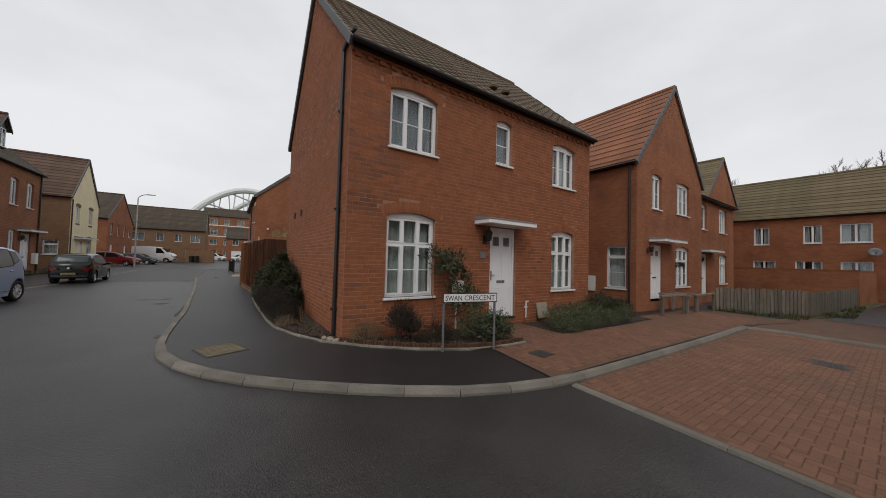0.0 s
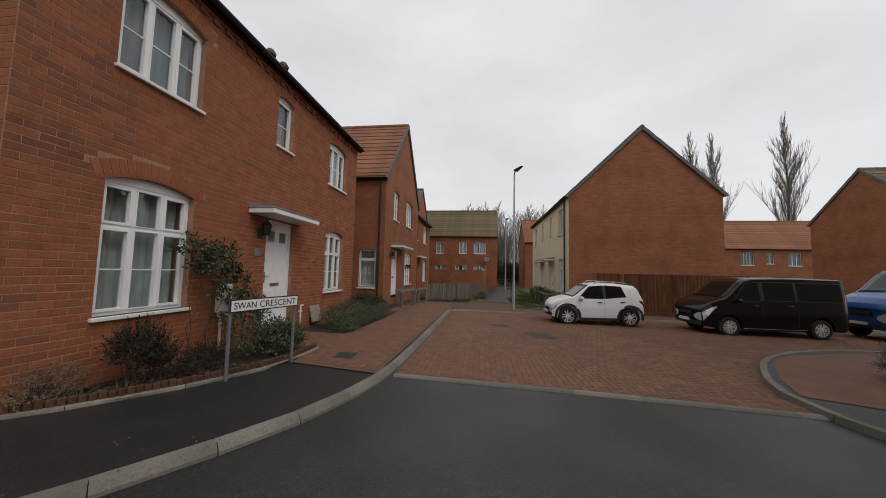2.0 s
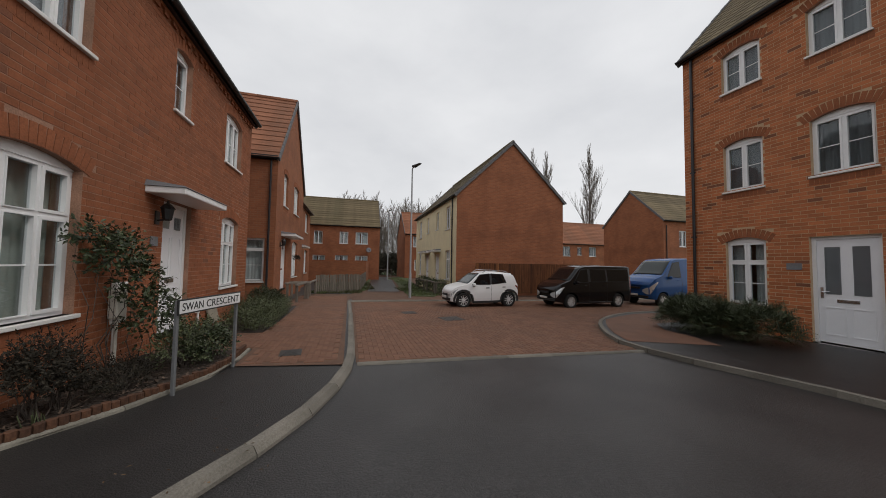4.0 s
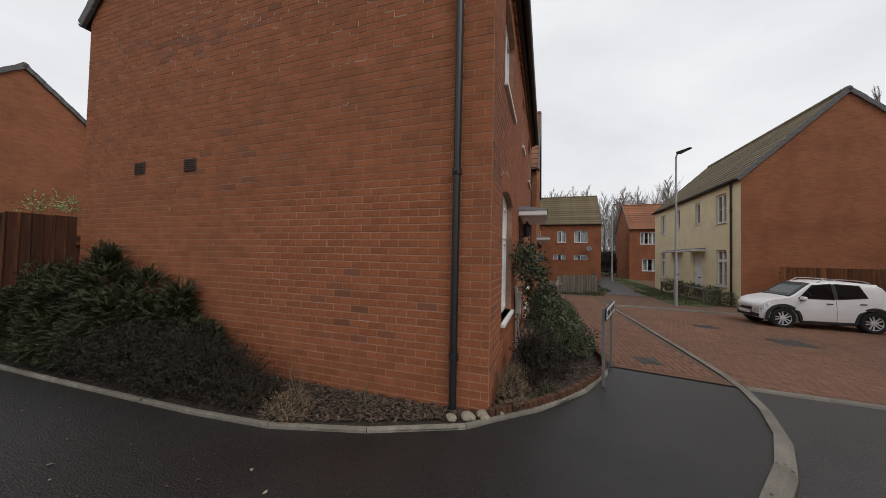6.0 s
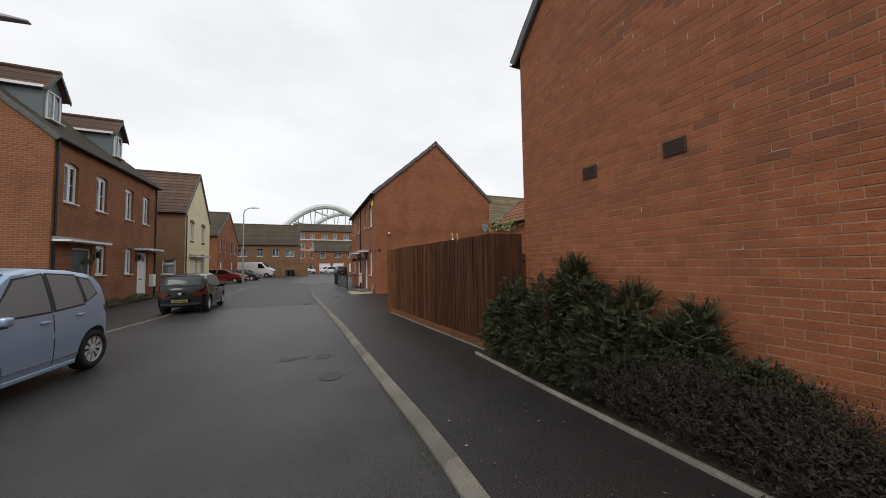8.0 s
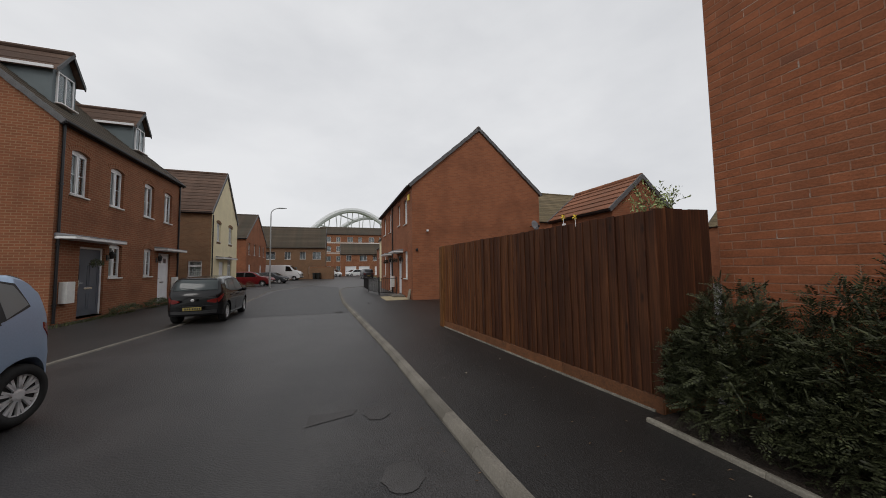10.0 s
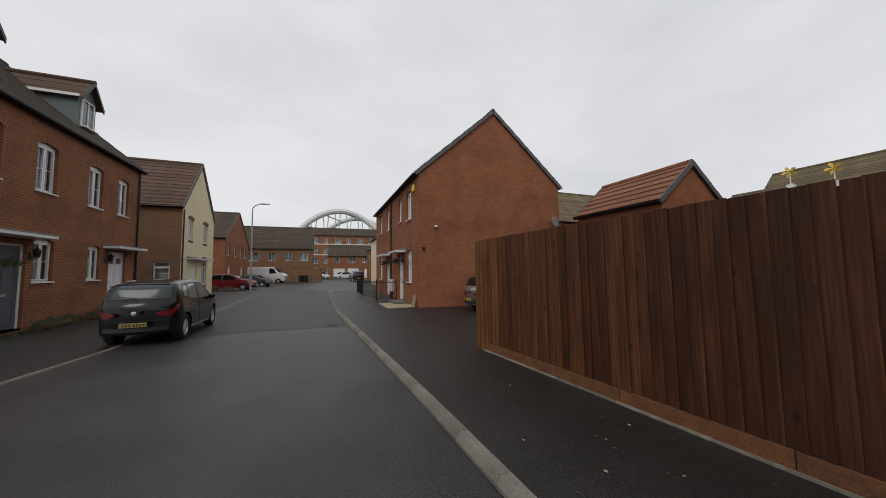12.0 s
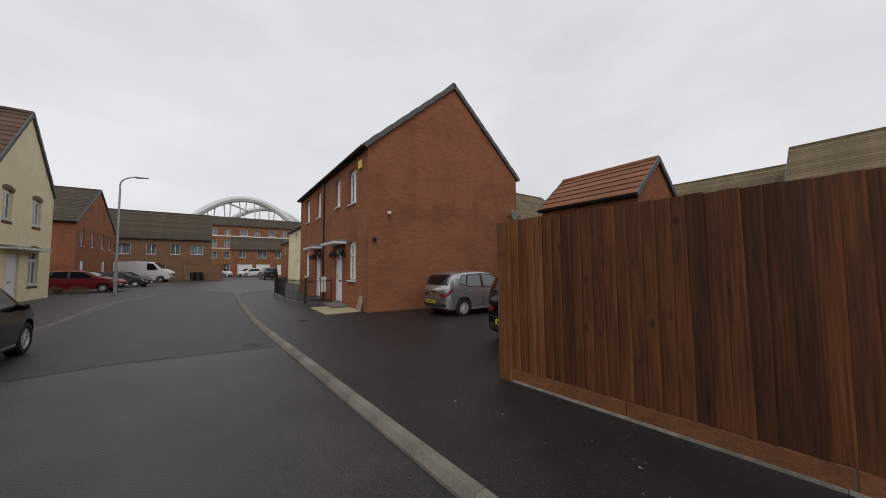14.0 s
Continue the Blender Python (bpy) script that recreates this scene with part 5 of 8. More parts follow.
# ---- block paving ----
def blocks(name, inside, x0, x1, y0, y1, off, near, label, a=0.088, high=0.008, area=None):
    """Herringbone paving blocks that follow the land; those within near are parts of their own."""
    base = sheet(name, area, off - high, SETT_JOINT, label=label, category="paving")
    shared = {}
    vs, fs = [], []
    n_part = 0
    g = 0.006
    for i in range(int((x1 - x0) / a)):
        for j in range(int((y1 - y0) / a)):
            d = (i - j) % 4
            if d not in (0, 3):
                continue
            w, h = (2 * a, a) if d == 0 else (a, 2 * a)
            x, y = x0 + i * a, y0 + j * a
            if not (inside(x, y) and inside(x + w, y + h) and inside(x, y + h) and inside(x + w, y)):
                continue
            tilt = [land(px, py) + off + random.uniform(-0.0015, 0.0015) for px, py in ((x + g / 2, y + g / 2), (x + w - g / 2, y + g / 2), (x + w - g / 2, y + h - g / 2), (x + g / 2, y + h - g / 2))]
            if near[0] < x < near[2] and near[1] < y < near[3] and n_part < 280:
                if d not in shared:
                    bm = bmesh.new()
                    box(bm, 0, 0, -high - 0.01, w - g, h - g, 0)
                    bmesh.ops.bevel(bm, geom=[e for e in bm.edges if all(v.co.z > -0.001 for v in e.verts)], offset=0.005, segments=1, affect="EDGES")
                    me = bpy.data.meshes.new("paving_block")
                    bm.to_mesh(me)
                    bm.free()
                    me.materials.append(SETT)
                    shared[d] = me
                ob = new("paving_block", shared[d])
                ob.parent = base
                ob.location = (x + g / 2, y + g / 2, sum(tilt) / 4)
                n_part += 1
                continue
            k = len(vs)
            xa, xb, ya, yb = x + g / 2, x + w - g / 2, y + g / 2, y + h - g / 2
            c = 0.005
            vs += [(xa, ya, tilt[0] - high), (xb, ya, tilt[1] - high), (xb, yb, tilt[2] - high), (xa, yb, tilt[3] - high), (xa + c, ya + c, tilt[0]), (xb - c, ya + c, tilt[1]), (xb - c, yb - c, tilt[2]), (xa + c, yb - c, tilt[3])]
            fs += [(k, k + 1, k + 5, k + 4), (k + 1, k + 2, k + 6, k + 5), (k + 2, k + 3, k + 7, k + 6), (k + 3, k, k + 4, k + 7), (k + 4, k + 5, k + 6, k + 7)]
    me = bpy.data.meshes.new("paving_blocks")
    me.from_pydata(vs, [], fs)
    me.materials.append(SETT)
    ob = new("paving_blocks", me)
    ob.parent = base
    ob["kind"] = "stuff"
    return base


def in_square(x, y):
    left = 2.26 + (y + 2.95) * 0.07
    if y < -7.9:
        left = float(np.interp(-y, (7.9, 8.05, 8.40, 8.90, 9.44, 10.1, 10.9, 12.1, 16), (1.92, 2.6, 3.3, 4.0, 4.62, 5.15, 5.65, 6.15, 6.5)))
    return x > left and x < 10.95 and y < -2.98 - 0.0 and y > -15.5 and not (5.72 < x < 6.35 and -5.95 < y < -5.35) and not (7.2 < x < 7.7 and -4.9 < y < -4.45)


sq = [(2.25, -2.97), (11.15, -2.9), (11.1, -7.6), (10.9, -10.5), (10.95, -24), (6.4, -24), (5.95, -12), (5.4, -10.7), (4.95, -9.9), (4.42, -9.32), (3.78, -8.80), (3.1, -8.30), (2.45, -7.96), (1.9, -7.9)]
blocks("block_paving", in_square, 2.0, 11.2, -15.5, -2.9, ROAD + 0.018, (2.0, -5.4, 4.6, -2.9), "red-brown herringbone block paving of the court", area=sq)


def in_path(x, y):
    return x > 2.24 + (-1.4 - y) * -0.12 and x < 13.5 and y > -2.78 and y < (-1.42 if x < 3.15 else -0.06 if x < 4.48 else -1.16 if x < 9.3 else -0.6)


pa = [(2.2, -1.42), (1.98, -2.80), (11.2, -2.75), (14.5, -3.5), (14.8, -1.2), (13.6, -0.5), (9.4, -0.6), (9.2, -1.1), (4.5, -1.3), (4.5, -0.03), (3.12, -0.03), (3.12, -1.40)]
blocks("paved_footway", in_path, 1.9, 13.6, -2.8, -0.5, 0.016, (2.0, -2.8, 4.4, -1.3), "red-brown block paved footway before the houses", area=pa)
sheet("paved_corner", [(2.4, -8.14), (3.1, -8.5), (3.8, -9.0), (4.4, -9.52), (4.9, -10.0), (5.3, -10.8), (5.75, -12), (6.1, -16), (4.2, -16), (4.2, -12.0), (4.0, -10.8), (3.2, -10.1), (2.5, -9.98), (1.7, -9.6)], 0.003, SETT, label="red block paving beside the three-storey house", category="paving")

# covers, gullies and marks in the ground
def cover(name, x, y, w, d, off, mat, label, rz=0.0):
    t = thing(name, pose(x, y, land(x, y) + off, 0, 0, rz), label, "cover")
    bm = bmesh.new()
    box(bm, -w / 2, -d / 2, -0.02, w / 2, d / 2, 0.002)
    part("frame", bm, IRON, t)
    bm = bmesh.new()
    box(bm, -w / 2 + 0.03, -d / 2 + 0.03, -0.01, w / 2 - 0.03, d / 2 - 0.03, 0.005)
    n = 5
    for k in range(n):
        for j in range(n):
            u, v = -w / 2 + 0.06 + (w - 0.12) * (k + 0.5) / n, -d / 2 + 0.06 + (d - 0.12) * (j + 0.5) / n
            box(bm, u - 0.02, v - 0.02, 0.005, u + 0.02, v + 0.02, 0.008)
    part("lid", bm, mat, t)
    return t


cover("manhole_cover", -1.70, 0.46, 0.56, 0.62, 0.0, COVER, "square mossy manhole cover in the footway", 20)
cover("manhole_cover", 6.03, -5.65, 0.6, 0.58, ROAD + 0.018, IRON, "dark iron manhole cover in the paving", 5)
cover("manhole_cover", 7.45, -4.68, 0.46, 0.42, ROAD + 0.018, IRON, "dark iron manhole cover in the paving", 5)
cover("gully_grate", 2.72, -2.02, 0.34, 0.30, 0.022, IRON, "small dark iron grate in the paved footway", 5)
cover("gully_grate", -3.62, 16.4, 0.34, 0.36, ROAD + 0.004, IRON, "iron road gully beside the kerb", 5)
cover("stopcock_cover", -2.33, 18.4, 0.2, 0.16, 0.0, IRON, "small iron stopcock cover in the footway", 8)
PATCH = material("worn_pale_asphalt", (0.052, 0.049, 0.048), 0.7, vary=0.25, scale=3, bump=0.5, fine=140)
for px, py, pr in ((-3.26, 6.96, 0.15), (-3.31, 8.05, 0.13)):
    pts = [(px + pr * (1 + 0.1 * math.sin(k * 2.3)) * math.cos(k * math.tau / 18), py + 1.2 * pr * math.sin(k * math.tau / 18)) for k in range(18)]
    sheet("road_patch", pts, ROAD + 0.005, PATCH, label="round worn patch in the asphalt", category="road patch")
sheet("road_patch", [(-4.0, 7.98), (-3.55, 8.10), (-3.5, 8.22), (-3.75, 8.2), (-3.98, 8.24)], ROAD + 0.005, PATCH, label="pale worn patch in the asphalt", category="road patch")
sheet("road_surface", [(-7.7, 16.0), (-5.4, 16.35), (-3.28, 16.0), (-3.35, 24), (-3.5, 33), (-6, 38), (-7.8, 30), (-7.7, 20)], ROAD + 0.0045, ASPHALT_LATER, label="darker newer asphalt beyond the joint", category="road")

# litter and lichen spots on the footway
lb = bmesh.new()
for k in range(46):
    a = random.random()
    x, y = (random.uniform(-2.4, -1.2), random.uniform(0.5, 12)) if a < 0.5 else (random.uniform(-7, -3.2), random.uniform(-2, 14)) if a < 0.8 else (random.uniform(-1.5, 5), random.uniform(-7, -3.2))
    on_path = a < 0.5
    r = random.uniform(0.006, 0.022)
    z = land(x, y) + (0.0 if on_path else ROAD + 0.005)
    ang = random.uniform(0, math.tau)
    q = [lb.verts.new((x + r * math.cos(ang + t) * random.uniform(0.5, 1.3), y + r * math.sin(ang + t) * random.uniform(0.5, 1.3), z + random.uniform(0.001, 0.008))) for t in (0, 1.3, 2.6, 4.2)]
    lb.faces.new(q)
tagged(part("litter", lb, STONE), "pale specks of grit and dry leaf on the asphalt", "litter", kind="stuff")


# ---- fences, walls and rails ----
def board_fence(name, p0, p1, h, label, mat=FENCE_WOOD, pitch=0.112, gravel=True, wobble=0.004, z0=0.0, category="fence", dark_ramp=(0.3, 0.3)):
    """A closeboard fence: overlapping upright boards on a gravel board, face to the left of p0 to p1."""
    L = math.hypot(p1[0] - p0[0], p1[1] - p0[1])
    a = math.degrees(math.atan2(p1[1] - p0[1], p1[0] - p0[0]))
    t = thing(name, pose(p0[0], p0[1], land(*p0) + z0, 0, 0, a), label, category)
    n = int(L / pitch)
    mats = (mat, FENCE_DARK, FENCE_PALE) if mat == FENCE_WOOD else (mat, mat, mat)
    shared = []
    for v in range(12):
        bm = bmesh.new()
        top = h + random.uniform(-wobble, wobble)
        vs = [bm.verts.new(q) for q in ((0, 0.004, 0.16), (pitch + 0.018, 0.025, 0.16), (pitch + 0.018, 0.037, 0.16), (0, 0.022, 0.16), (0, 0.004, top), (pitch + 0.018, 0.025, top), (pitch + 0.018, 0.037, top), (0, 0.022, top))]
        for f in ((0, 3, 2, 1), (4, 5, 6, 7), (0, 1, 5, 4), (1, 2, 6, 5), (2, 3, 7, 6), (3, 0, 4, 7)):
            bm.faces.new([vs[i] for i in f])
        lean = random.uniform(-0.008, 0.008)
        for q in vs:
            q.co.y = -q.co.y + 0.03
            if q.co.x > 0.01:
                q.co.x += lean * (1 if q.co.z > 1 else -1)
        bmesh.ops.reverse_faces(bm, faces=bm.faces)
        me = bpy.data.meshes.new("board")
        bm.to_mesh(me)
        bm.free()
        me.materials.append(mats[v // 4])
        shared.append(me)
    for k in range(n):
        # Board tone by place: the ramp runs from p0 to p1, with noise.
        darkness = dark_ramp[0] + (dark_ramp[1] - dark_ramp[0]) * k / n + 0.35 * noise.noise((k * 0.23, L, 1.7)) + random.uniform(-0.22, 0.22)
        ob = new("board", shared[random.randrange(4) + (4 if darkness > 0.5 else 8 if darkness < 0.04 else 0)])
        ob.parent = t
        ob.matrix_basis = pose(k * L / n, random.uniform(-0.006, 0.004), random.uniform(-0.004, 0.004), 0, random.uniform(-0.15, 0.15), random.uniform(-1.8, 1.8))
    if gravel:
        m = int(L / 1.5) + 1
        for k in range(m):
            box_part("gravel_board", (L * k / m + 0.004, -0.005, -0.01, L * (k + 1) / m - 0.004, 0.028, 0.155), FENCE_NEW if mat == FENCE_WOOD else mat, t, "orange-brown gravel board", 0.004)
    for z in (0.35, h * 0.55, h - 0.25):
        box_part("rail", (0, 0.035, z, L, 0.08, z + 0.07), mat, t)
    return t


F0, F1 = (-0.72, 6.86), (-1.17, 12.02)
board_fence("closeboard_fence", F1, F0, 2.0, "tall reddish-brown closeboard garden fence beside the footway", dark_ramp=(0.08, 1.0))
board_fence("closeboard_fence", (F0[0], F0[1]), (-0.03, 6.80), 2.02, "dark brown closeboard return fence at the house corner", dark_ramp=(0.8, 0.9))
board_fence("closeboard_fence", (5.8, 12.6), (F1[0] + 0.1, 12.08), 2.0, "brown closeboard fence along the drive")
fp = thing("fence_post", pose(F1[0] + 0.02, F1[1] + 0.04, 0), "orange-brown timber end post of the fence", "fence post")
box_part("post", (-0.06, -0.06, -0.2, 0.06, 0.05, 2.0), POST_ORANGE, fp, "", 0.006)
box_part("trim_board", (-0.085, -0.02, 0.0, -0.062, 0.12, 1.98), POST_ORANGE, fp, "", 0.003)
kerb("edging", [F1, F0], low=-0.1, high=0.02, width=0.05, step=0.85, side=-1, mat=EDGE)
board_fence("closeboard_fence", (12.4, -9.0), (12.2, -16.5), 1.75, "plain reddish-brown garden fence behind the parked cars", gravel=False, pitch=0.14)

# weathered picket fence at the end of the side street
def picket_fence(p0, p1, h=0.95):
    L = math.hypot(p1[0] - p0[0], p1[1] - p0[1])
    t = thing("picket_fence", pose(p0[0], p0[1], land(*p0), 0, 0, math.degrees(math.atan2(p1[1] - p0[1], p1[0] - p0[0]))), "weathered grey vertical-board garden fence", "fence")
    bm = bmesh.new()
    box(bm, 0, 0, -0.05, 0.10, 0.02, h)
    bmesh.ops.bevel(bm, geom=[e for e in bm.edges if all(v.co.z > h - 0.01 for v in e.verts)], offset=0.012, segments=1, affect="EDGES")
    me = bpy.data.meshes.new("picket")
    bm.to_mesh(me)
    bm.free()
    me.materials.append(GREY_WOOD)
    for k in range(int(L / 0.125)):
        ob = new("picket", me)
        ob.parent = t
        ob.matrix_basis = pose(k * 0.125, 0, random.uniform(-0.03, 0.03) - 0.0, 0, random.uniform(-1.2, 1.2), 0)
    for z in (0.2, 0.7):
        box_part("rail", (0, 0.02, z, L, 0.07, z + 0.08), GREY_WOOD, t)


picket_fence((15.1, -1.1), (17.25, -3.4))
picket_fence((17.25, -3.4), (26, -4.15))

def brick_wall_free(name, x0, y0, x1, y1, h, label, mat=BRICKWORK):
    L = math.hypot(x1 - x0, y1 - y0)
    t = thing(name, pose(x0, y0, land(x0, y0), 0, 0, math.degrees(math.atan2(y1 - y0, x1 - x0))), label, "wall")
    box_part("wall", (0, 0, -0.3, L, 0.22, h), mat, t)
    n = int(L / 0.24)
    bm = bmesh.new()
    for k in range(n):
        box(bm, L * k / n + 0.004, -0.015, h, L * (k + 1) / n - 0.004, 0.235, h + 0.075)
    part("coping", bm, BRICK, t)


brick_wall_free("garden_wall", 27, 3.5, 27, -4.1, 1.85, "red brick garden wall before the long house")
brick_wall_free("garden_wall", 27, -4.15, 31.3, -4.6, 1.85, "red brick garden wall beside the footpath")
brick_wall_free("garden_wall", 23.5, 3.6, 27, 3.6, 1.95, "red brick garden wall behind the terrace")
brick_wall_free("garden_wall", -7.9, 61.5, -4.0, 59.5, 1.9, "brown brick wall beside the parking forecourt", BRICKWORK_C)


def timber_rail(x0, y0, x1, y1, h=0.62):
    L = math.hypot(x1 - x0, y1 - y0)
    t = thing("timber_rail", pose(x0, y0, land(x0, y0), 0, 0, math.degrees(math.atan2(y1 - y0, x1 - x0))), "low pale timber post-and-rail barrier", "rail")
    for u in (0.0, L - 0.09):
        box_part("post", (u, 0, -0.2, u + 0.09, 0.09, h), GREY_WOOD, t, "", 0.01)
    box_part("rail", (-0.06, -0.01, h, L + 0.06, 0.10, h + 0.08), GREY_WOOD, t, "", 0.012)


timber_rail(10.35, -0.95, 12.0, -1.05)
timber_rail(12.0, -1.15, 12.05, -0.25)
timber_rail(13.0, -1.1, 14.8, -1.15)
timber_rail(13.0, -0.25, 13.05, -1.05)
timber_rail(14.2, -7.35, 16.5, -7.45)
timber_rail(17.5, -7.5, 20.5, -7.6)
timber_rail(14.3, -7.95, 14.35, -7.4)
timber_rail(38, -5.4, 38.3, -7.9, 0.9)


def iron_railing(x0, y0, x1, y1, h=0.95):
    L = math.hypot(x1 - x0, y1 - y0)
    t = thing("iron_railing", pose(x0, y0, 0, 0, 0, math.degrees(math.atan2(y1 - y0, x1 - x0))), "black iron railing before the front door", "railing")
    bm = bmesh.new()
    for u in (0, L):
        tube(bm, (u, 0, 0), (u, 0, h + 0.06), 0.02)
    part("posts", bm, BLACK_METAL, t)
    bm = bmesh.new()
    for z in (0.1, h - 0.08):
        box(bm, 0, -0.01, z, L, 0.01, z + 0.03)
    part("rail", bm, BLACK_METAL, t)
    for k in range(1, int(L / 0.11)):
        bm = bmesh.new()
        tube(bm, (k * 0.11, 0, 0.1), (k * 0.11, 0, h), 0.008, n=6)
        part("bar", bm, BLACK_METAL, t)


iron_railing(-1.40, 22.6, -1.72, 25.2)
iron_railing(-1.38, 22.5, -0.42, 22.5)
iron_railing(-1.72, 25.2, -1.72, 28.5)
st = thing("door_step", pose(-0.98, 20.6, 0), "pale yellowish concrete path to the front door", "path")
box_part("slab", (-0.55, -1.5, -0.05, 0.6, 0.5, 0.02), material("yellow_concrete", (0.36, 0.30, 0.19), 0.9, vary=0.2, scale=5), st, "", 0.008)
box_part("step", (0.0, -0.3, 0.02, 0.61, 1.1, 0.09), KERB, st, "", 0.01)
for y in (19.25,):
    sl = thing("paving_slab", pose(-0.46, y, 0.0, 0, 12, 0), "loose pale slab leaning on the brick wall", "slab")
    box_part("slab", (-0.03, -0.16, 0.0, 0.03, 0.16, 0.48), STONE, sl, "", 0.01)


# ---- street furniture ----
def street_lamp(x, y, h, ang, arm, label, r=0.06, head=0.0):
    t = thing("street_lamp", pose(x, y, land(x, y), 0, 0, ang), label, "street lamp")
    bm = bmesh.new()
    tube(bm, (0, 0, -0.1), (0, 0, 1.1), r * 1.35, r * 1.35, 12)
    tube(bm, (0, 0, 1.1), (0, 0, 1.22), r * 1.35, r, 12)
    tube(bm, (0, 0, 1.2), (0, 0, h - arm * 0.55), r, r * 0.72, 12)
    pts = [(arm * (1 - math.cos(k * math.pi / 16)) * 0.8, 0, h - arm * 0.55 + arm * 0.55 * math.sin(k * math.pi / 16)) for k in range(9)]
    pipe(bm, pts, r * 0.62, 10)
    part("column", bm, METAL_GREY, t, "galvanised steel column")
    bm = bmesh.new()
    e = pts[-1]
    vs = box(bm, e[0] - 0.08, -0.11, h - 0.05, e[0] + 0.55, 0.11, h + 0.05)
    for v in vs:
        if v.co.x > e[0]:
            v.co.y *= 0.6
            v.co.z = h + (v.co.z - h) * 0.5 + head
    bevelled(bm, 0.018)
    part("lamp_head", bm, METAL_GREY if arm > 0.5 else BLACK_METAL, t, "flat lamp head")
    box_part("access_door", (-0.04, -r * 1.42, 0.45, 0.04, -r * 1.2, 0.9), METAL_GREY, t)
    return t


street_lamp(12.22, -5.57, 6.3, 200, 0.25, "tall grey steel street lamp with a small dark head", r=0.048)
street_lamp(30.5, -6.5, 7.3, 190, 0.5, "distant grey steel street lamp by the footpath")
street_lamp(-9.07, 34.96, 6.9, -10, 0.9, "grey steel street lamp with a curved arm over the kerb")
street_lamp(-10.45, 11.7, 6.9, 0, 0.9, "grey steel street lamp with a curved arm", r=0.07)

sg = thing("street_name_sign", pose(1.304, -1.18, land(1.3, -1.18), 0, 0, math.degrees(math.atan2(-0.247, 0.905))), "white street name plate on two grey posts reading SWAN CRESCENT", "street sign")
for u in (0.0, 0.938):
    bm = bmesh.new()
    box(bm, u - 0.016, -0.012, -0.1, u + 0.016, 0.022, 0.945)
    bevelled(bm, 0.004)
    part("post", bm, POST_GREY, sg, "grey metal post")
plate = box_part("plate", (-0.03, -0.030, 0.795, 0.968, -0.014, 0.955), LETTER_BLACK, sg, "black-edged backing plate", 0.004)
box_part("plate_face", (-0.014, -0.034, 0.811, 0.952, -0.030, 0.939), SIGN_WHITE, plate)
for word, mid, wide in (("SWAN", 0.163, 0.288), ("CRESCENT", 0.635, 0.568)):
    tx = bpy.data.curves.new("sign_text", "FONT")
    tx.body, tx.size, tx.extrude, tx.align_x = word, 0.118, 0.0012, "CENTER"
    tmp_ob = new("sign_text", tx)
    tm = bpy.data.meshes.new_from_object(tmp_ob.evaluated_get(bpy.context.evaluated_depsgraph_get()))
    bpy.data.objects.remove(tmp_ob)
    tm.materials.append(LETTER_BLACK)
    letters = new("lettering", tm)
    letters.parent = plate
    span = max(v.co.x for v in tm.vertices) - min(v.co.x for v in tm.vertices)
    letters.matrix_basis = Matrix.Translation((mid, -0.0362, 0.834)) @ Matrix.Rotation(radians(90), 4, "X") @ Matrix.Diagonal((wide / span, 1.0, 1.0, 1.0))

# log edging round the front bed
le = thing("log_edging", None, "low red-brown timber log edging round the bed", "edging")
for k, (x, y) in enumerate(along([(-0.02, 0.0 - 0.03), (0.28, -0.36), (0.62, -0.64), (0.96, -0.86), (1.45, -1.11), (1.9, -1.28), (2.35, -1.34), (3.05, -1.30)], 0.064)):
    bm = bmesh.new()
    tube(bm, (0, 0, -0.03), (0, 0, 0.095 + random.uniform(-0.010, 0.010)), 0.035, 0.034, 8)
    ob = part("log", bm, LOG, le)
    ob.location = (x, y, land(x, y))


# ---- vehicles ----
def paint(name, col, rough=0.3, metal=0.0):
    return material(name, col, rough, metal=metal, vary=0.05, scale=2, bump=0.0, coat=0.22, spec=0.3)


TYRE = material("tyre_rubber", (0.012, 0.012, 0.012), 0.85, vary=0.2, scale=20, bump=0.2)
TRIM = material("black_car_plastic", (0.016, 0.016, 0.017), 0.6, vary=0.15, scale=10, bump=0.1)
CAR_GLASS = material("dark_car_glass", (0.006, 0.007, 0.008), 0.05, vary=0.0, bump=0.0, spec=0.4)
CAR_GLASS_LIGHT = material("car_windscreen_glass", (0.050, 0.060, 0.062), 0.12, vary=0.0, bump=0.0, spec=0.28)
# Pale base colour stands in for sky reflection and light through the cabin.
CAR_GLASS_PALED = material("car_glass_painted_reflection", (0.20, 0.225, 0.23), 0.04, vary=0.0, bump=0.0, spec=1.0)
RED_LENS = material("red_tail_lens", (0.15, 0.010, 0.009), 0.15, vary=0.08, bump=0.0, coat=0.6)
CLEAR_LENS = material("clear_head_lamp", (0.55, 0.57, 0.58), 0.12, metal=0.4, vary=0.1, bump=0.0, coat=0.6)
PLATE_Y = material("yellow_number_plate", (0.55, 0.40, 0.03), 0.45, vary=0.05, bump=0.0)
PLATE_W = material("white_number_plate", (0.65, 0.65, 0.62), 0.45, vary=0.05, bump=0.0)
PLATE_DULL = material("dirty_yellow_plate", (0.26, 0.20, 0.05), 0.5, vary=0.1, bump=0.0)
ALLOY = material("alloy_wheel", (0.68, 0.68, 0.69), 0.3, metal=0.35, vary=0.05, bump=0.0)

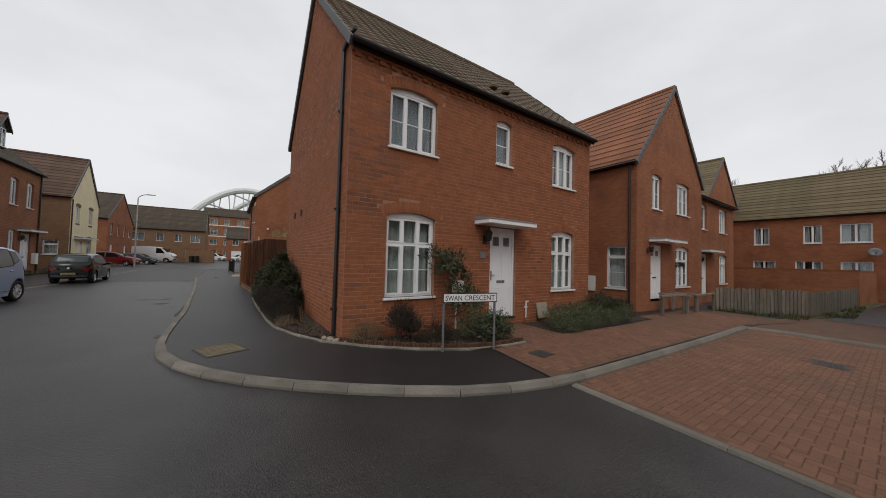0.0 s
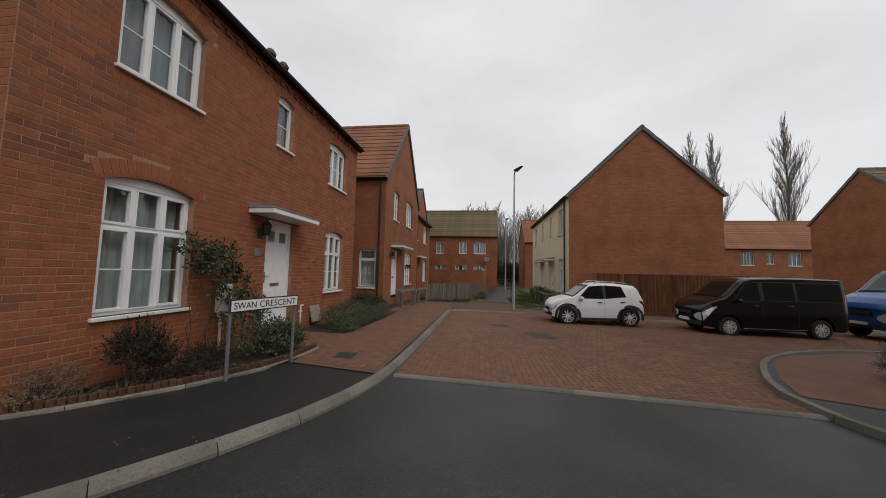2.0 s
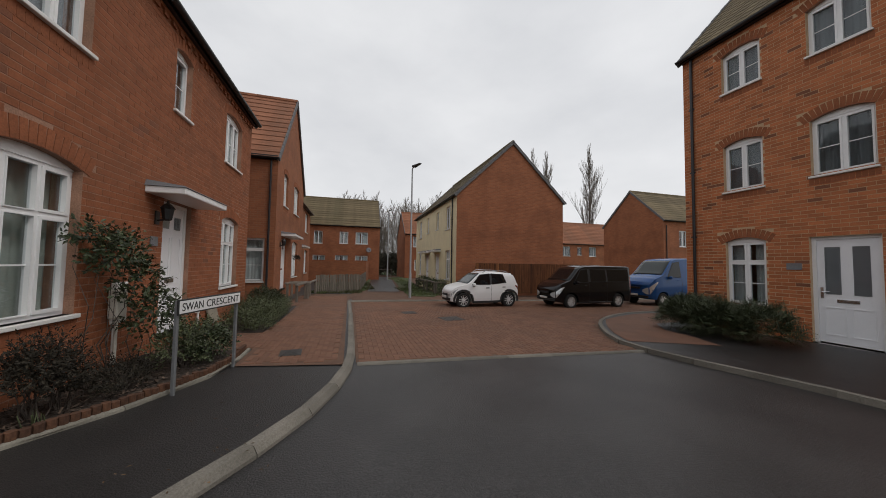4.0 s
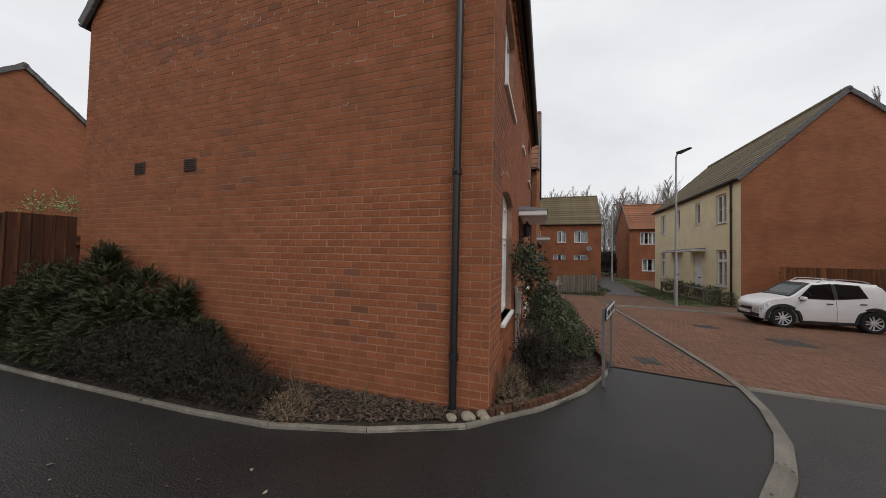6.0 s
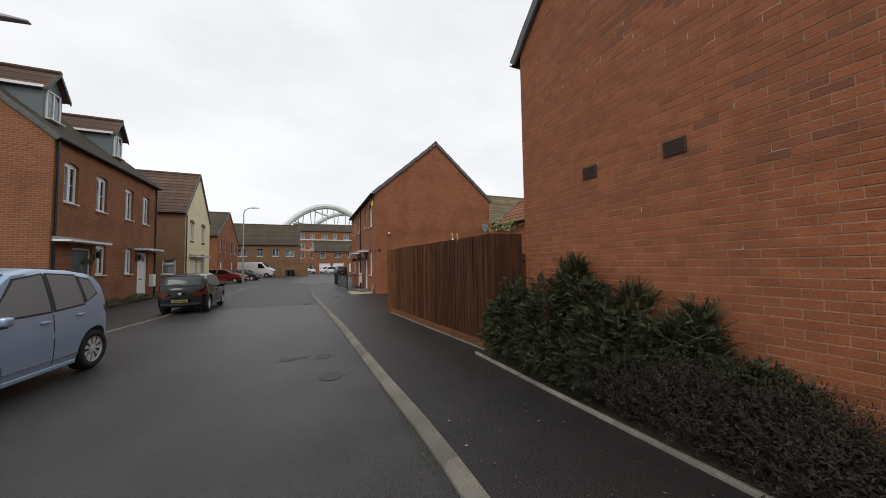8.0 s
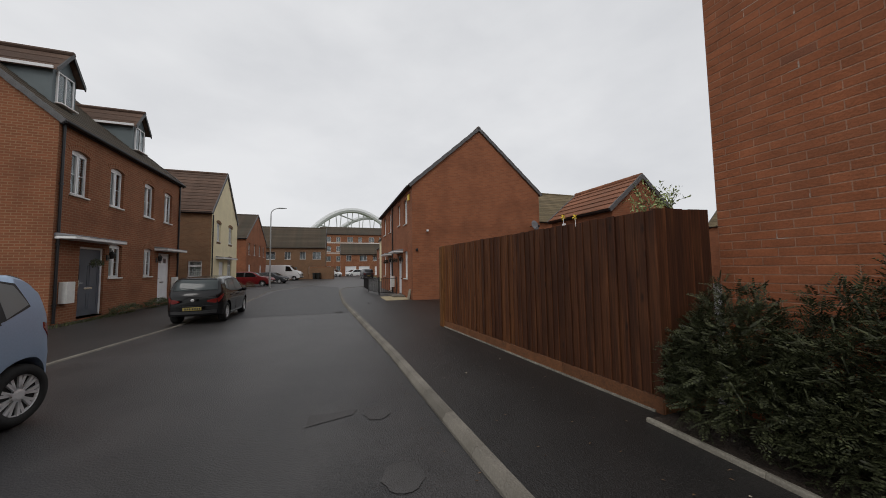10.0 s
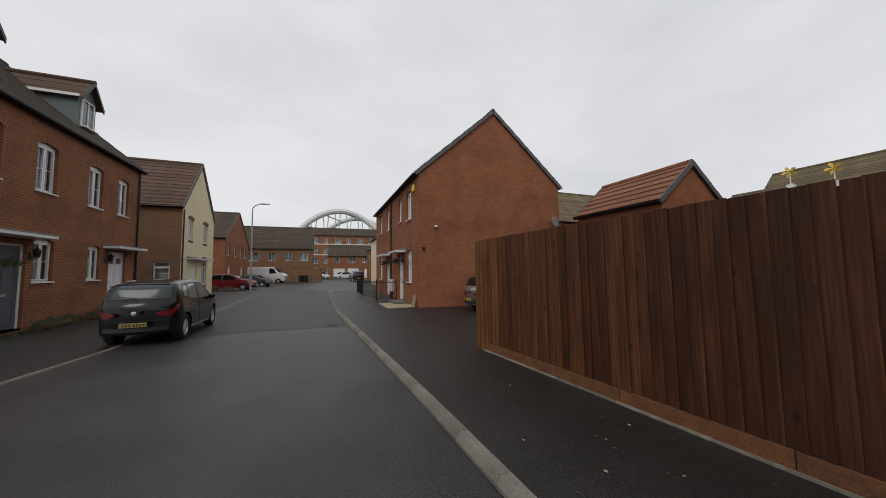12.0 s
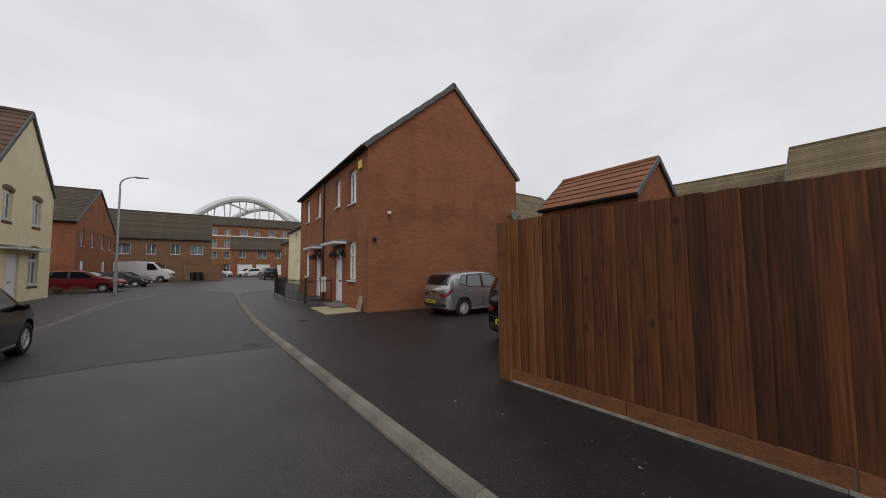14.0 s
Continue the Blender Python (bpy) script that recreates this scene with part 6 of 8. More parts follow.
PAINT_BLUE = paint("steel_blue_car_paint", (0.33, 0.43, 0.58), 0.28, 0.35)
PAINT_BLACK = paint("black_car_paint", (0.005, 0.005, 0.006), 0.2)
PAINT_WHITE = paint("white_car_paint", (0.74, 0.74, 0.74), 0.3)
PAINT_SILVER = paint("silver_car_paint", (0.42, 0.42, 0.43), 0.26, 0.75)
PAINT_RED = paint("deep_red_car_paint", (0.16, 0.012, 0.014), 0.28)
PAINT_VAN_BLUE = paint("blue_van_paint", (0.014, 0.070, 0.23), 0.25)
PAINT_GREY = paint("dark_grey_car_paint", (0.05, 0.053, 0.06), 0.3, 0.3)


def lerp_table(table, x):
    for (x0, *a), (x1, *b) in zip(table, table[1:]):
        if x <= x1:
            f = (x - x0) / (x1 - x0) if x1 > x0 else 0
            f = f * f * (3 - 2 * f) * 0.4 + f * 0.6
            return [p + (q - p) * f for p, q in zip(a, b)]
    return list(table[-1][1:])


def loft(bm, rings, cap=True):
    vs = [[bm.verts.new(p) for p in r] for r in rings]
    n = len(vs[0])
    for a, b in zip(vs, vs[1:]):
        for k in range(n):
            bm.faces.new((a[k], a[(k + 1) % n], b[(k + 1) % n], b[k]))
    if cap:
        bm.faces.new(vs[0][::-1])
        bm.faces.new(vs[-1])


def wheel(parent, x, y, r, side, spokes=5, width=0.2):
    """A tyre with an alloy rim; side is the sign of y on which its face lies."""
    bm = bmesh.new()
    w = width
    lathe(bm, [(r * 0.66, -w / 2), (r * 0.90, -w / 2), (r * 0.985, -w * 0.36), (r, -w * 0.2), (r, w * 0.2), (r * 0.985, w * 0.36), (r * 0.90, w / 2), (r * 0.66, w / 2), (r * 0.64, w * 0.3)], 28)
    ob = part("wheel", bm, TYRE, parent, "black tyre", smooth=True)
    ob.matrix_basis = Matrix.Translation((x, y, r)) @ Matrix.Rotation(radians(90 * -side), 4, "X")
    bm = bmesh.new()
    lathe(bm, [(r * 0.60, w * 0.16), (r * 0.60, w * 0.20), (r * 0.66, w * 0.46), (r * 0.685, w * 0.46), (r * 0.685, w * 0.40), (r * 0.62, w * 0.14)], 28)
    for k in range(spokes):
        a = k * math.tau / spokes
        mm = Matrix.Rotation(a, 4, "Z")
        for s in (-1, 1):
            vs = box(bm, 0.05, s * 0.022 - 0.014, w * 0.28, r * 0.66, s * 0.022 + 0.014, w * 0.40)
            for v in vs:
                if v.co.x > 0.1:
                    v.co.y += s * 0.022
                v.co = mm @ v.co
    lathe_c = bmesh.new()
    lathe(lathe_c, [(r * 0.2, w * 0.25), (r * 0.2, w * 0.40), (r * 0.12, w * 0.44)], 14)
    rim = part("rim", bm, ALLOY, ob, "silver alloy rim")
    part("hub_cap", lathe_c, ALLOY, ob)
    dk = bmesh.new()
    lathe(dk, [(r * 0.62, w * 0.02), (r * 0.62, w * 0.12)], 20)
    part("brake_disc", dk, TRIM, ob)
    return ob


def car(name, m, L, W, H, body, wheels, r, mat, label, glass=CAR_GLASS, screen=CAR_GLASS, plate_rear=PLATE_Y, arch_mat=None, tail="hatch", rails=False, spokes=5, category="car", panes=(), tumble=0.74, belt_trim=False, cladding=False, rounding=0.075, lamp=(0.40, -0.10, -0.015)):
    """A car that faces +x, its middle over its origin. body: rows of x, bottom, belt, top and half width, as parts of L, H and W.
    panes: side windows as four corners (x, z); the screens lie between the belt and the roof."""
    t = thing(name, m, label, category)
    peak = max(q[3] for q in body) * H
    arch = r * 1.17

    def bow(x, y, z):
        """Rounds the nose and the tail in plan."""
        k = max(0.0, (abs(x) / L - 0.34) / 0.16)
        return (x - math.copysign(rounding * L * k * k * min(abs(y) / (W / 2), 1.0) ** 2.4, x), y, z)

    def row(x):
        b, s, tp, hw = lerp_table(body, x)
        tp *= H
        return b * H, min(s * H, tp - 0.025), tp, hw * W / 2

    def flank(x, z):
        """Half width of the body at height z above the belt."""
        b, s, tp, hw = row(x)
        f = (z - s) / max(peak - s, 0.1)
        return hw * 0.968 + (tumble * W / 2 * hw / (W / 2) - hw * 0.968) * max(f, 0) ** 1.25

    def below(x, z):
        b, s, tp, hw = row(x)
        if z > s:
            return flank(x, z)
        f = (z - b) / (s - b)
        crease = 0.010 * max(0.0, 1 - abs(f - 0.60) / 0.10)
        return hw * (1 + crease - 0.032 * max(0, (f - 0.55) / 0.45) ** 2 - 0.05 * max(0, (0.4 - f) / 0.4) ** 2)

    xs = [q[0] * L for q in body] + list(np.linspace(-0.5, 0.5, 45) * L)
    for x in wheels:
        xs += [x * L + arch * math.cos(math.pi * k / 12) for k in range(13)] + [x * L - arch - 0.004, x * L + arch + 0.004]
    xs = sorted(set(round(float(v), 4) for v in xs))
    rings = []
    for X in xs:
        x = X / L
        b, s, tp, hw = row(x)
        za = b
        for w in wheels:
            d = abs(X - w * L)
            if d <= arch + 1e-4:
                za = max(za, r + math.sqrt(max(arch * arch - d * d, 0)))
        top_e = tp - 0.045 * min(1, (tp - s) / 0.2)
        ye = flank(x, top_e)
        half = [(0.0, b), (hw * 0.58, b), (hw * 0.60, za), (hw * 0.945, za)]
        for f in (0.12, 0.30, 0.50, 0.60, 0.72, 0.88, 1.0):
            z = max(b + (s - b) * f, za + 0.004 + 0.02 * f)
            half.append((below(x, min(z, s)), z))
        for f in (0.35, 0.7, 1.0):
            z = s + (top_e - s) * f
            half.append((flank(x, z), max(z, half[-1][1] + 0.001)))
        half += [(ye * 0.93, top_e + (tp - top_e) * 0.62), (ye * 0.55, tp - 0.004), (0.0, tp + 0.006)]
        rings.append([bow(X, y, z) for y, z in half] + [bow(X, -y, z) for y, z in half[-2:0:-1]])
    bm = bmesh.new()
    loft(bm, rings)
    shell = part("body", bm, mat, t, "painted body shell", smooth=True)
    shell.data.set_sharp_from_angle(angle=radians(38))

    def side_pane(nm, corners, mt, off, sd, grow=0.0, lab=""):
        """A pane that follows the flank; corners run round the pane as (x, z)."""
        cx, cz = sum(c[0] for c in corners) / 4 * L, sum(c[1] for c in corners) / 4 * H
        pts = []
        for x, z in corners:
            dx, dz = x * L - cx, z * H - cz
            pts.append((x * L + math.copysign(grow, dx), z * H + math.copysign(grow, dz)))
        a, b_, c, d = pts
        gm = bmesh.new()
        nu, nv = 8, 5
        g = []
        for i in range(nu + 1):
            u = i / nu
            line = []
            for j in range(nv + 1):
                v = j / nv
                X = (a[0] * (1 - u) + d[0] * u) * (1 - v) + (b_[0] * (1 - u) + c[0] * u) * v
                Z = (a[1] * (1 - u) + d[1] * u) * (1 - v) + (b_[1] * (1 - u) + c[1] * u) * v
                line.append(gm.verts.new(bow(X, sd * (below(X / L, Z) + off), Z)))
            g.append(line)
        for i in range(nu):
            for j in range(nv):
                q = (g[i][j], g[i][j + 1], g[i + 1][j + 1], g[i + 1][j])
                gm.faces.new(q if sd < 0 else q[::-1])
        bmesh.ops.recalc_face_normals(gm, faces=gm.faces)
        e = bmesh.ops.extrude_face_region(gm, geom=list(gm.faces))
        for q in e["geom"]:
            if isinstance(q, bmesh.types.BMVert):
                q.co.y -= sd * 0.03
        bmesh.ops.recalc_face_normals(gm, faces=gm.faces)
        return part(nm, gm, mt, t, lab)

    for sd in (1, -1):
        for p in panes:
            side_pane("window_rubber", p, TRIM, 0.004, sd, 0.022)
            side_pane("side_window", p, glass, 0.008, sd, 0.0, "side window, dark or painted pale")
        for p, q in zip(panes, panes[1:]):
            side_pane("door_pillar", (p[3], p[2], q[1], q[0])[::-1], TRIM, 0.006, sd, 0.006, "black door pillar")

    def screen_pane(nm, x0, x1, mt, wide, lab):
        gm = bmesh.new()
        g = []
        sgn = 1 if x0 > 0 else -1
        for i in range(9):
            x = x0 + (x1 - x0) * i / 8
            tp = row(x)[2]
            e = flank(x, tp - 0.045) * wide
            slope = (row(x + 0.004)[2] - row(x - 0.004)[2]) / (0.008 * L)
            nx, nz = -slope / math.hypot(slope, 1), 1 / math.hypot(slope, 1)
            line = []
            for j in range(-4, 5):
                y = e * j / 4
                drop = 0.004 + (0.007 if abs(j) == 4 else 0.0)
                line.append(gm.verts.new(bow(x * L + nx * 0.014, y, tp + nz * 0.014 - drop)))
            g.append(line)
        for i in range(8):
            for j in range(8):
                q = (g[i][j], g[i + 1][j], g[i + 1][j + 1], g[i][j + 1])
                gm.faces.new(q)
        e = bmesh.ops.extrude_face_region(gm, geom=list(gm.faces))
        for q in e["geom"]:
            if isinstance(q, bmesh.types.BMVert):
                q.co.z -= 0.03
                q.co.x -= sgn * 0.02
        bmesh.ops.recalc_face_normals(gm, faces=gm.faces)
        return part(nm, gm, mt, t, lab, smooth=True)

    tops = sorted(body)
    roof_i = [q for q in tops if q[3] >= 0.94]
    front_top, rear_top = roof_i[-1][0], roof_i[0][0]
    front_foot = min(q[0] for q in tops if q[0] > front_top)
    screen_pane("windscreen", front_foot - 0.006, front_top + 0.012, screen, 0.90, "grey reflecting windscreen")
    if tail == "hatch":
        foot = max(q[0] for q in tops if q[0] < rear_top and q[3] < 0.80)
        screen_pane("rear_screen", foot + 0.006, rear_top - 0.02, screen, 0.88, "grey reflecting rear screen")
        sm = bmesh.new()
        zr = row(rear_top)[2]
        box(sm, (rear_top - 0.03) * L, -flank(rear_top, zr) * 0.86, zr - 0.05, (rear_top + 0.02) * L, flank(rear_top, zr) * 0.86, zr - 0.012)
        bevelled(sm, 0.012)
        part("roof_spoiler", sm, mat, t)
        wm = bmesh.new()
        xw = foot + 0.012
        pipe(wm, [(xw * L - 0.04, 0.0, row(xw)[2] + 0.01), (xw * L - 0.025, 0.30, row(xw)[2] + 0.045)], 0.009, 6)
        part("rear_wiper", wm, TRIM, t)
    # wheels, lips of the arches
    for x in wheels:
        hw = row(x)[3]
        for sd in (1, -1):
            if arch_mat:
                am = bmesh.new()
                nn = 20
                ringsa = []
                for k in range(nn + 1):
                    a = math.pi * (1.10 * k / nn - 0.05)
                    ca, sa = math.cos(a), math.sin(a)
                    ringsa.append([(x * L + ca * q, sd * yq, r + sa * q) for q, yq in ((arch * 0.99, hw - 0.05), (arch * 0.99, hw + 0.012), (arch * 1.17, hw + 0.008), (arch * 1.20, hw - 0.03))])
                loft(am, ringsa)
                bmesh.ops.recalc_face_normals(am, faces=am.faces)
                part("wheel_arch", am, arch_mat, t, "black plastic wheel arch")
            wheel(t, x * L, sd * (hw - 0.115), r, sd, spokes)
    for sd in (1, -1):
        xa, xb = wheels[1] * L + arch + 0.01, wheels[0] * L - arch - 0.01
        hw = row(0.0)[3]
        zb0 = row(0.0)[0]
        box_part("sill", (xa, sd * hw * 0.94 - 0.02, zb0 - 0.02, xb, sd * hw * 0.94 + 0.02, zb0 + (0.11 if cladding else 0.045)), TRIM if cladding else mat, t, "", 0.012)
        for p in panes[:2]:
            hx = max(min(p[2][0], p[3][0]), -0.5) + 0.035
            zb = row(hx)[1] - 0.085
            hm = bmesh.new()
            yy = below(hx, zb)
            box(hm, hx * L - 0.07, sd * yy - 0.02, zb - 0.016, hx * L + 0.07, sd * yy + 0.022, zb + 0.016)
            bevelled(hm, 0.008)
            part("door_handle", hm, mat if not cladding else TRIM, t)
            for xx in [round(min(p[2][0], p[3][0]) - 0.013, 3)]:
                if abs(xx * L - wheels[1] * L) < arch * 0.9 or abs(xx * L - wheels[0] * L) < arch * 0.9:
                    continue
                sm = bmesh.new()
                pts = []
                for k in range(7):
                    z = row(xx)[0] + 0.07 + (row(xx)[1] - row(xx)[0] - 0.07) * k / 6
                    y = below(xx, z)
                    pts.append([(xx * L - 0.004, sd * (y - 0.02), z), (xx * L + 0.004, sd * (y - 0.02), z), (xx * L + 0.004, sd * (y + 0.004), z), (xx * L - 0.004, sd * (y + 0.004), z)])
                loft(sm, pts)
                bmesh.ops.recalc_face_normals(sm, faces=sm.faces)
                part("door_seam", sm, TRIM, t)
        mx = (panes[0][0][0] - 0.02 if panes else front_foot - 0.055) * L
        yy = below(mx / L, row(mx / L)[1])
        zb = row(mx / L)[1]
        mm = bmesh.new()
        vs = box(mm, mx - 0.05, sd * (yy + 0.07) - 0.075, zb + 0.015, mx + 0.055, sd * (yy + 0.07) + 0.075, zb + 0.125)
        bevelled(mm, 0.03, 2)
        mr = part("wing_mirror", mm, mat, t, smooth=True)
        box_part("mirror_foot", (mx - 0.03, min(sd * (yy - 0.03), sd * (yy + 0.10)), zb - 0.005, mx + 0.05, max(sd * (yy - 0.03), sd * (yy + 0.10)), zb + 0.03), TRIM, mr, "black mirror foot", 0.008)
        # lamps wrap round the corners
        for nm, mt, x_in, x_out, z_lo, z_hi, lab in (("headlight", CLEAR_LENS, lamp[0], 0.497, lamp[1], lamp[2], "clear headlight"), ("tail_light", RED_LENS, -0.43 if tail == "hatch" else -0.475, -0.499, -0.085 if tail == "hatch" else -0.26, 0.005 if tail == "hatch" else 0.16, "red tail light")):
            hm = bmesh.new()
            g = []
            for i in range(7):
                x = x_in + (x_out - x_in) * i / 6
                b, s, tp, hw = row(x)
                f = i / 6
                lo, hi = s + z_lo * H * (0.25 + 0.75 * f if nm == "headlight" else 0.4 + 0.6 * f), s + z_hi * H
                g.append([bow(x * L, sd * (below(x, z) + 0.008), z) for z in (lo, (lo + hi) / 2, hi)])
            xe = x_out * L + math.copysign(0.014, x_out)
            yin = row(x_out)[3] * (0.60 if tail == "hatch" or nm == "headlight" else 0.86)
            last = g[-1]
            zc = (last[0][2] + last[2][2]) / 2
            y_edge = abs(last[1][1])
            for f in (0.25, 0.5, 0.75, 1.0):
                yy = y_edge * 0.97 + (yin - y_edge * 0.97) * f
                g.append([bow(xe, sd * yy, zc + (q[2] - zc) * (1 - 0.75 * f * f)) for q in last])
            for i in range(len(g) - 1):
                for j in range(2):
                    hm.faces.new([hm.verts.new(q) for q in (g[i][j], g[i][j + 1], g[i + 1][j + 1], g[i + 1][j])])
            bmesh.ops.remove_doubles(hm, verts=hm.verts, dist=1e-4)
            bmesh.ops.recalc_face_normals(hm, faces=hm.faces)
            e = bmesh.ops.extrude_face_region(hm, geom=list(hm.faces))
            for q in e["geom"]:
                if isinstance(q, bmesh.types.BMVert):
                    q.co.y -= sd * 0.02
                    q.co.x -= math.copysign(0.02, x_out)
            bmesh.ops.recalc_face_normals(hm, faces=hm.faces)
            part(nm, hm, mt, t, lab)
    def band(nm, x, z0, z1, half, mt, out, lab=""):
        """A strip across the nose or the tail that follows its rounding."""
        bm = bmesh.new()
        sg = math.copysign(1, x)
        cols = []
        for k in range(-7, 8):
            y = half * k / 7
            o, p = bow(x * L, y, 0)[0] + sg * out, bow(x * L, y, 0)[0] - sg * 0.05
            cols.append([bm.verts.new(v) for v in ((p, y, z0), (o, y, z0 + 0.006), (o, y, z1 - 0.006), (p, y, z1))])
        for p, q in zip(cols, cols[1:]):
            for k in range(4):
                bm.faces.new((p[k], q[k], q[(k + 1) % 4], p[(k + 1) % 4]))
        bm.faces.new(cols[0])
        bm.faces.new(cols[-1][::-1])
        bmesh.ops.recalc_face_normals(bm, faces=bm.faces)
        return part(nm, bm, mt, t, lab)

    zb, sb, tb, hb = row(-0.5)
    band("rear_bumper", -0.5, zb - 0.02, zb + 0.07, hb * 0.97, TRIM, 0.008, "black lower bumper")
    band("bumper_seam", -0.5, zb + 0.20, zb + 0.206, hb * 0.96, TRIM, 0.003)
    rp = box_part("rear_plate", (-0.508 * L, -0.22, zb + 0.085, -0.499 * L, 0.22, zb + 0.175), plate_rear, t, "yellow number plate", 0.003)
    for k in range(7):
        u = -0.175 + k * 0.052 + (0.02 if k > 3 else 0)
        box_part("plate_mark", (-0.509 * L, u - 0.015, zb + 0.103, -0.5075 * L, u + 0.013, zb + 0.157), TRIM, rp)
    bd = bmesh.new()
    lathe(bd, [(0.045, 0.0), (0.045, 0.012), (0.03, 0.016), (0.0, 0.017)], 16, Matrix.Translation((-0.5 * L - 0.004, 0, sb - 0.02)) @ Matrix.Rotation(radians(-90), 4, "Y"))
    part("badge", bd, CHROME, t, "round chrome badge")
    zf, sf, tf, hf = row(0.5)
    band("front_bumper", 0.5, zf - 0.02, zf + 0.09, hf * 0.95, TRIM, 0.01, "black lower bumper")
    band("grille", 0.5, sf - 0.11, sf - 0.02, hf * 0.42, TRIM, 0.004, "dark radiator grille")
    box_part("front_plate", (0.498 * L, -0.22, zf + 0.07, 0.511 * L, 0.22, zf + 0.15), PLATE_W, t, "white number plate", 0.003)
    if rails:
        for sd in (1, -1):
            rm = bmesh.new()
            pts = []
            for k in range(9):
                x = front_top - 0.04 + (rear_top - front_top + 0.06) * k / 8
                z = row(x)[2]
                pts.append((x * L, sd * flank(x, z) * 0.93, z + (0.05 if 0 < k < 8 else -0.015)))
            pipe(rm, pts, 0.014)
            part("roof_rail", rm, PAINT_SILVER, t, "silver roof rail")
    if belt_trim:
        for sd in (1, -1):
            hw = row(0.0)[3]
            box_part("rubbing_strip", (wheels[1] * L + arch, sd * hw * 0.975 - 0.006, row(0)[0] + 0.12, wheels[0] * L - arch, sd * hw * 0.975 + 0.014, row(0)[0] + 0.137), CHROME, t)
    return t


HATCH = [(-0.5, 0.24, 0.52, 0.575, 0.80), (-0.49, 0.19, 0.565, 0.635, 0.88), (-0.468, 0.175, 0.60, 0.69, 0.935), (-0.405, 0.165, 0.63, 0.90, 0.97), (-0.36, 0.16, 0.635, 0.955, 0.985), (-0.2, 0.155, 0.625, 0.99, 1.0), (-0.03, 0.15, 0.61, 1.0, 1.0), (0.08, 0.15, 0.60, 0.955, 1.0), (0.27, 0.15, 0.58, 0.66, 1.0), (0.36, 0.155, 0.56, 0.615, 0.985), (0.44, 0.165, 0.515, 0.565, 0.94), (0.485, 0.18, 0.45, 0.49, 0.86), (0.5, 0.21, 0.40, 0.425, 0.77)]
HATCH_PANES = [((0.205, 0.645), (0.085, 0.895), (-0.045, 0.93), (-0.045, 0.645)), ((-0.075, 0.65), (-0.075, 0.93), (-0.215, 0.915), (-0.245, 0.675)), ((-0.265, 0.69), (-0.235, 0.91), (-0.285, 0.895), (-0.325, 0.74))]
CROSS_PANES = [((0.205, 0.645), (0.085, 0.895), (-0.045, 0.93), (-0.045, 0.645)), ((-0.075, 0.65), (-0.075, 0.93), (-0.235, 0.91), (-0.275, 0.70))]
MPV = [(-0.5, 0.22, 0.52, 0.60, 0.84), (-0.49, 0.17, 0.575, 0.66, 0.91), (-0.47, 0.15, 0.60, 0.70, 0.95), (-0.425, 0.14, 0.62, 0.85, 0.97), (-0.375, 0.14, 0.625, 0.925, 0.985), (-0.33, 0.135, 0.62, 0.95, 0.99), (-0.2, 0.13, 0.61, 0.985, 1.0), (-0.03, 0.13, 0.595, 1.0, 1.0), (0.10, 0.13, 0.58, 0.965, 1.0), (0.345, 0.13, 0.545, 0.635, 0.99), (0.41, 0.14, 0.52, 0.575, 0.96), (0.46, 0.15, 0.47, 0.52, 0.91), (0.49, 0.17, 0.42, 0.46, 0.84), (0.5, 0.20, 0.38, 0.41, 0.77)]
MPV_PANES = [((0.24, 0.62), (0.10, 0.90), (-0.04, 0.94), (-0.04, 0.625)), ((-0.07, 0.63), (-0.07, 0.94), (-0.235, 0.92), (-0.25, 0.655)), ((-0.275, 0.675), (-0.26, 0.905), (-0.325, 0.875), (-0.36, 0.75))]
VAN = [(-0.5, 0.20, 0.57, 0.945, 0.93), (-0.492, 0.16, 0.58, 0.975, 0.965), (-0.46, 0.14, 0.585, 0.99, 0.99), (-0.1, 0.13, 0.58, 1.0, 1.0), (0.12, 0.13, 0.57, 0.985, 1.0), (0.18, 0.13, 0.565, 0.95, 1.0), (0.335, 0.13, 0.55, 0.64, 0.99), (0.42, 0.14, 0.51, 0.575, 0.96), (0.475, 0.155, 0.45, 0.50, 0.90), (0.5, 0.18, 0.40, 0.43, 0.82)]
VAN_PANES = [((0.27, 0.605), (0.185, 0.88), (0.10, 0.91), (0.10, 0.60)), ((0.07, 0.62), (0.07, 0.91), (-0.13, 0.91), (-0.13, 0.62)), ((-0.15, 0.62), (-0.15, 0.91), (-0.45, 0.905), (-0.45, 0.62))]

road_z = lambda x, y, o=ROAD: land(x, y) + o
car("hatchback_mpv", pose(-7.46, 8.17, road_z(-7, 8), 0, 0, -95), 2.78, 1.40, 1.60, MPV, (0.315, -0.335), 0.305, PAINT_BLUE, "steel-blue compact family car parked at the kerb", screen=CAR_GLASS_LIGHT, spokes=9, belt_trim=True, glass=CAR_GLASS_PALED, panes=MPV_PANES)
car("hatchback_car", pose(-7.60, 17.1, road_z(-7, 16), 0, 0, 91.5), 3.50, 1.40, 1.38, HATCH, (0.31, -0.30), 0.285, PAINT_BLACK, "black five-door hatchback parked half on the footway", screen=CAR_GLASS_LIGHT, glass=CAR_GLASS_PALED, panes=HATCH_PANES, plate_rear=PLATE_DULL)
car("crossover_car", pose(9.30, -7.92, road_z(9.3, -7.9), 0, 0, 92), 3.05, 1.35, 1.40, HATCH, (0.318, -0.318), 0.30, PAINT_WHITE, "white crossover hatchback with black wheel arches", screen=CAR_GLASS_LIGHT, rails=True, arch_mat=TRIM, cladding=True, panes=CROSS_PANES, rounding=0.05)
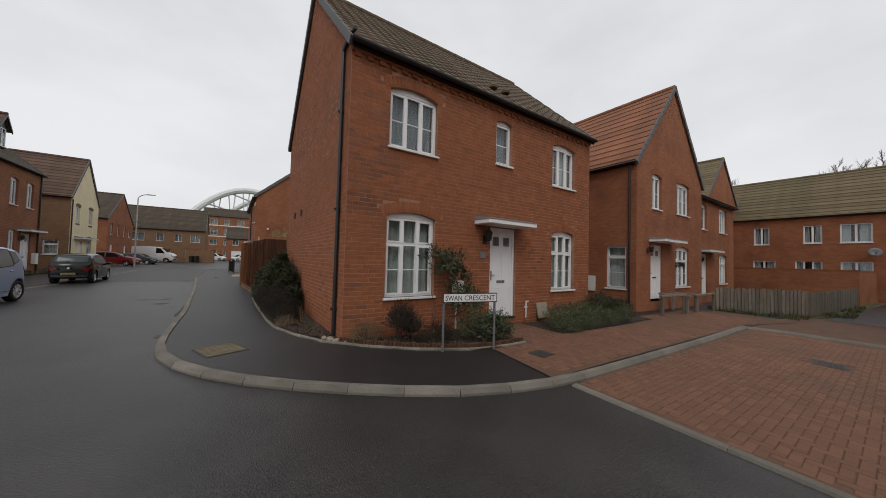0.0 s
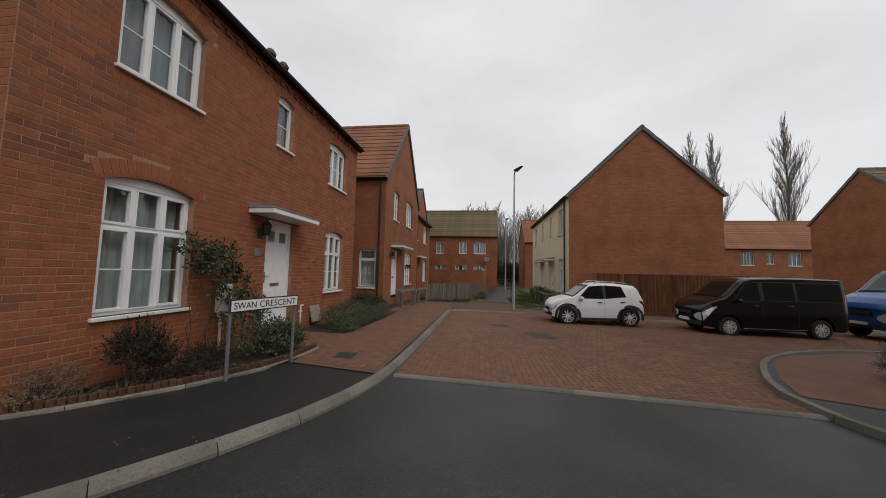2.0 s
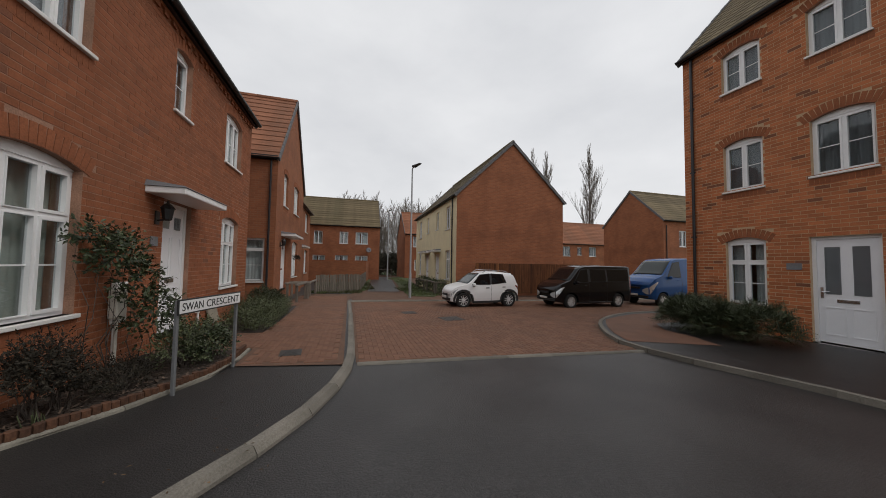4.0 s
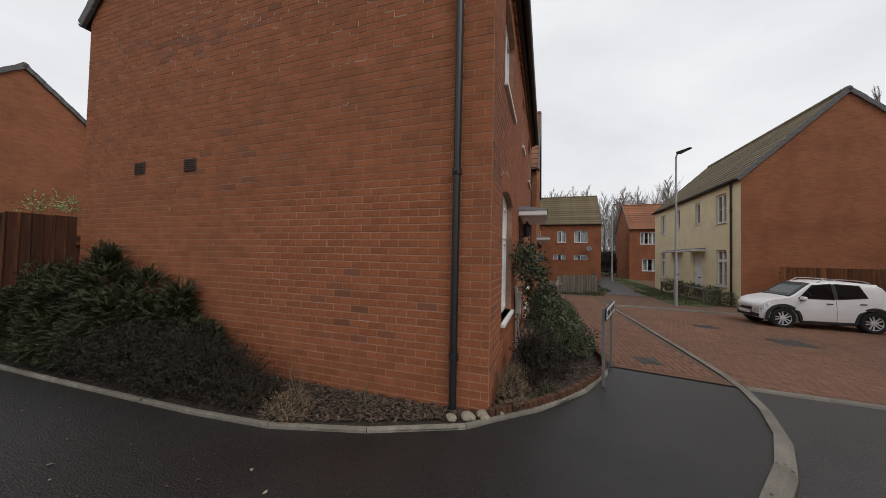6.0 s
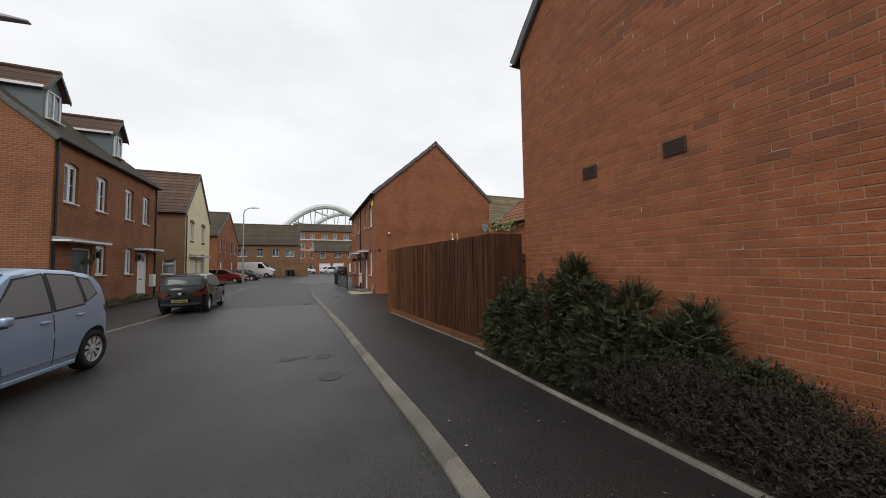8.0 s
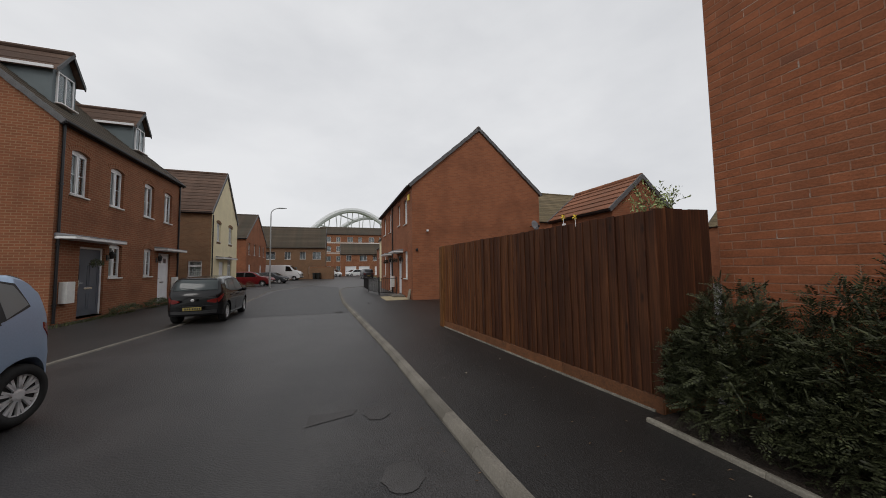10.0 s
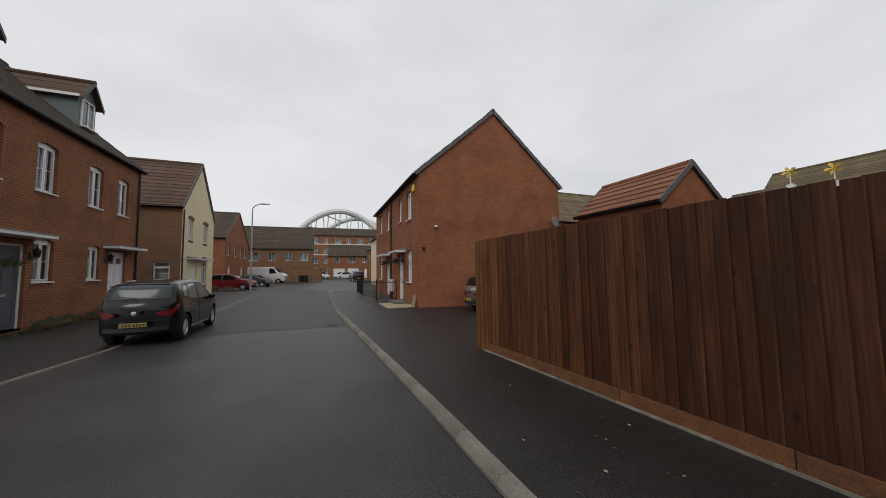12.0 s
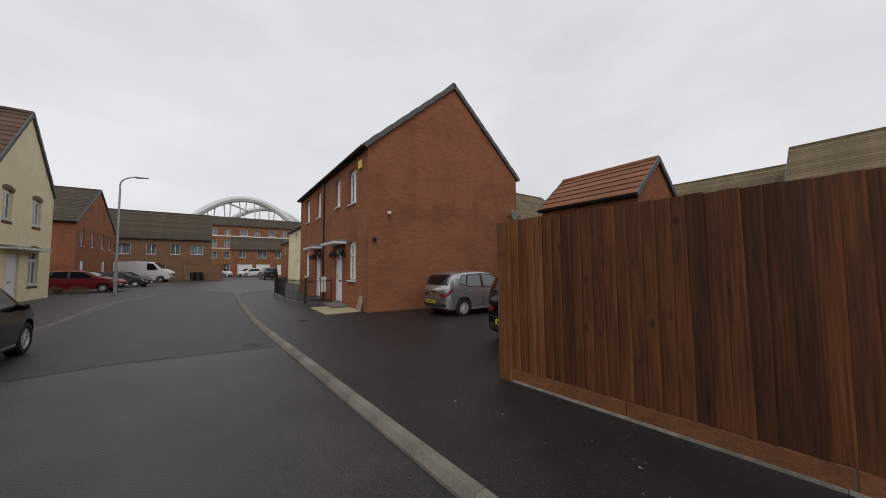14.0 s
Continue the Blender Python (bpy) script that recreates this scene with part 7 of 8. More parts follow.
car("panel_van", pose(8.75, -12.5, road_z(8.75, -12.5), 0, 0, 91), 3.95, 1.55, 1.74, VAN, (0.31, -0.29), 0.29, PAINT_BLACK, "glossy black crew van with dark windows", tail="van", category="van", panes=VAN_PANES, tumble=0.82, spokes=7, rounding=0.04, lamp=(0.395, -0.16, -0.02))
car("panel_van", pose(9.0, -17.85, road_z(9.0, -17.85), 0, 0, 91), 4.7, 1.70, 2.22, VAN, (0.33, -0.27), 0.31, PAINT_VAN_BLUE, "bright blue high-roofed panel van", screen=CAR_GLASS_LIGHT, tail="van", category="van", panes=VAN_PANES[:1], tumble=0.82, rounding=0.04, lamp=(0.395, -0.16, -0.02))
car("hatchback_car", pose(2.72, 17.25, road_z(2.7, 17, -0.004), 0, 0, 2), 3.4, 1.42, 1.34, HATCH, (0.31, -0.29), 0.27, PAINT_SILVER, "silver five-door hatchback nose to the garages", screen=CAR_GLASS, panes=HATCH_PANES, glass=CAR_GLASS_PALED)
car("hatchback_car", pose(1.62, 13.15, road_z(1.6, 13, -0.004), 0, 0, 0), 3.4, 1.42, 1.40, HATCH, (0.31, -0.29), 0.27, PAINT_BLACK, "black car parked close behind the fence", panes=HATCH_PANES)
car("coupe_car", pose(-11.7, 40.2, road_z(-11, 40), 0, 0, -8), 4.5, 1.6, 1.46, HATCH, (0.30, -0.30), 0.28, PAINT_RED, "dark red hatchback parked on the forecourt", panes=HATCH_PANES)
car("hatchback_car", pose(-10.9, 46.5, road_z(-11, 46), 0, 0, -14), 3.9, 1.5, 1.34, HATCH, (0.30, -0.30), 0.28, PAINT_GREY, "dark grey hatchback on the forecourt", panes=HATCH_PANES)
car("panel_van", pose(-11.2, 57.4, road_z(-11, 57), 0, 0, -8), 5.6, 1.9, 2.35, VAN, (0.31, -0.29), 0.33, PAINT_WHITE, "white panel van on the forecourt", tail="van", category="van", panes=VAN_PANES[:1], tumble=0.82)
car("estate_car", pose(-4.3, 76.0, road_z(-4, 76), 0, 0, -30), 4.0, 1.7, 1.6, MPV, (0.31, -0.31), 0.3, PAINT_WHITE, "white car parked far along the street", panes=MPV_PANES)
car("estate_car", pose(0.3, 77.0, road_z(0, 77), 0, 0, -150), 4.0, 1.7, 1.5, MPV, (0.31, -0.31), 0.3, PAINT_WHITE, "white car before the garage doors", panes=MPV_PANES)
car("estate_car", pose(1.2, 58.0, road_z(1, 58), 0, 0, 95), 4.0, 1.7, 1.6, MPV, (0.31, -0.31), 0.3, PAINT_GREY, "dark car parked far along the street", panes=MPV_PANES)


# ---- planting ----
def leaf(vs, fs, p, d, up, ln, w):
    """A pointed leaf of two triangles, slightly folded."""
    s = d.cross(up)
    if s.length < 1e-4:
        s = d.orthogonal()
    s.normalize()
    n = s.cross(d).normalized()
    i = len(vs)
    vs += [tuple(p), tuple(p + d * ln * 0.5 + s * w + n * w * 0.3), tuple(p + d * ln), tuple(p + d * ln * 0.5 - s * w + n * w * 0.3)]
    fs += [(i, i + 1, i + 2), (i, i + 2, i + 3)]


def rnd_dir(zmin=-0.3):
    while True:
        v = Vector((random.uniform(-1, 1), random.uniform(-1, 1), random.uniform(zmin, 1)))
        if 0.1 < v.length < 1:
            return v.normalized()


def sprigs(name, label, category, blobs, mat, ln, w, per, twig=0.16, twig_mat=TWIG, stems=0, seed=1, up=0.25, frond=False, sink=0.0):
    """A shrub: leafy twigs that grow outwards over the skin of a few uneven mounds (x, y, z, rx, ry, rz); with bare stems inside."""
    random.seed(seed)
    t = thing(name, pose(blobs[0][0], blobs[0][1], land(blobs[0][0], blobs[0][1]) - sink), label, category)
    ox, oy, oz = t.matrix_world.translation
    sb = bmesh.new()
    for x, y, z, rx, ry, rz in blobs:
        vs, fs = [], []
        area = rx * ry + ry * rz + rx * rz
        for k in range(int(per * area)):
            d = rnd_dir(-0.25)
            lump = 0.95 + 0.36 * noise.noise((x + d.x * 1.7 + seed, y + d.y * 1.7, d.z * 2.1)) + 0.10 * noise.noise((d.x * 6 + seed, d.y * 6, d.z * 6))
            rad = lump * random.choice((1.0, 1.0, 0.95, 0.85, 0.7))
            p = Vector((x - ox + d.x * rx * rad, y - oy + d.y * ry * rad, z + d.z * rz * rad))
            if p.z < 0.02:
                p.z = random.uniform(0.02, 0.12)
            out = (d + rnd_dir(-1) * (1.0 if frond else 0.55) + Vector((0, 0, up))).normalized()
            L = twig * random.uniform(0.5, 1.25)
            m = max(3, int(L / (ln * (0.26 if frond else 0.42))))
            flat = (rnd_dir(-1) * 0.6 + Vector((0, 0, 1))).normalized()
            across = out.cross(flat).normalized()
            for q in range(m):
                a = p + out * (L * q / m)
                if frond:
                    a.z -= 0.10 * L * (q / m) ** 2
                    side = (across * (1 if q % 2 else -1) + out * random.uniform(0.6, 1.1)).normalized()
                    leaf(vs, fs, a, side, flat, ln * (1.15 - 0.6 * q / m) * random.uniform(0.8, 1.15), w)
                    continue
                side = (rnd_dir(-1) + out * 0.7).normalized()
                leaf(vs, fs, a, side, out, ln * random.uniform(0.7, 1.2), w * random.uniform(0.7, 1.2))
        for k in range(stems):
            d = rnd_dir(0.25)
            p0, p1 = Vector((x - ox + d.x * 0.05, y - oy + d.y * 0.05, 0.0)), Vector((x - ox + d.x * rx * 0.9, y - oy + d.y * ry * 0.9, z + d.z * rz * 0.9))
            last = p0
            for q in range(1, 5):
                nxt = p0.lerp(p1, q / 4) + (rnd_dir(-1) * 0.09 * (p1 - p0).length if q < 4 else Vector())
                tube(sb, last, nxt, 0.0075 - q * 0.0012, 0.0063 - q * 0.0012, 5)
                last = nxt
        me = bpy.data.meshes.new("foliage")
        me.from_pydata(vs, [], fs)
        me.materials.append(mat)
        ob = new("foliage", me)
        ob.parent = t
    if stems:
        part("stem", sb, twig_mat, t)["kind"] = "stuff"
    else:
        sb.free()
    return t


sprigs("yew_hedge", "dark green spreading yew hedge against the brick gable", "hedge",
       [(-0.55, 6.35, 0.55, 0.36, 0.46, 0.60), (-0.50, 5.6, 0.55, 0.38, 0.5, 0.60), (-0.36, 5.15, 0.90, 0.28, 0.34, 0.42), (-0.5, 4.6, 0.48, 0.38, 0.5, 0.54), (-0.30, 4.05, 0.52, 0.24, 0.40, 0.44), (-0.24, 3.5, 0.30, 0.20, 0.34, 0.32), (-0.72, 6.25, 0.34, 0.24, 0.50, 0.38), (-0.74, 5.5, 0.30, 0.22, 0.45, 0.36), (-0.70, 4.95, 0.26, 0.22, 0.40, 0.30)], DARK_GREEN, 0.040, 0.0075, 3000, 0.135, seed=3, up=0.05, frond=True)
sprigs("yew_sprig", "upright dark yew shoots above the hedge", "shrub", [(-0.3, 5.35, 1.25, 0.14, 0.22, 0.22), (-0.25, 4.55, 1.0, 0.1, 0.16, 0.16), (-0.2, 3.95, 0.88, 0.08, 0.14, 0.14)], DARK_GREEN, 0.042, 0.0075, 2600, 0.20, seed=5, up=0.9, frond=True)
sprigs("heather", "dark brown heather mounds along the bed edge", "shrub",
       [(-0.72, 4.45, 0.22, 0.20, 0.40, 0.30), (-0.66, 3.85, 0.22, 0.24, 0.40, 0.32), (-0.60, 3.2, 0.20, 0.26, 0.40, 0.30), (-0.55, 2.7, 0.14, 0.24, 0.3, 0.22)], HEATH, 0.032, 0.005, 3600, 0.22, stems=20, seed=7, up=0.9)
sprigs("dry_heath", "brown dry heath sprigs in the bark mulch", "shrub", [(-0.62, 2.25, 0.08, 0.2, 0.26, 0.16)], HEATH, 0.026, 0.004, 5200, 0.14, stems=16, twig_mat=DRY, seed=8, up=0.9)
sprigs("dry_grass_tuft", "straw-coloured dry tuft in the bark mulch", "plant", [(-0.66, 1.72, 0.05, 0.16, 0.2, 0.12)], DRY, 0.05, 0.003, 3600, 0.1, stems=10, twig_mat=DRY, seed=9, up=1.0)
sprigs("small_shrub", "round dark purple-brown shrub under the front window", "shrub", [(0.92, -0.42, 0.34, 0.17, 0.17, 0.24), (1.12, -0.45, 0.20, 0.12, 0.12, 0.14)], HEATH, 0.04, 0.007, 3600, 0.20, stems=12, seed=10, up=1.1)
sprigs("small_shrub", "low purple-brown shrub beside the sign", "shrub", [(1.55, -0.62, 0.12, 0.28, 0.18, 0.14)], HEATH, 0.036, 0.006, 3000, 0.14, stems=12, seed=11, up=0.6)
sprigs("dry_sprigs", "sparse dry brown sprigs by the brick wall", "plant", [(0.38, -0.16, 0.10, 0.30, 0.14, 0.2)], DRY, 0.022, 0.003, 2600, 0.12, stems=34, seed=12, up=1.0)
sprigs("rose_bush", "climbing rose bush beside the front window", "shrub",
       [(2.02, -0.26, 1.36, 0.26, 0.18, 0.22), (1.75, -0.2, 1.58, 0.22, 0.12, 0.10), (2.25, -0.36, 1.05, 0.18, 0.18, 0.26), (2.42, -0.45, 0.62, 0.26, 0.24, 0.30), (2.2, -0.2, 1.5, 0.16, 0.12, 0.14)], ROSE_DARK, 0.060, 0.016, 850, 0.17, stems=2, seed=13, up=0.2)
sprigs("evergreen_shrub", "low grey-green evergreen shrub by the door path", "shrub", [(2.85, -0.75, 0.20, 0.30, 0.30, 0.26), (2.3, -0.80, 0.22, 0.28, 0.22, 0.28)], MID_GREEN, 0.045, 0.010, 1000, 0.18, stems=22, seed=14)
sprigs("evergreen_shrub", "low green lavender-like shrubs under the far window", "shrub", [(5.2, -0.75, 0.20, 0.45, 0.36, 0.26), (6.1, -0.7, 0.20, 0.55, 0.36, 0.30)], MID_GREEN, 0.05, 0.009, 1200, 0.17, stems=14, seed=15)
sprigs("bedding_herbs", "low grey-green herbs spilling over the bed edge", "plant", [(4.85, -1.05, 0.10, 0.30, 0.22, 0.18), (5.7, -1.05, 0.10, 0.40, 0.2, 0.2), (6.7, -1.0, 0.10, 0.45, 0.2, 0.22), (7.7, -0.95, 0.10, 0.4, 0.18, 0.2)], MID_GREEN, 0.045, 0.007, 1900, 0.14, seed=22, up=0.8)
sprigs("evergreen_shrub", "dark leafy shrub behind the street name plate", "shrub", [(2.6, -1.0, 0.18, 0.28, 0.2, 0.22)], ROSE_DARK, 0.05, 0.012, 1500, 0.18, stems=8, seed=23, up=0.6)
sprigs("evergreen_shrub", "dark evergreen shrub at the end of the front bed", "shrub", [(7.3, -0.55, 0.28, 0.5, 0.34, 0.42), (8.1, -0.6, 0.22, 0.4, 0.3, 0.3)], DARK_GREEN, 0.05, 0.012, 1900, 0.13, stems=8, seed=16)
sprigs("clipped_hedge", "low dark green conifer hedge before the three-storey house", "hedge",
       [(3.2, -10.75, 0.3, 0.55, 0.5, 0.44), (2.45, -10.65, 0.32, 0.6, 0.55, 0.46), (1.75, -10.75, 0.32, 0.5, 0.5, 0.44), (3.4, -11.4, 0.3, 0.45, 0.5, 0.42)], material("conifer_leaf", (0.048, 0.062, 0.026), 0.6, vary=0.35, scale=8, bump=0.0, per_piece=0.5), 0.085, 0.008, 1500, 0.22, seed=17, up=0.55, frond=True)
sprigs("verge_shrub", "rough shrubs before the cream terrace", "shrub", [(15.2, -7.9, 0.3, 0.6, 0.4, 0.4), (17.0, -7.9, 0.3, 0.8, 0.4, 0.45), (19.5, -7.9, 0.3, 0.9, 0.4, 0.5), (13.9, -7.9, 0.25, 0.4, 0.4, 0.35)], MID_GREEN, 0.07, 0.014, 700, 0.18, seed=18)
sprigs("garden_weeds", "low weeds along the foot of the brick terrace", "plant", [(-11.2, 19.8, 0.08, 0.2, 0.9, 0.14), (-11.2, 22.0, 0.1, 0.2, 0.9, 0.16), (-10.9, 24.6, 0.15, 0.3, 0.5, 0.25)], MID_GREEN, 0.05, 0.010, 1400, 0.1, seed=19)
for px, py in ((-11.9, 36.9), (-10.75, 35.9)):
    sprigs("planted_tuft", "pale dry shrub at the forecourt edge", "shrub", [(px, py, 0.24, 0.34, 0.34, 0.28)], DRY, 0.06, 0.01, 900, 0.14, seed=int(py * 10), sink=0.09)
sprigs("garden_twigs", "leafy garden shoots behind the fence", "shrub", [(-0.3, 7.25, 2.12, 0.10, 0.12, 0.2), (0.05, 7.3, 2.18, 0.12, 0.14, 0.2)], material("pale_spring_leaf", (0.25, 0.30, 0.12), 0.6, vary=0.3, bump=0.0, per_piece=0.4), 0.05, 0.010, 520, 0.16, stems=6, seed=21, up=0.8)

# bark chips on the bed along the gable
random.seed(31)
cv, cf = [], []
for k in range(5200):
    if k % 5:
        y = random.uniform(0.0, 3.6)
        edge = -0.84 if y > 1.75 else -0.06 - 0.78 * (y / 1.75) ** 0.75
        x = random.uniform(edge + 0.06, -0.02)
        xx, yy = x, y
    else:
        xx = random.uniform(0.05, 2.3)
        yy = random.uniform(-0.12 - 0.55 * min(xx, 2.0), -0.03)
    a, b = random.uniform(0.010, 0.032), random.uniform(0.005, 0.012)
    d = rnd_dir(-0.25)
    d.z *= 0.4
    d.normalize()
    s = d.cross(Vector((0, 0, 1))).normalized()
    c = Vector((xx, yy, land(xx, yy) + 0.02 + random.uniform(0, 0.022)))
    i = len(cv)
    cv += [tuple(c - d * a - s * b), tuple(c + d * a - s * b), tuple(c + d * a + s * b), tuple(c - d * a + s * b)]
    cf.append((i, i + 1, i + 2, i + 3))
me = bpy.data.meshes.new("bark_mulch")
me.from_pydata(cv, [], cf)
me.materials.append(BARK)
tagged(new("bark_mulch", me), "loose brown bark chips on the planting bed", "mulch", kind="stuff")

for k, (x, y, s) in enumerate(((-0.14, 0.16, 0.07), (-0.04, 0.05, 0.06), (-0.22, 0.30, 0.05), (-0.10, 0.02, 0.045), (0.06, -0.10, 0.04))):
    bm = bmesh.new()
    bmesh.ops.create_icosphere(bm, subdivisions=2, radius=s)
    for v in bm.verts:
        v.co *= 1 + 0.35 * noise.noise(v.co * 14 + Vector((k, 0, 0)))
        v.co.z *= 0.7
    ob = part("stone", bm, STONE, None)
    ob.location = (x, y, 0.035)
    tagged(ob, "small pale loose stone at the house corner", "stone", "stones at the corner")

# dry stalks and daffodil leaves
for x, y, n, h, mt, lb_ in ((-0.25, 2.05, 5, 0.38, DRY, "thin dry bare stalks in the mulch"), (-0.3, 1.15, 4, 0.22, MID_GREEN, "small green weed in the mulch"), (0.42, -0.36, 9, 0.14, MID_GREEN, "green bulb leaves in the front bed"), (0.75, -0.55, 9, 0.14, MID_GREEN, "green bulb leaves in the front bed")):
    sk = thing("weed" if "weed" in lb_ else "bulb_leaves" if "bulb" in lb_ else "dry_stalks", pose(x, y, land(x, y) + 0.01), lb_, "plant")
    for k in range(n):
        bm = bmesh.new()
        d = Vector((random.uniform(-0.3, 0.3), random.uniform(-0.3, 0.3), 1)).normalized()
        p = Vector((random.uniform(-0.06, 0.06), random.uniform(-0.09, 0.09), 0))
        tube(bm, p, p + d * h * random.uniform(0.7, 1.1), 0.005, 0.003, 5)
        part("stalk", bm, mt, sk)


# ---- bare trees ----
def twig_mesh(segs):
    """Three-sided tapered sticks (p0, p1, r0, r1) in one mesh."""
    vs, fs = [], []
    for p0, p1, r0, r1 in segs:
        d = (p1 - p0).normalized()
        a = d.orthogonal().normalized()
        b = d.cross(a)
        i = len(vs)
        for p, r in ((p0, r0), (p1, r1)):
            for k in range(3):
                an = k * math.tau / 3
                vs.append(tuple(p + (a * math.cos(an) + b * math.sin(an)) * r))
        fs += [(i + k, i + (k + 1) % 3, i + 3 + (k + 1) % 3, i + 3 + k) for k in range(3)]
    me = bpy.data.meshes.new("crown")
    me.from_pydata(vs, [], fs)
    me.materials.append(TREE_BARK)
    return me


def bare_tree(x, y, h, seed, width, limbs, fast, label="bare winter tree beyond the houses"):
    """A leafless tree: a tapered trunk, rising limbs with an uneven outline, and many fine twigs. fast: how upright the limbs grow."""
    random.seed(seed)
    t = thing("bare_tree", pose(x, y, land(x, y) - 0.2), label, "tree")
    tb = bmesh.new()
    pts = [Vector((random.uniform(-1, 1) * 0.012 * h, random.uniform(-1, 1) * 0.012 * h, h * f)) for f in (0, 0.2, 0.4, 0.6, 0.8, 0.97)]
    pts[0].xy = (0, 0)
    for k in range(5):
        tube(tb, pts[k], pts[k + 1], h * 0.0085 * (1 - k * 0.18), h * 0.0085 * (1 - (k + 1) * 0.18), 7)
    part("trunk", tb, TREE_BARK, t)
    segs = []

    def stick(p, d, ln, r, order):
        n = 4 if order < 2 else 2
        for k in range(n):
            d2 = (d + Vector((random.uniform(-1, 1), random.uniform(-1, 1), random.uniform(-0.3, 1.0) * fast)) * 0.16).normalized()
            q = p + d2 * ln / n
            segs.append((p, q, r * (1 - k / n * 0.7), r * (1 - (k + 1) / n * 0.7)))
            if order < 3:
                for _ in range((3, 4, 3)[order]):
                    s_ = Vector((random.uniform(-1, 1), random.uniform(-1, 1), random.uniform(-0.2, 1))).normalized()
                    dd = (d2 * 1.1 + s_ * (0.75 - 0.25 * fast) + Vector((0, 0, 0.3 * fast))).normalized()
                    stick(p + (q - p) * random.random(), dd, ln * random.uniform(0.28, 0.5), max(r * 0.5, 0.011), order + 1)
            p, d = q, d2

    for k in range(limbs):
        f = 0.14 + 0.82 * (k + random.random()) / limbs
        z = h * f
        a = k * 2.4 + random.uniform(-0.5, 0.5)
        i = min(int(f * 5), 4)
        base = pts[i].lerp(pts[i + 1], f * 5 - i)
        base.z = z
        rise = 0.9 + 1.2 * fast
        d = Vector((math.cos(a), math.sin(a), rise)).normalized()
        reach = width * math.sin(min(1, f * 1.15) ** 0.6 * math.pi * 0.93) * random.uniform(0.65, 1.15)
        stick(base, d, min(reach * math.sqrt(1 + rise * rise) * 0.62, h * 1.04 - z), h * 0.0017, 1)
    ob = new("crown", twig_mesh(segs))
    ob.parent = t
    tagged(ob, "bare twiggy crown")
    return t


poplar = bare_tree(46, -46, 25, 41, 3.2, 68, 1.7, label="tall bare poplar behind the red roofs")
copy_thing(poplar, pose(52, -37.5, -0.6, 0, 0, 70))
copy_thing(poplar, pose(50.5, -39.5, -1.5, 0, 0, 160))
birch = bare_tree(62, -3, 15, 43, 4.4, 34, 0.7, label="bare winter trees at the end of the path")
random.seed(44)
for k in range(44):
    x, y = 58 + random.uniform(-10, 22), -19 + k * 0.68
    copy_thing(birch, pose(x, y, -1.0 - random.uniform(0, 3.5), 0, 0, random.uniform(0, 360)))
copy_thing(birch, pose(70, 16, -0.5, 0, 0, 30))
sprigs("scrub", "dark scrub and brambles at the end of the path", "undergrowth", [(44 + k * 0.6, -9.5 + k * 1.15, 1.2, 1.8, 1.3, 1.8) for k in range(9)], material("dull_bramble_leaf", (0.045, 0.042, 0.026), 0.8, vary=0.4, bump=0.0, per_piece=0.5), 0.22, 0.05, 130, 0.5, seed=45)

# ---- the far steel arch ----
arch = thing("stadium_arch", pose(5.8, 168, 0, 0, 0, 0), "white steel stadium arch far behind the houses", "arch")
ARCH_WHITE = material("white_steel", (0.62, 0.64, 0.64), 0.5, vary=0.05, scale=0.3, bump=0.0)


def arch_rib(span, h, y, lean, r, name, cx=0.0):
    bm = bmesh.new()
    pts = []
    for k in range(25):
        f = -1 + 2 * k / 24
        z = h * (1 - f * f)
        pts.append((cx + f * span / 2, y + lean * z / h, z))
    pipe(bm, pts, r, 8)
    return part(name, bm, ARCH_WHITE, arch), pts


_, a0 = arch_rib(68, 32.6, 0, 6, 1.4, "arch_rib", -1)
_, a1 = arch_rib(68, 31.7, 26, -4, 1.25, "arch_rib", 9)
for k in range(4, 21):
    bm = bmesh.new()
    tube(bm, a0[k], (a0[k][0] + 1.5 * (1 if k % 2 else -1), 9, 14), 0.24, n=5)
    part("hanger", bm, ARCH_WHITE, arch)
for k in range(6, 19, 3):
    bm = bmesh.new()
    tube(bm, a0[k], a1[k], 0.4, n=6)
    part("cross_brace", bm, ARCH_WHITE, arch)

# ---- small things on walls and fences ----
for y, z in ((8.06, 2.05), (7.86, 2.02)):
    t = thing("plastic_windmill", pose(F0[0] + 0.02 - (y - 6.86) * 0.087, y, z) @ Matrix.Scale(0.62, 4), "yellow plastic windmill clipped to the fence top", "ornament")
    bm = bmesh.new()
    tube(bm, (0, 0, -0.12), (0, 0, 0.10), 0.006, n=6)
    box(bm, -0.02, -0.03, -0.10, 0.035, 0.03, -0.04)
    part("stick", bm, UPVC, t)
    for k in range(5):
        a = k * math.tau / 5
        pm = bmesh.new()
        v = [pm.verts.new(p) for p in ((-0.01, 0, 0.10), (-0.02, 0.055 * math.cos(a - 0.35), 0.10 + 0.055 * math.sin(a - 0.35)), (-0.012, 0.07 * math.cos(a), 0.10 + 0.07 * math.sin(a)), (-0.004, 0.045 * math.cos(a + 0.35), 0.10 + 0.045 * math.sin(a + 0.35)))]
        pm.faces.new(v)
        e_ = bmesh.ops.extrude_face_region(pm, geom=list(pm.faces))
        for q in e_["geom"]:
            if isinstance(q, bmesh.types.BMVert):
                q.co.x -= 0.006
        part("petal", pm, YELLOW, t, "yellow plastic petal")


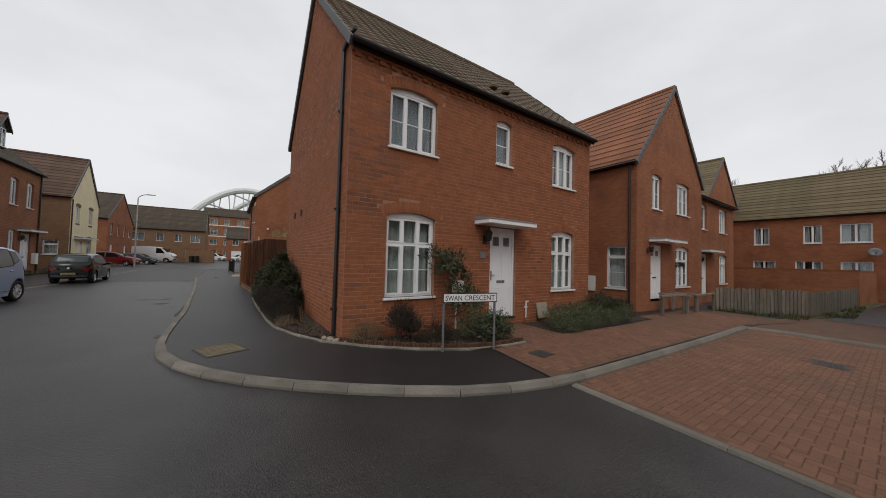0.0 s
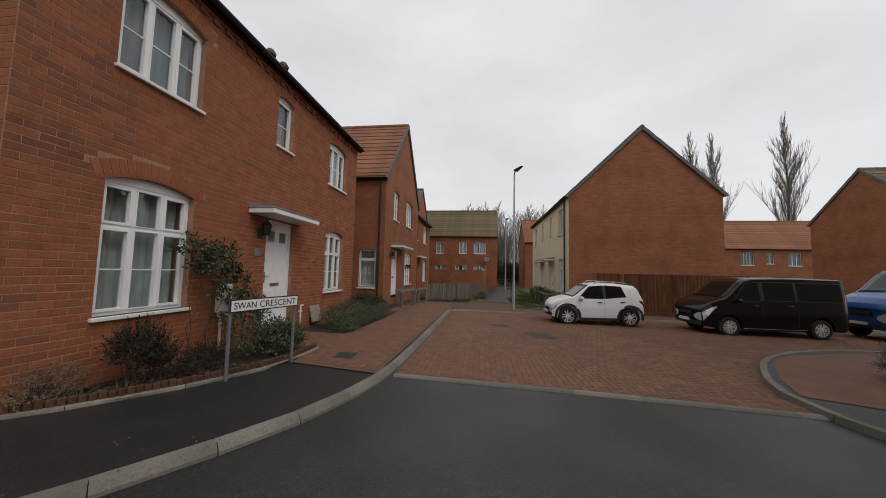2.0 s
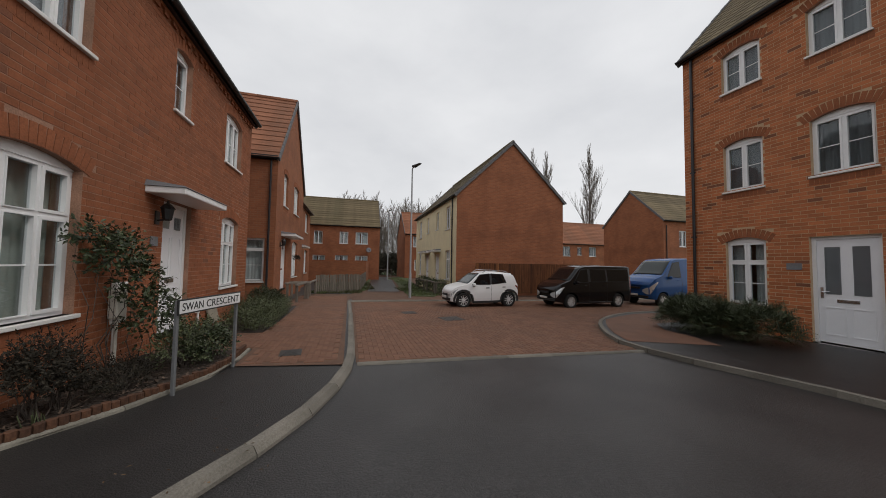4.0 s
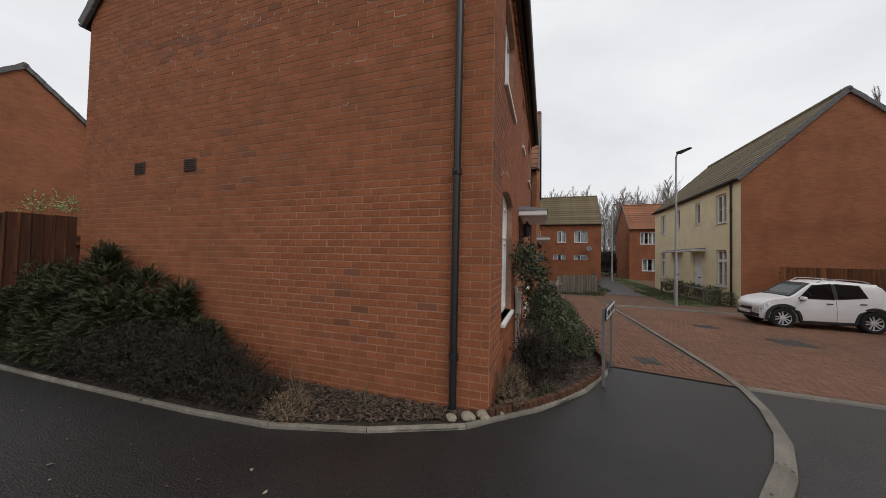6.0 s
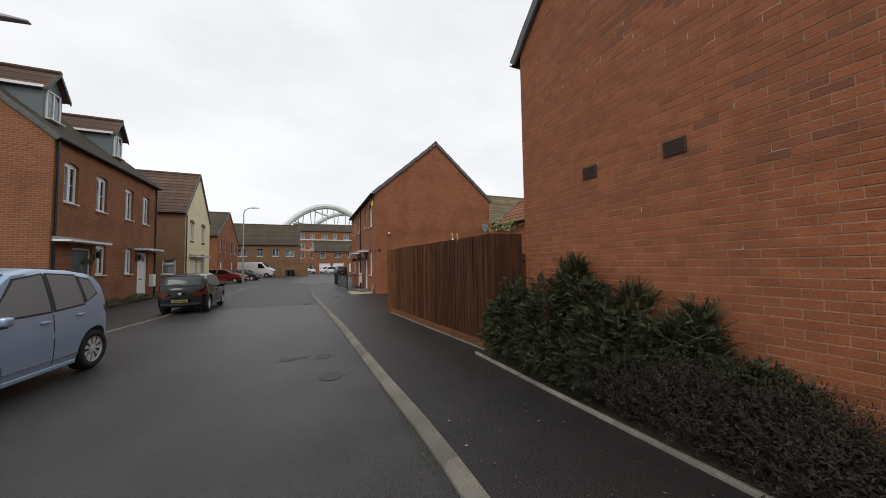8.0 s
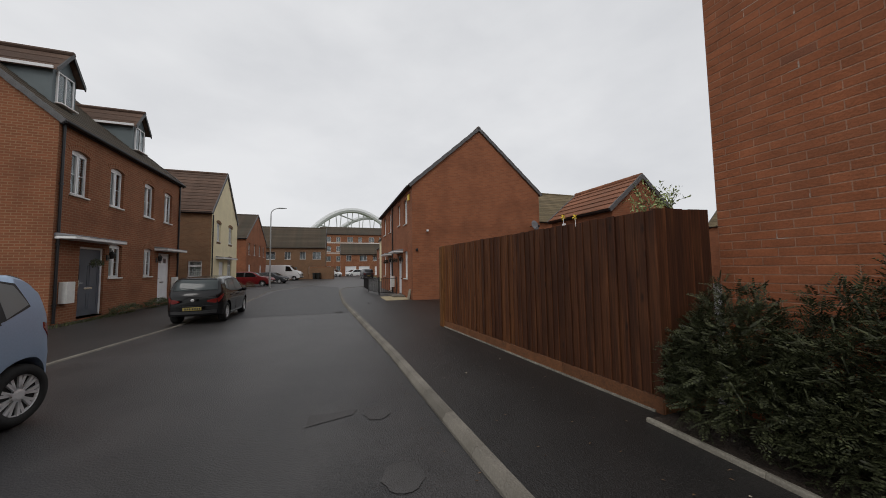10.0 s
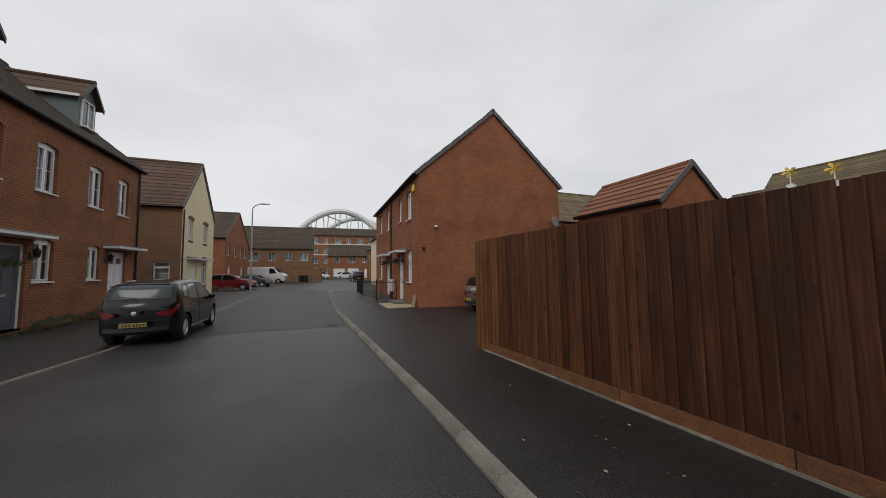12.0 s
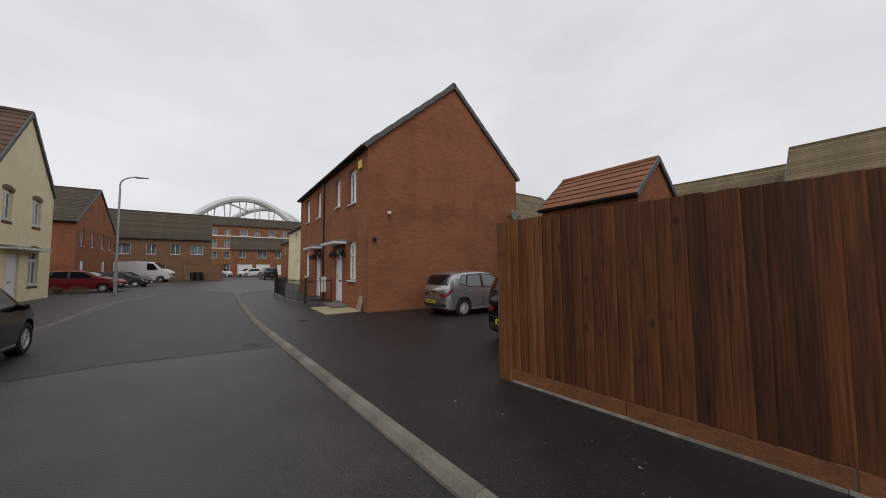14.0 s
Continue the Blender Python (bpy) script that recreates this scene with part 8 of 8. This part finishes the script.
def dish(m, label):
    t = thing("satellite_dish", m, label, "satellite dish")
    bm = bmesh.new()
    lathe(bm, [(0.02, 0.0), (0.15, 0.02), (0.27, 0.075), (0.275, 0.085), (0.15, 0.035), (0.02, 0.012)], 24)
    d = part("reflector", bm, LEAD, t, "grey mesh reflector", smooth=True)
    d.matrix_basis = pose(0, -0.25, 0, 75, 0, 0)
    bm = bmesh.new()
    tube(bm, (0, 0, 0), (0, -0.25, 0), 0.018)
    tube(bm, (0, -0.25, -0.2), (0, -0.55, -0.05), 0.01)
    box(bm, -0.03, -0.60, -0.09, 0.03, -0.53, -0.01)
    part("arm", bm, BLACK_METAL, t)
    return t


dish(pose(6.1, 18.72, 3.6, 0, 0, 15), "grey satellite dish on the brick gable")
dish(pose(31.45, -4.5, 2.6, 0, 0, -80), "dark satellite dish on the long house")
sl = thing("security_light", pose(0.36, 18.73, 3.22), "small white security light on the gable", "lamp")
bm = bmesh.new()
box(bm, -0.05, -0.12, -0.04, 0.05, 0.0, 0.05)
bevelled(bm, 0.012)
part("housing", bm, UPVC, sl)
for hx, hy, hz, lb_ in ((-11.28, 18.25, 1.75, "green hanging plant ball on the grey door"), (-0.75, 24.2, 1.85, "round hanging basket by the door"), (-0.78, 20.95, 1.85, "round hanging basket by the door"), (13.4, -0.4, 1.75, "hanging basket beside the front door")):
    sprigs("hanging_basket", lb_, "hanging basket", [(hx, hy, hz, 0.13, 0.13, 0.13)], MID_GREEN if hx < -5 else HEATH, 0.05, 0.012, 3200, 0.06, seed=int(abs(hy * 7)))
# white trim at the corner of the cream houses, sensor boxes
box_part("corner_trim", (5.735, -0.02, -0.3, 5.76, 0.3, 5.3), RENDER, t8)


# ---- small growth, grit and fittings ----
METER = material("cream_meter_box", (0.60, 0.57, 0.50), 0.55, vary=0.12, scale=9, bump=0.05)
mb = thing("meter_box", pose(2.30, -0.02, 0.58), "cream plastic meter box with a pipe on the brick wall", "meter box")
box_part("case", (0, -0.10, 0, 0.17, 0.0, 0.36), METER, mb, "", 0.012)
box_part("lid", (0.012, -0.112, 0.02, 0.158, -0.100, 0.34), METER, mb, "", 0.006)
bm = bmesh.new()
tube(bm, (0.085, -0.05, 0.0), (0.085, -0.05, -0.57), 0.018, n=10)
part("pipe", bm, METER, mb)


def wheelie_bin(x, y, rz, mat, label):
    """A tapered household bin with a hinged lid, a grip and two wheels."""
    t = thing("wheelie_bin", pose(x, y, land(x, y) + ROAD + 0.002, 0, 0, rz), label, "bin")
    bm = bmesh.new()
    for v in box(bm, -0.24, -0.28, 0.06, 0.24, 0.28, 0.98):
        if v.co.z < 0.5:
            v.co.x, v.co.y = v.co.x * 0.78, v.co.y * 0.78
    bevelled(bm, 0.02)
    part("body", bm, mat, t)
    bm = bmesh.new()
    for v in box(bm, -0.26, -0.31, 0.985, 0.26, 0.29, 1.06):
        if v.co.z > 1.0 and v.co.y < 0:
            v.co.z -= 0.03
    bevelled(bm, 0.015)
    part("lid", bm, mat, t)
    bm = bmesh.new()
    tube(bm, (-0.20, 0.33, 0.96), (0.20, 0.33, 0.96), 0.014)
    part("grip", bm, mat, t)
    for sx in (-0.2, 0.2):
        bm = bmesh.new()
        tube(bm, (sx - 0.02, 0.24, 0.10), (sx + 0.02, 0.24, 0.10), 0.10, 0.10, 14)
        part("wheel", bm, TYRE, t, "black rubber wheel")
    return t


BIN_DARK = material("dark_bin_plastic", (0.014, 0.016, 0.015), 0.5, vary=0.15, scale=6, bump=0.1)
wheelie_bin(-7.0, 60.45, -25, BIN_DARK, "dark grey wheelie bin before the forecourt wall")
wheelie_bin(-6.35, 60.1, -30, BIN_DARK, "dark grey wheelie bin before the forecourt wall")
box_part("meter_box", (5.30, -0.16, 0.36, 5.66, -0.004, 1.02), UPVC_DIRTY, h2, "white plastic meter box", 0.012)
gl = thing("security_light", pose(-0.16, 18.73, 2.32), "small black lamp on the brick gable", "lamp")
box_part("housing", (-0.05, -0.11, -0.05, 0.05, 0.0, 0.06), BLACK_METAL, gl, "", 0.012)
sn = thing("paving_slab", pose(5.05, -0.10, 0.0, -14, 0, 0), "loose buff stone slab leaning on the brick front", "slab")
box_part("slab", (0, -0.03, 0.0, 0.42, 0.02, 0.40), STONE, sn, "", 0.012)
tp = thing("garden_tap", pose(4.62, -0.02, 0.0), "white plastic outdoor tap pipe on the brick wall", "tap")
bm = bmesh.new()
tube(bm, (0, -0.03, 0.05), (0, -0.03, 0.46), 0.018, n=8)
tube(bm, (0, -0.03, 0.46), (0.06, -0.06, 0.46), 0.016, n=8)
part("pipe", bm, UPVC_DIRTY, tp)
box_part("bracket", (-0.035, -0.05, 0.30, 0.035, 0.012, 0.34), UPVC_DIRTY, tp, "", 0.004)


def blades(name, label, spots, count, h, mat, seed, category="grass", lean=0.5):
    """Upright grass blades scattered over rectangles (x0, y0, x1, y1, z)."""
    random.seed(seed)
    vs, fs = [], []
    for x0, y0, x1, y1, z in spots:
        for k in range(count):
            x, y = random.uniform(x0, x1), random.uniform(y0, y1)
            if noise.noise((x * 0.9 + seed, y * 0.9, 0.0)) < -0.12:
                continue
            a = random.uniform(0, math.tau)
            hh = h * random.uniform(0.4, 1.2)
            w = 0.006 + 0.05 * h * random.random()
            dx, dy = math.cos(a), math.sin(a)
            b = land(x, y) + z
            i = len(vs)
            vs += [(x - dy * w, y + dx * w, b), (x + dy * w, y - dx * w, b), (x + dx * hh * lean, y + dy * hh * lean, b + hh)]
            fs.append((i, i + 1, i + 2))
    me = bpy.data.meshes.new(name)
    me.from_pydata(vs, [], fs)
    me.materials.append(mat)
    return tagged(new(name, me), label, category, kind="stuff")


BLADE = material("winter_grass_blade", (0.085, 0.105, 0.035), 0.8, vary=0.3, scale=3, bump=0.0, per_piece=0.55)
MOSS = material("damp_moss", (0.060, 0.066, 0.024), 0.95, vary=0.4, scale=20, bump=0.0, per_piece=0.5)
LITTER = material("brown_leaf_litter", (0.10, 0.060, 0.032), 0.9, vary=0.4, scale=20, bump=0.0, per_piece=0.5)
blades("grass_tufts", "rough winter grass tufts on the verges", [(13.0, -7.4, 20, -5.85, 0.02), (20, -8.2, 34, -6.9, 0.02), (17.4, -3.9, 24, -0.8, 0.02), (14.9, -1.6, 17.0, -0.7, 0.0)], 3800, 0.13, BLADE, 61)
blades("grass_tufts", "weeds and dead grass at the foot of the picket fence", [(15.0, -3.5, 17.2, -1.2, 0.0), (17.2, -4.4, 26, -3.6, 0.0)], 1500, 0.16, MOSS, 62, "weeds")
blades("moss", "thin moss in the gutter beside the kerb", [(-2.70, 2.0, -2.61, 6.5, ROAD + 0.003)], 900, 0.009, MOSS, 63, "moss", 0.9)
blades("moss", "moss and weeds along the foot of the brick terrace", [(-11.35, 14.5, -11.0, 27, -0.05)], 2400, 0.10, MOSS, 64, "weeds")

# fallen leaves and twigs in the gutters and on the footway
random.seed(66)
lv, lf = [], []
for k in range(420):
    if k % 3 == 0:
        y = random.uniform(0.5, 20)
        x = float(np.interp(y, (0.8, 4.8, 10.4, 15, 19.2), (-2.48, -2.55, -2.80, -3.10, -3.38))) - random.uniform(0.06, 0.30)
        z = ROAD + 0.006
    elif k % 3 == 1:
        y = random.uniform(0.5, 12)
        x = random.uniform(-2.4, -1.1)
        z = 0.004
    else:
        x, y, z = random.uniform(-1.5, 8), random.uniform(-2.4, -1.3), 0.02
        if y < -1.0 - 0.6 * min(max(x, -0.5), 2):
            z = 0.02
    a = random.uniform(0, math.tau)
    ln, w = random.uniform(0.008, 0.022), random.uniform(0.004, 0.009)
    c, s = math.cos(a), math.sin(a)
    b = land(x, y) + z
    i = len(lv)
    lv += [(x - c * ln, y - s * ln, b), (x + s * w, y - c * w, b + 0.004), (x + c * ln, y + s * ln, b + 0.002), (x - s * w, y + c * w, b + 0.004)]
    lf.append((i, i + 1, i + 2, i + 3))
me = bpy.data.meshes.new("leaf_litter")
me.from_pydata(lv, [], lf)
me.materials.append(LITTER)
tagged(new("leaf_litter", me), "small brown fallen leaves and grit on the ground", "litter", kind="stuff")
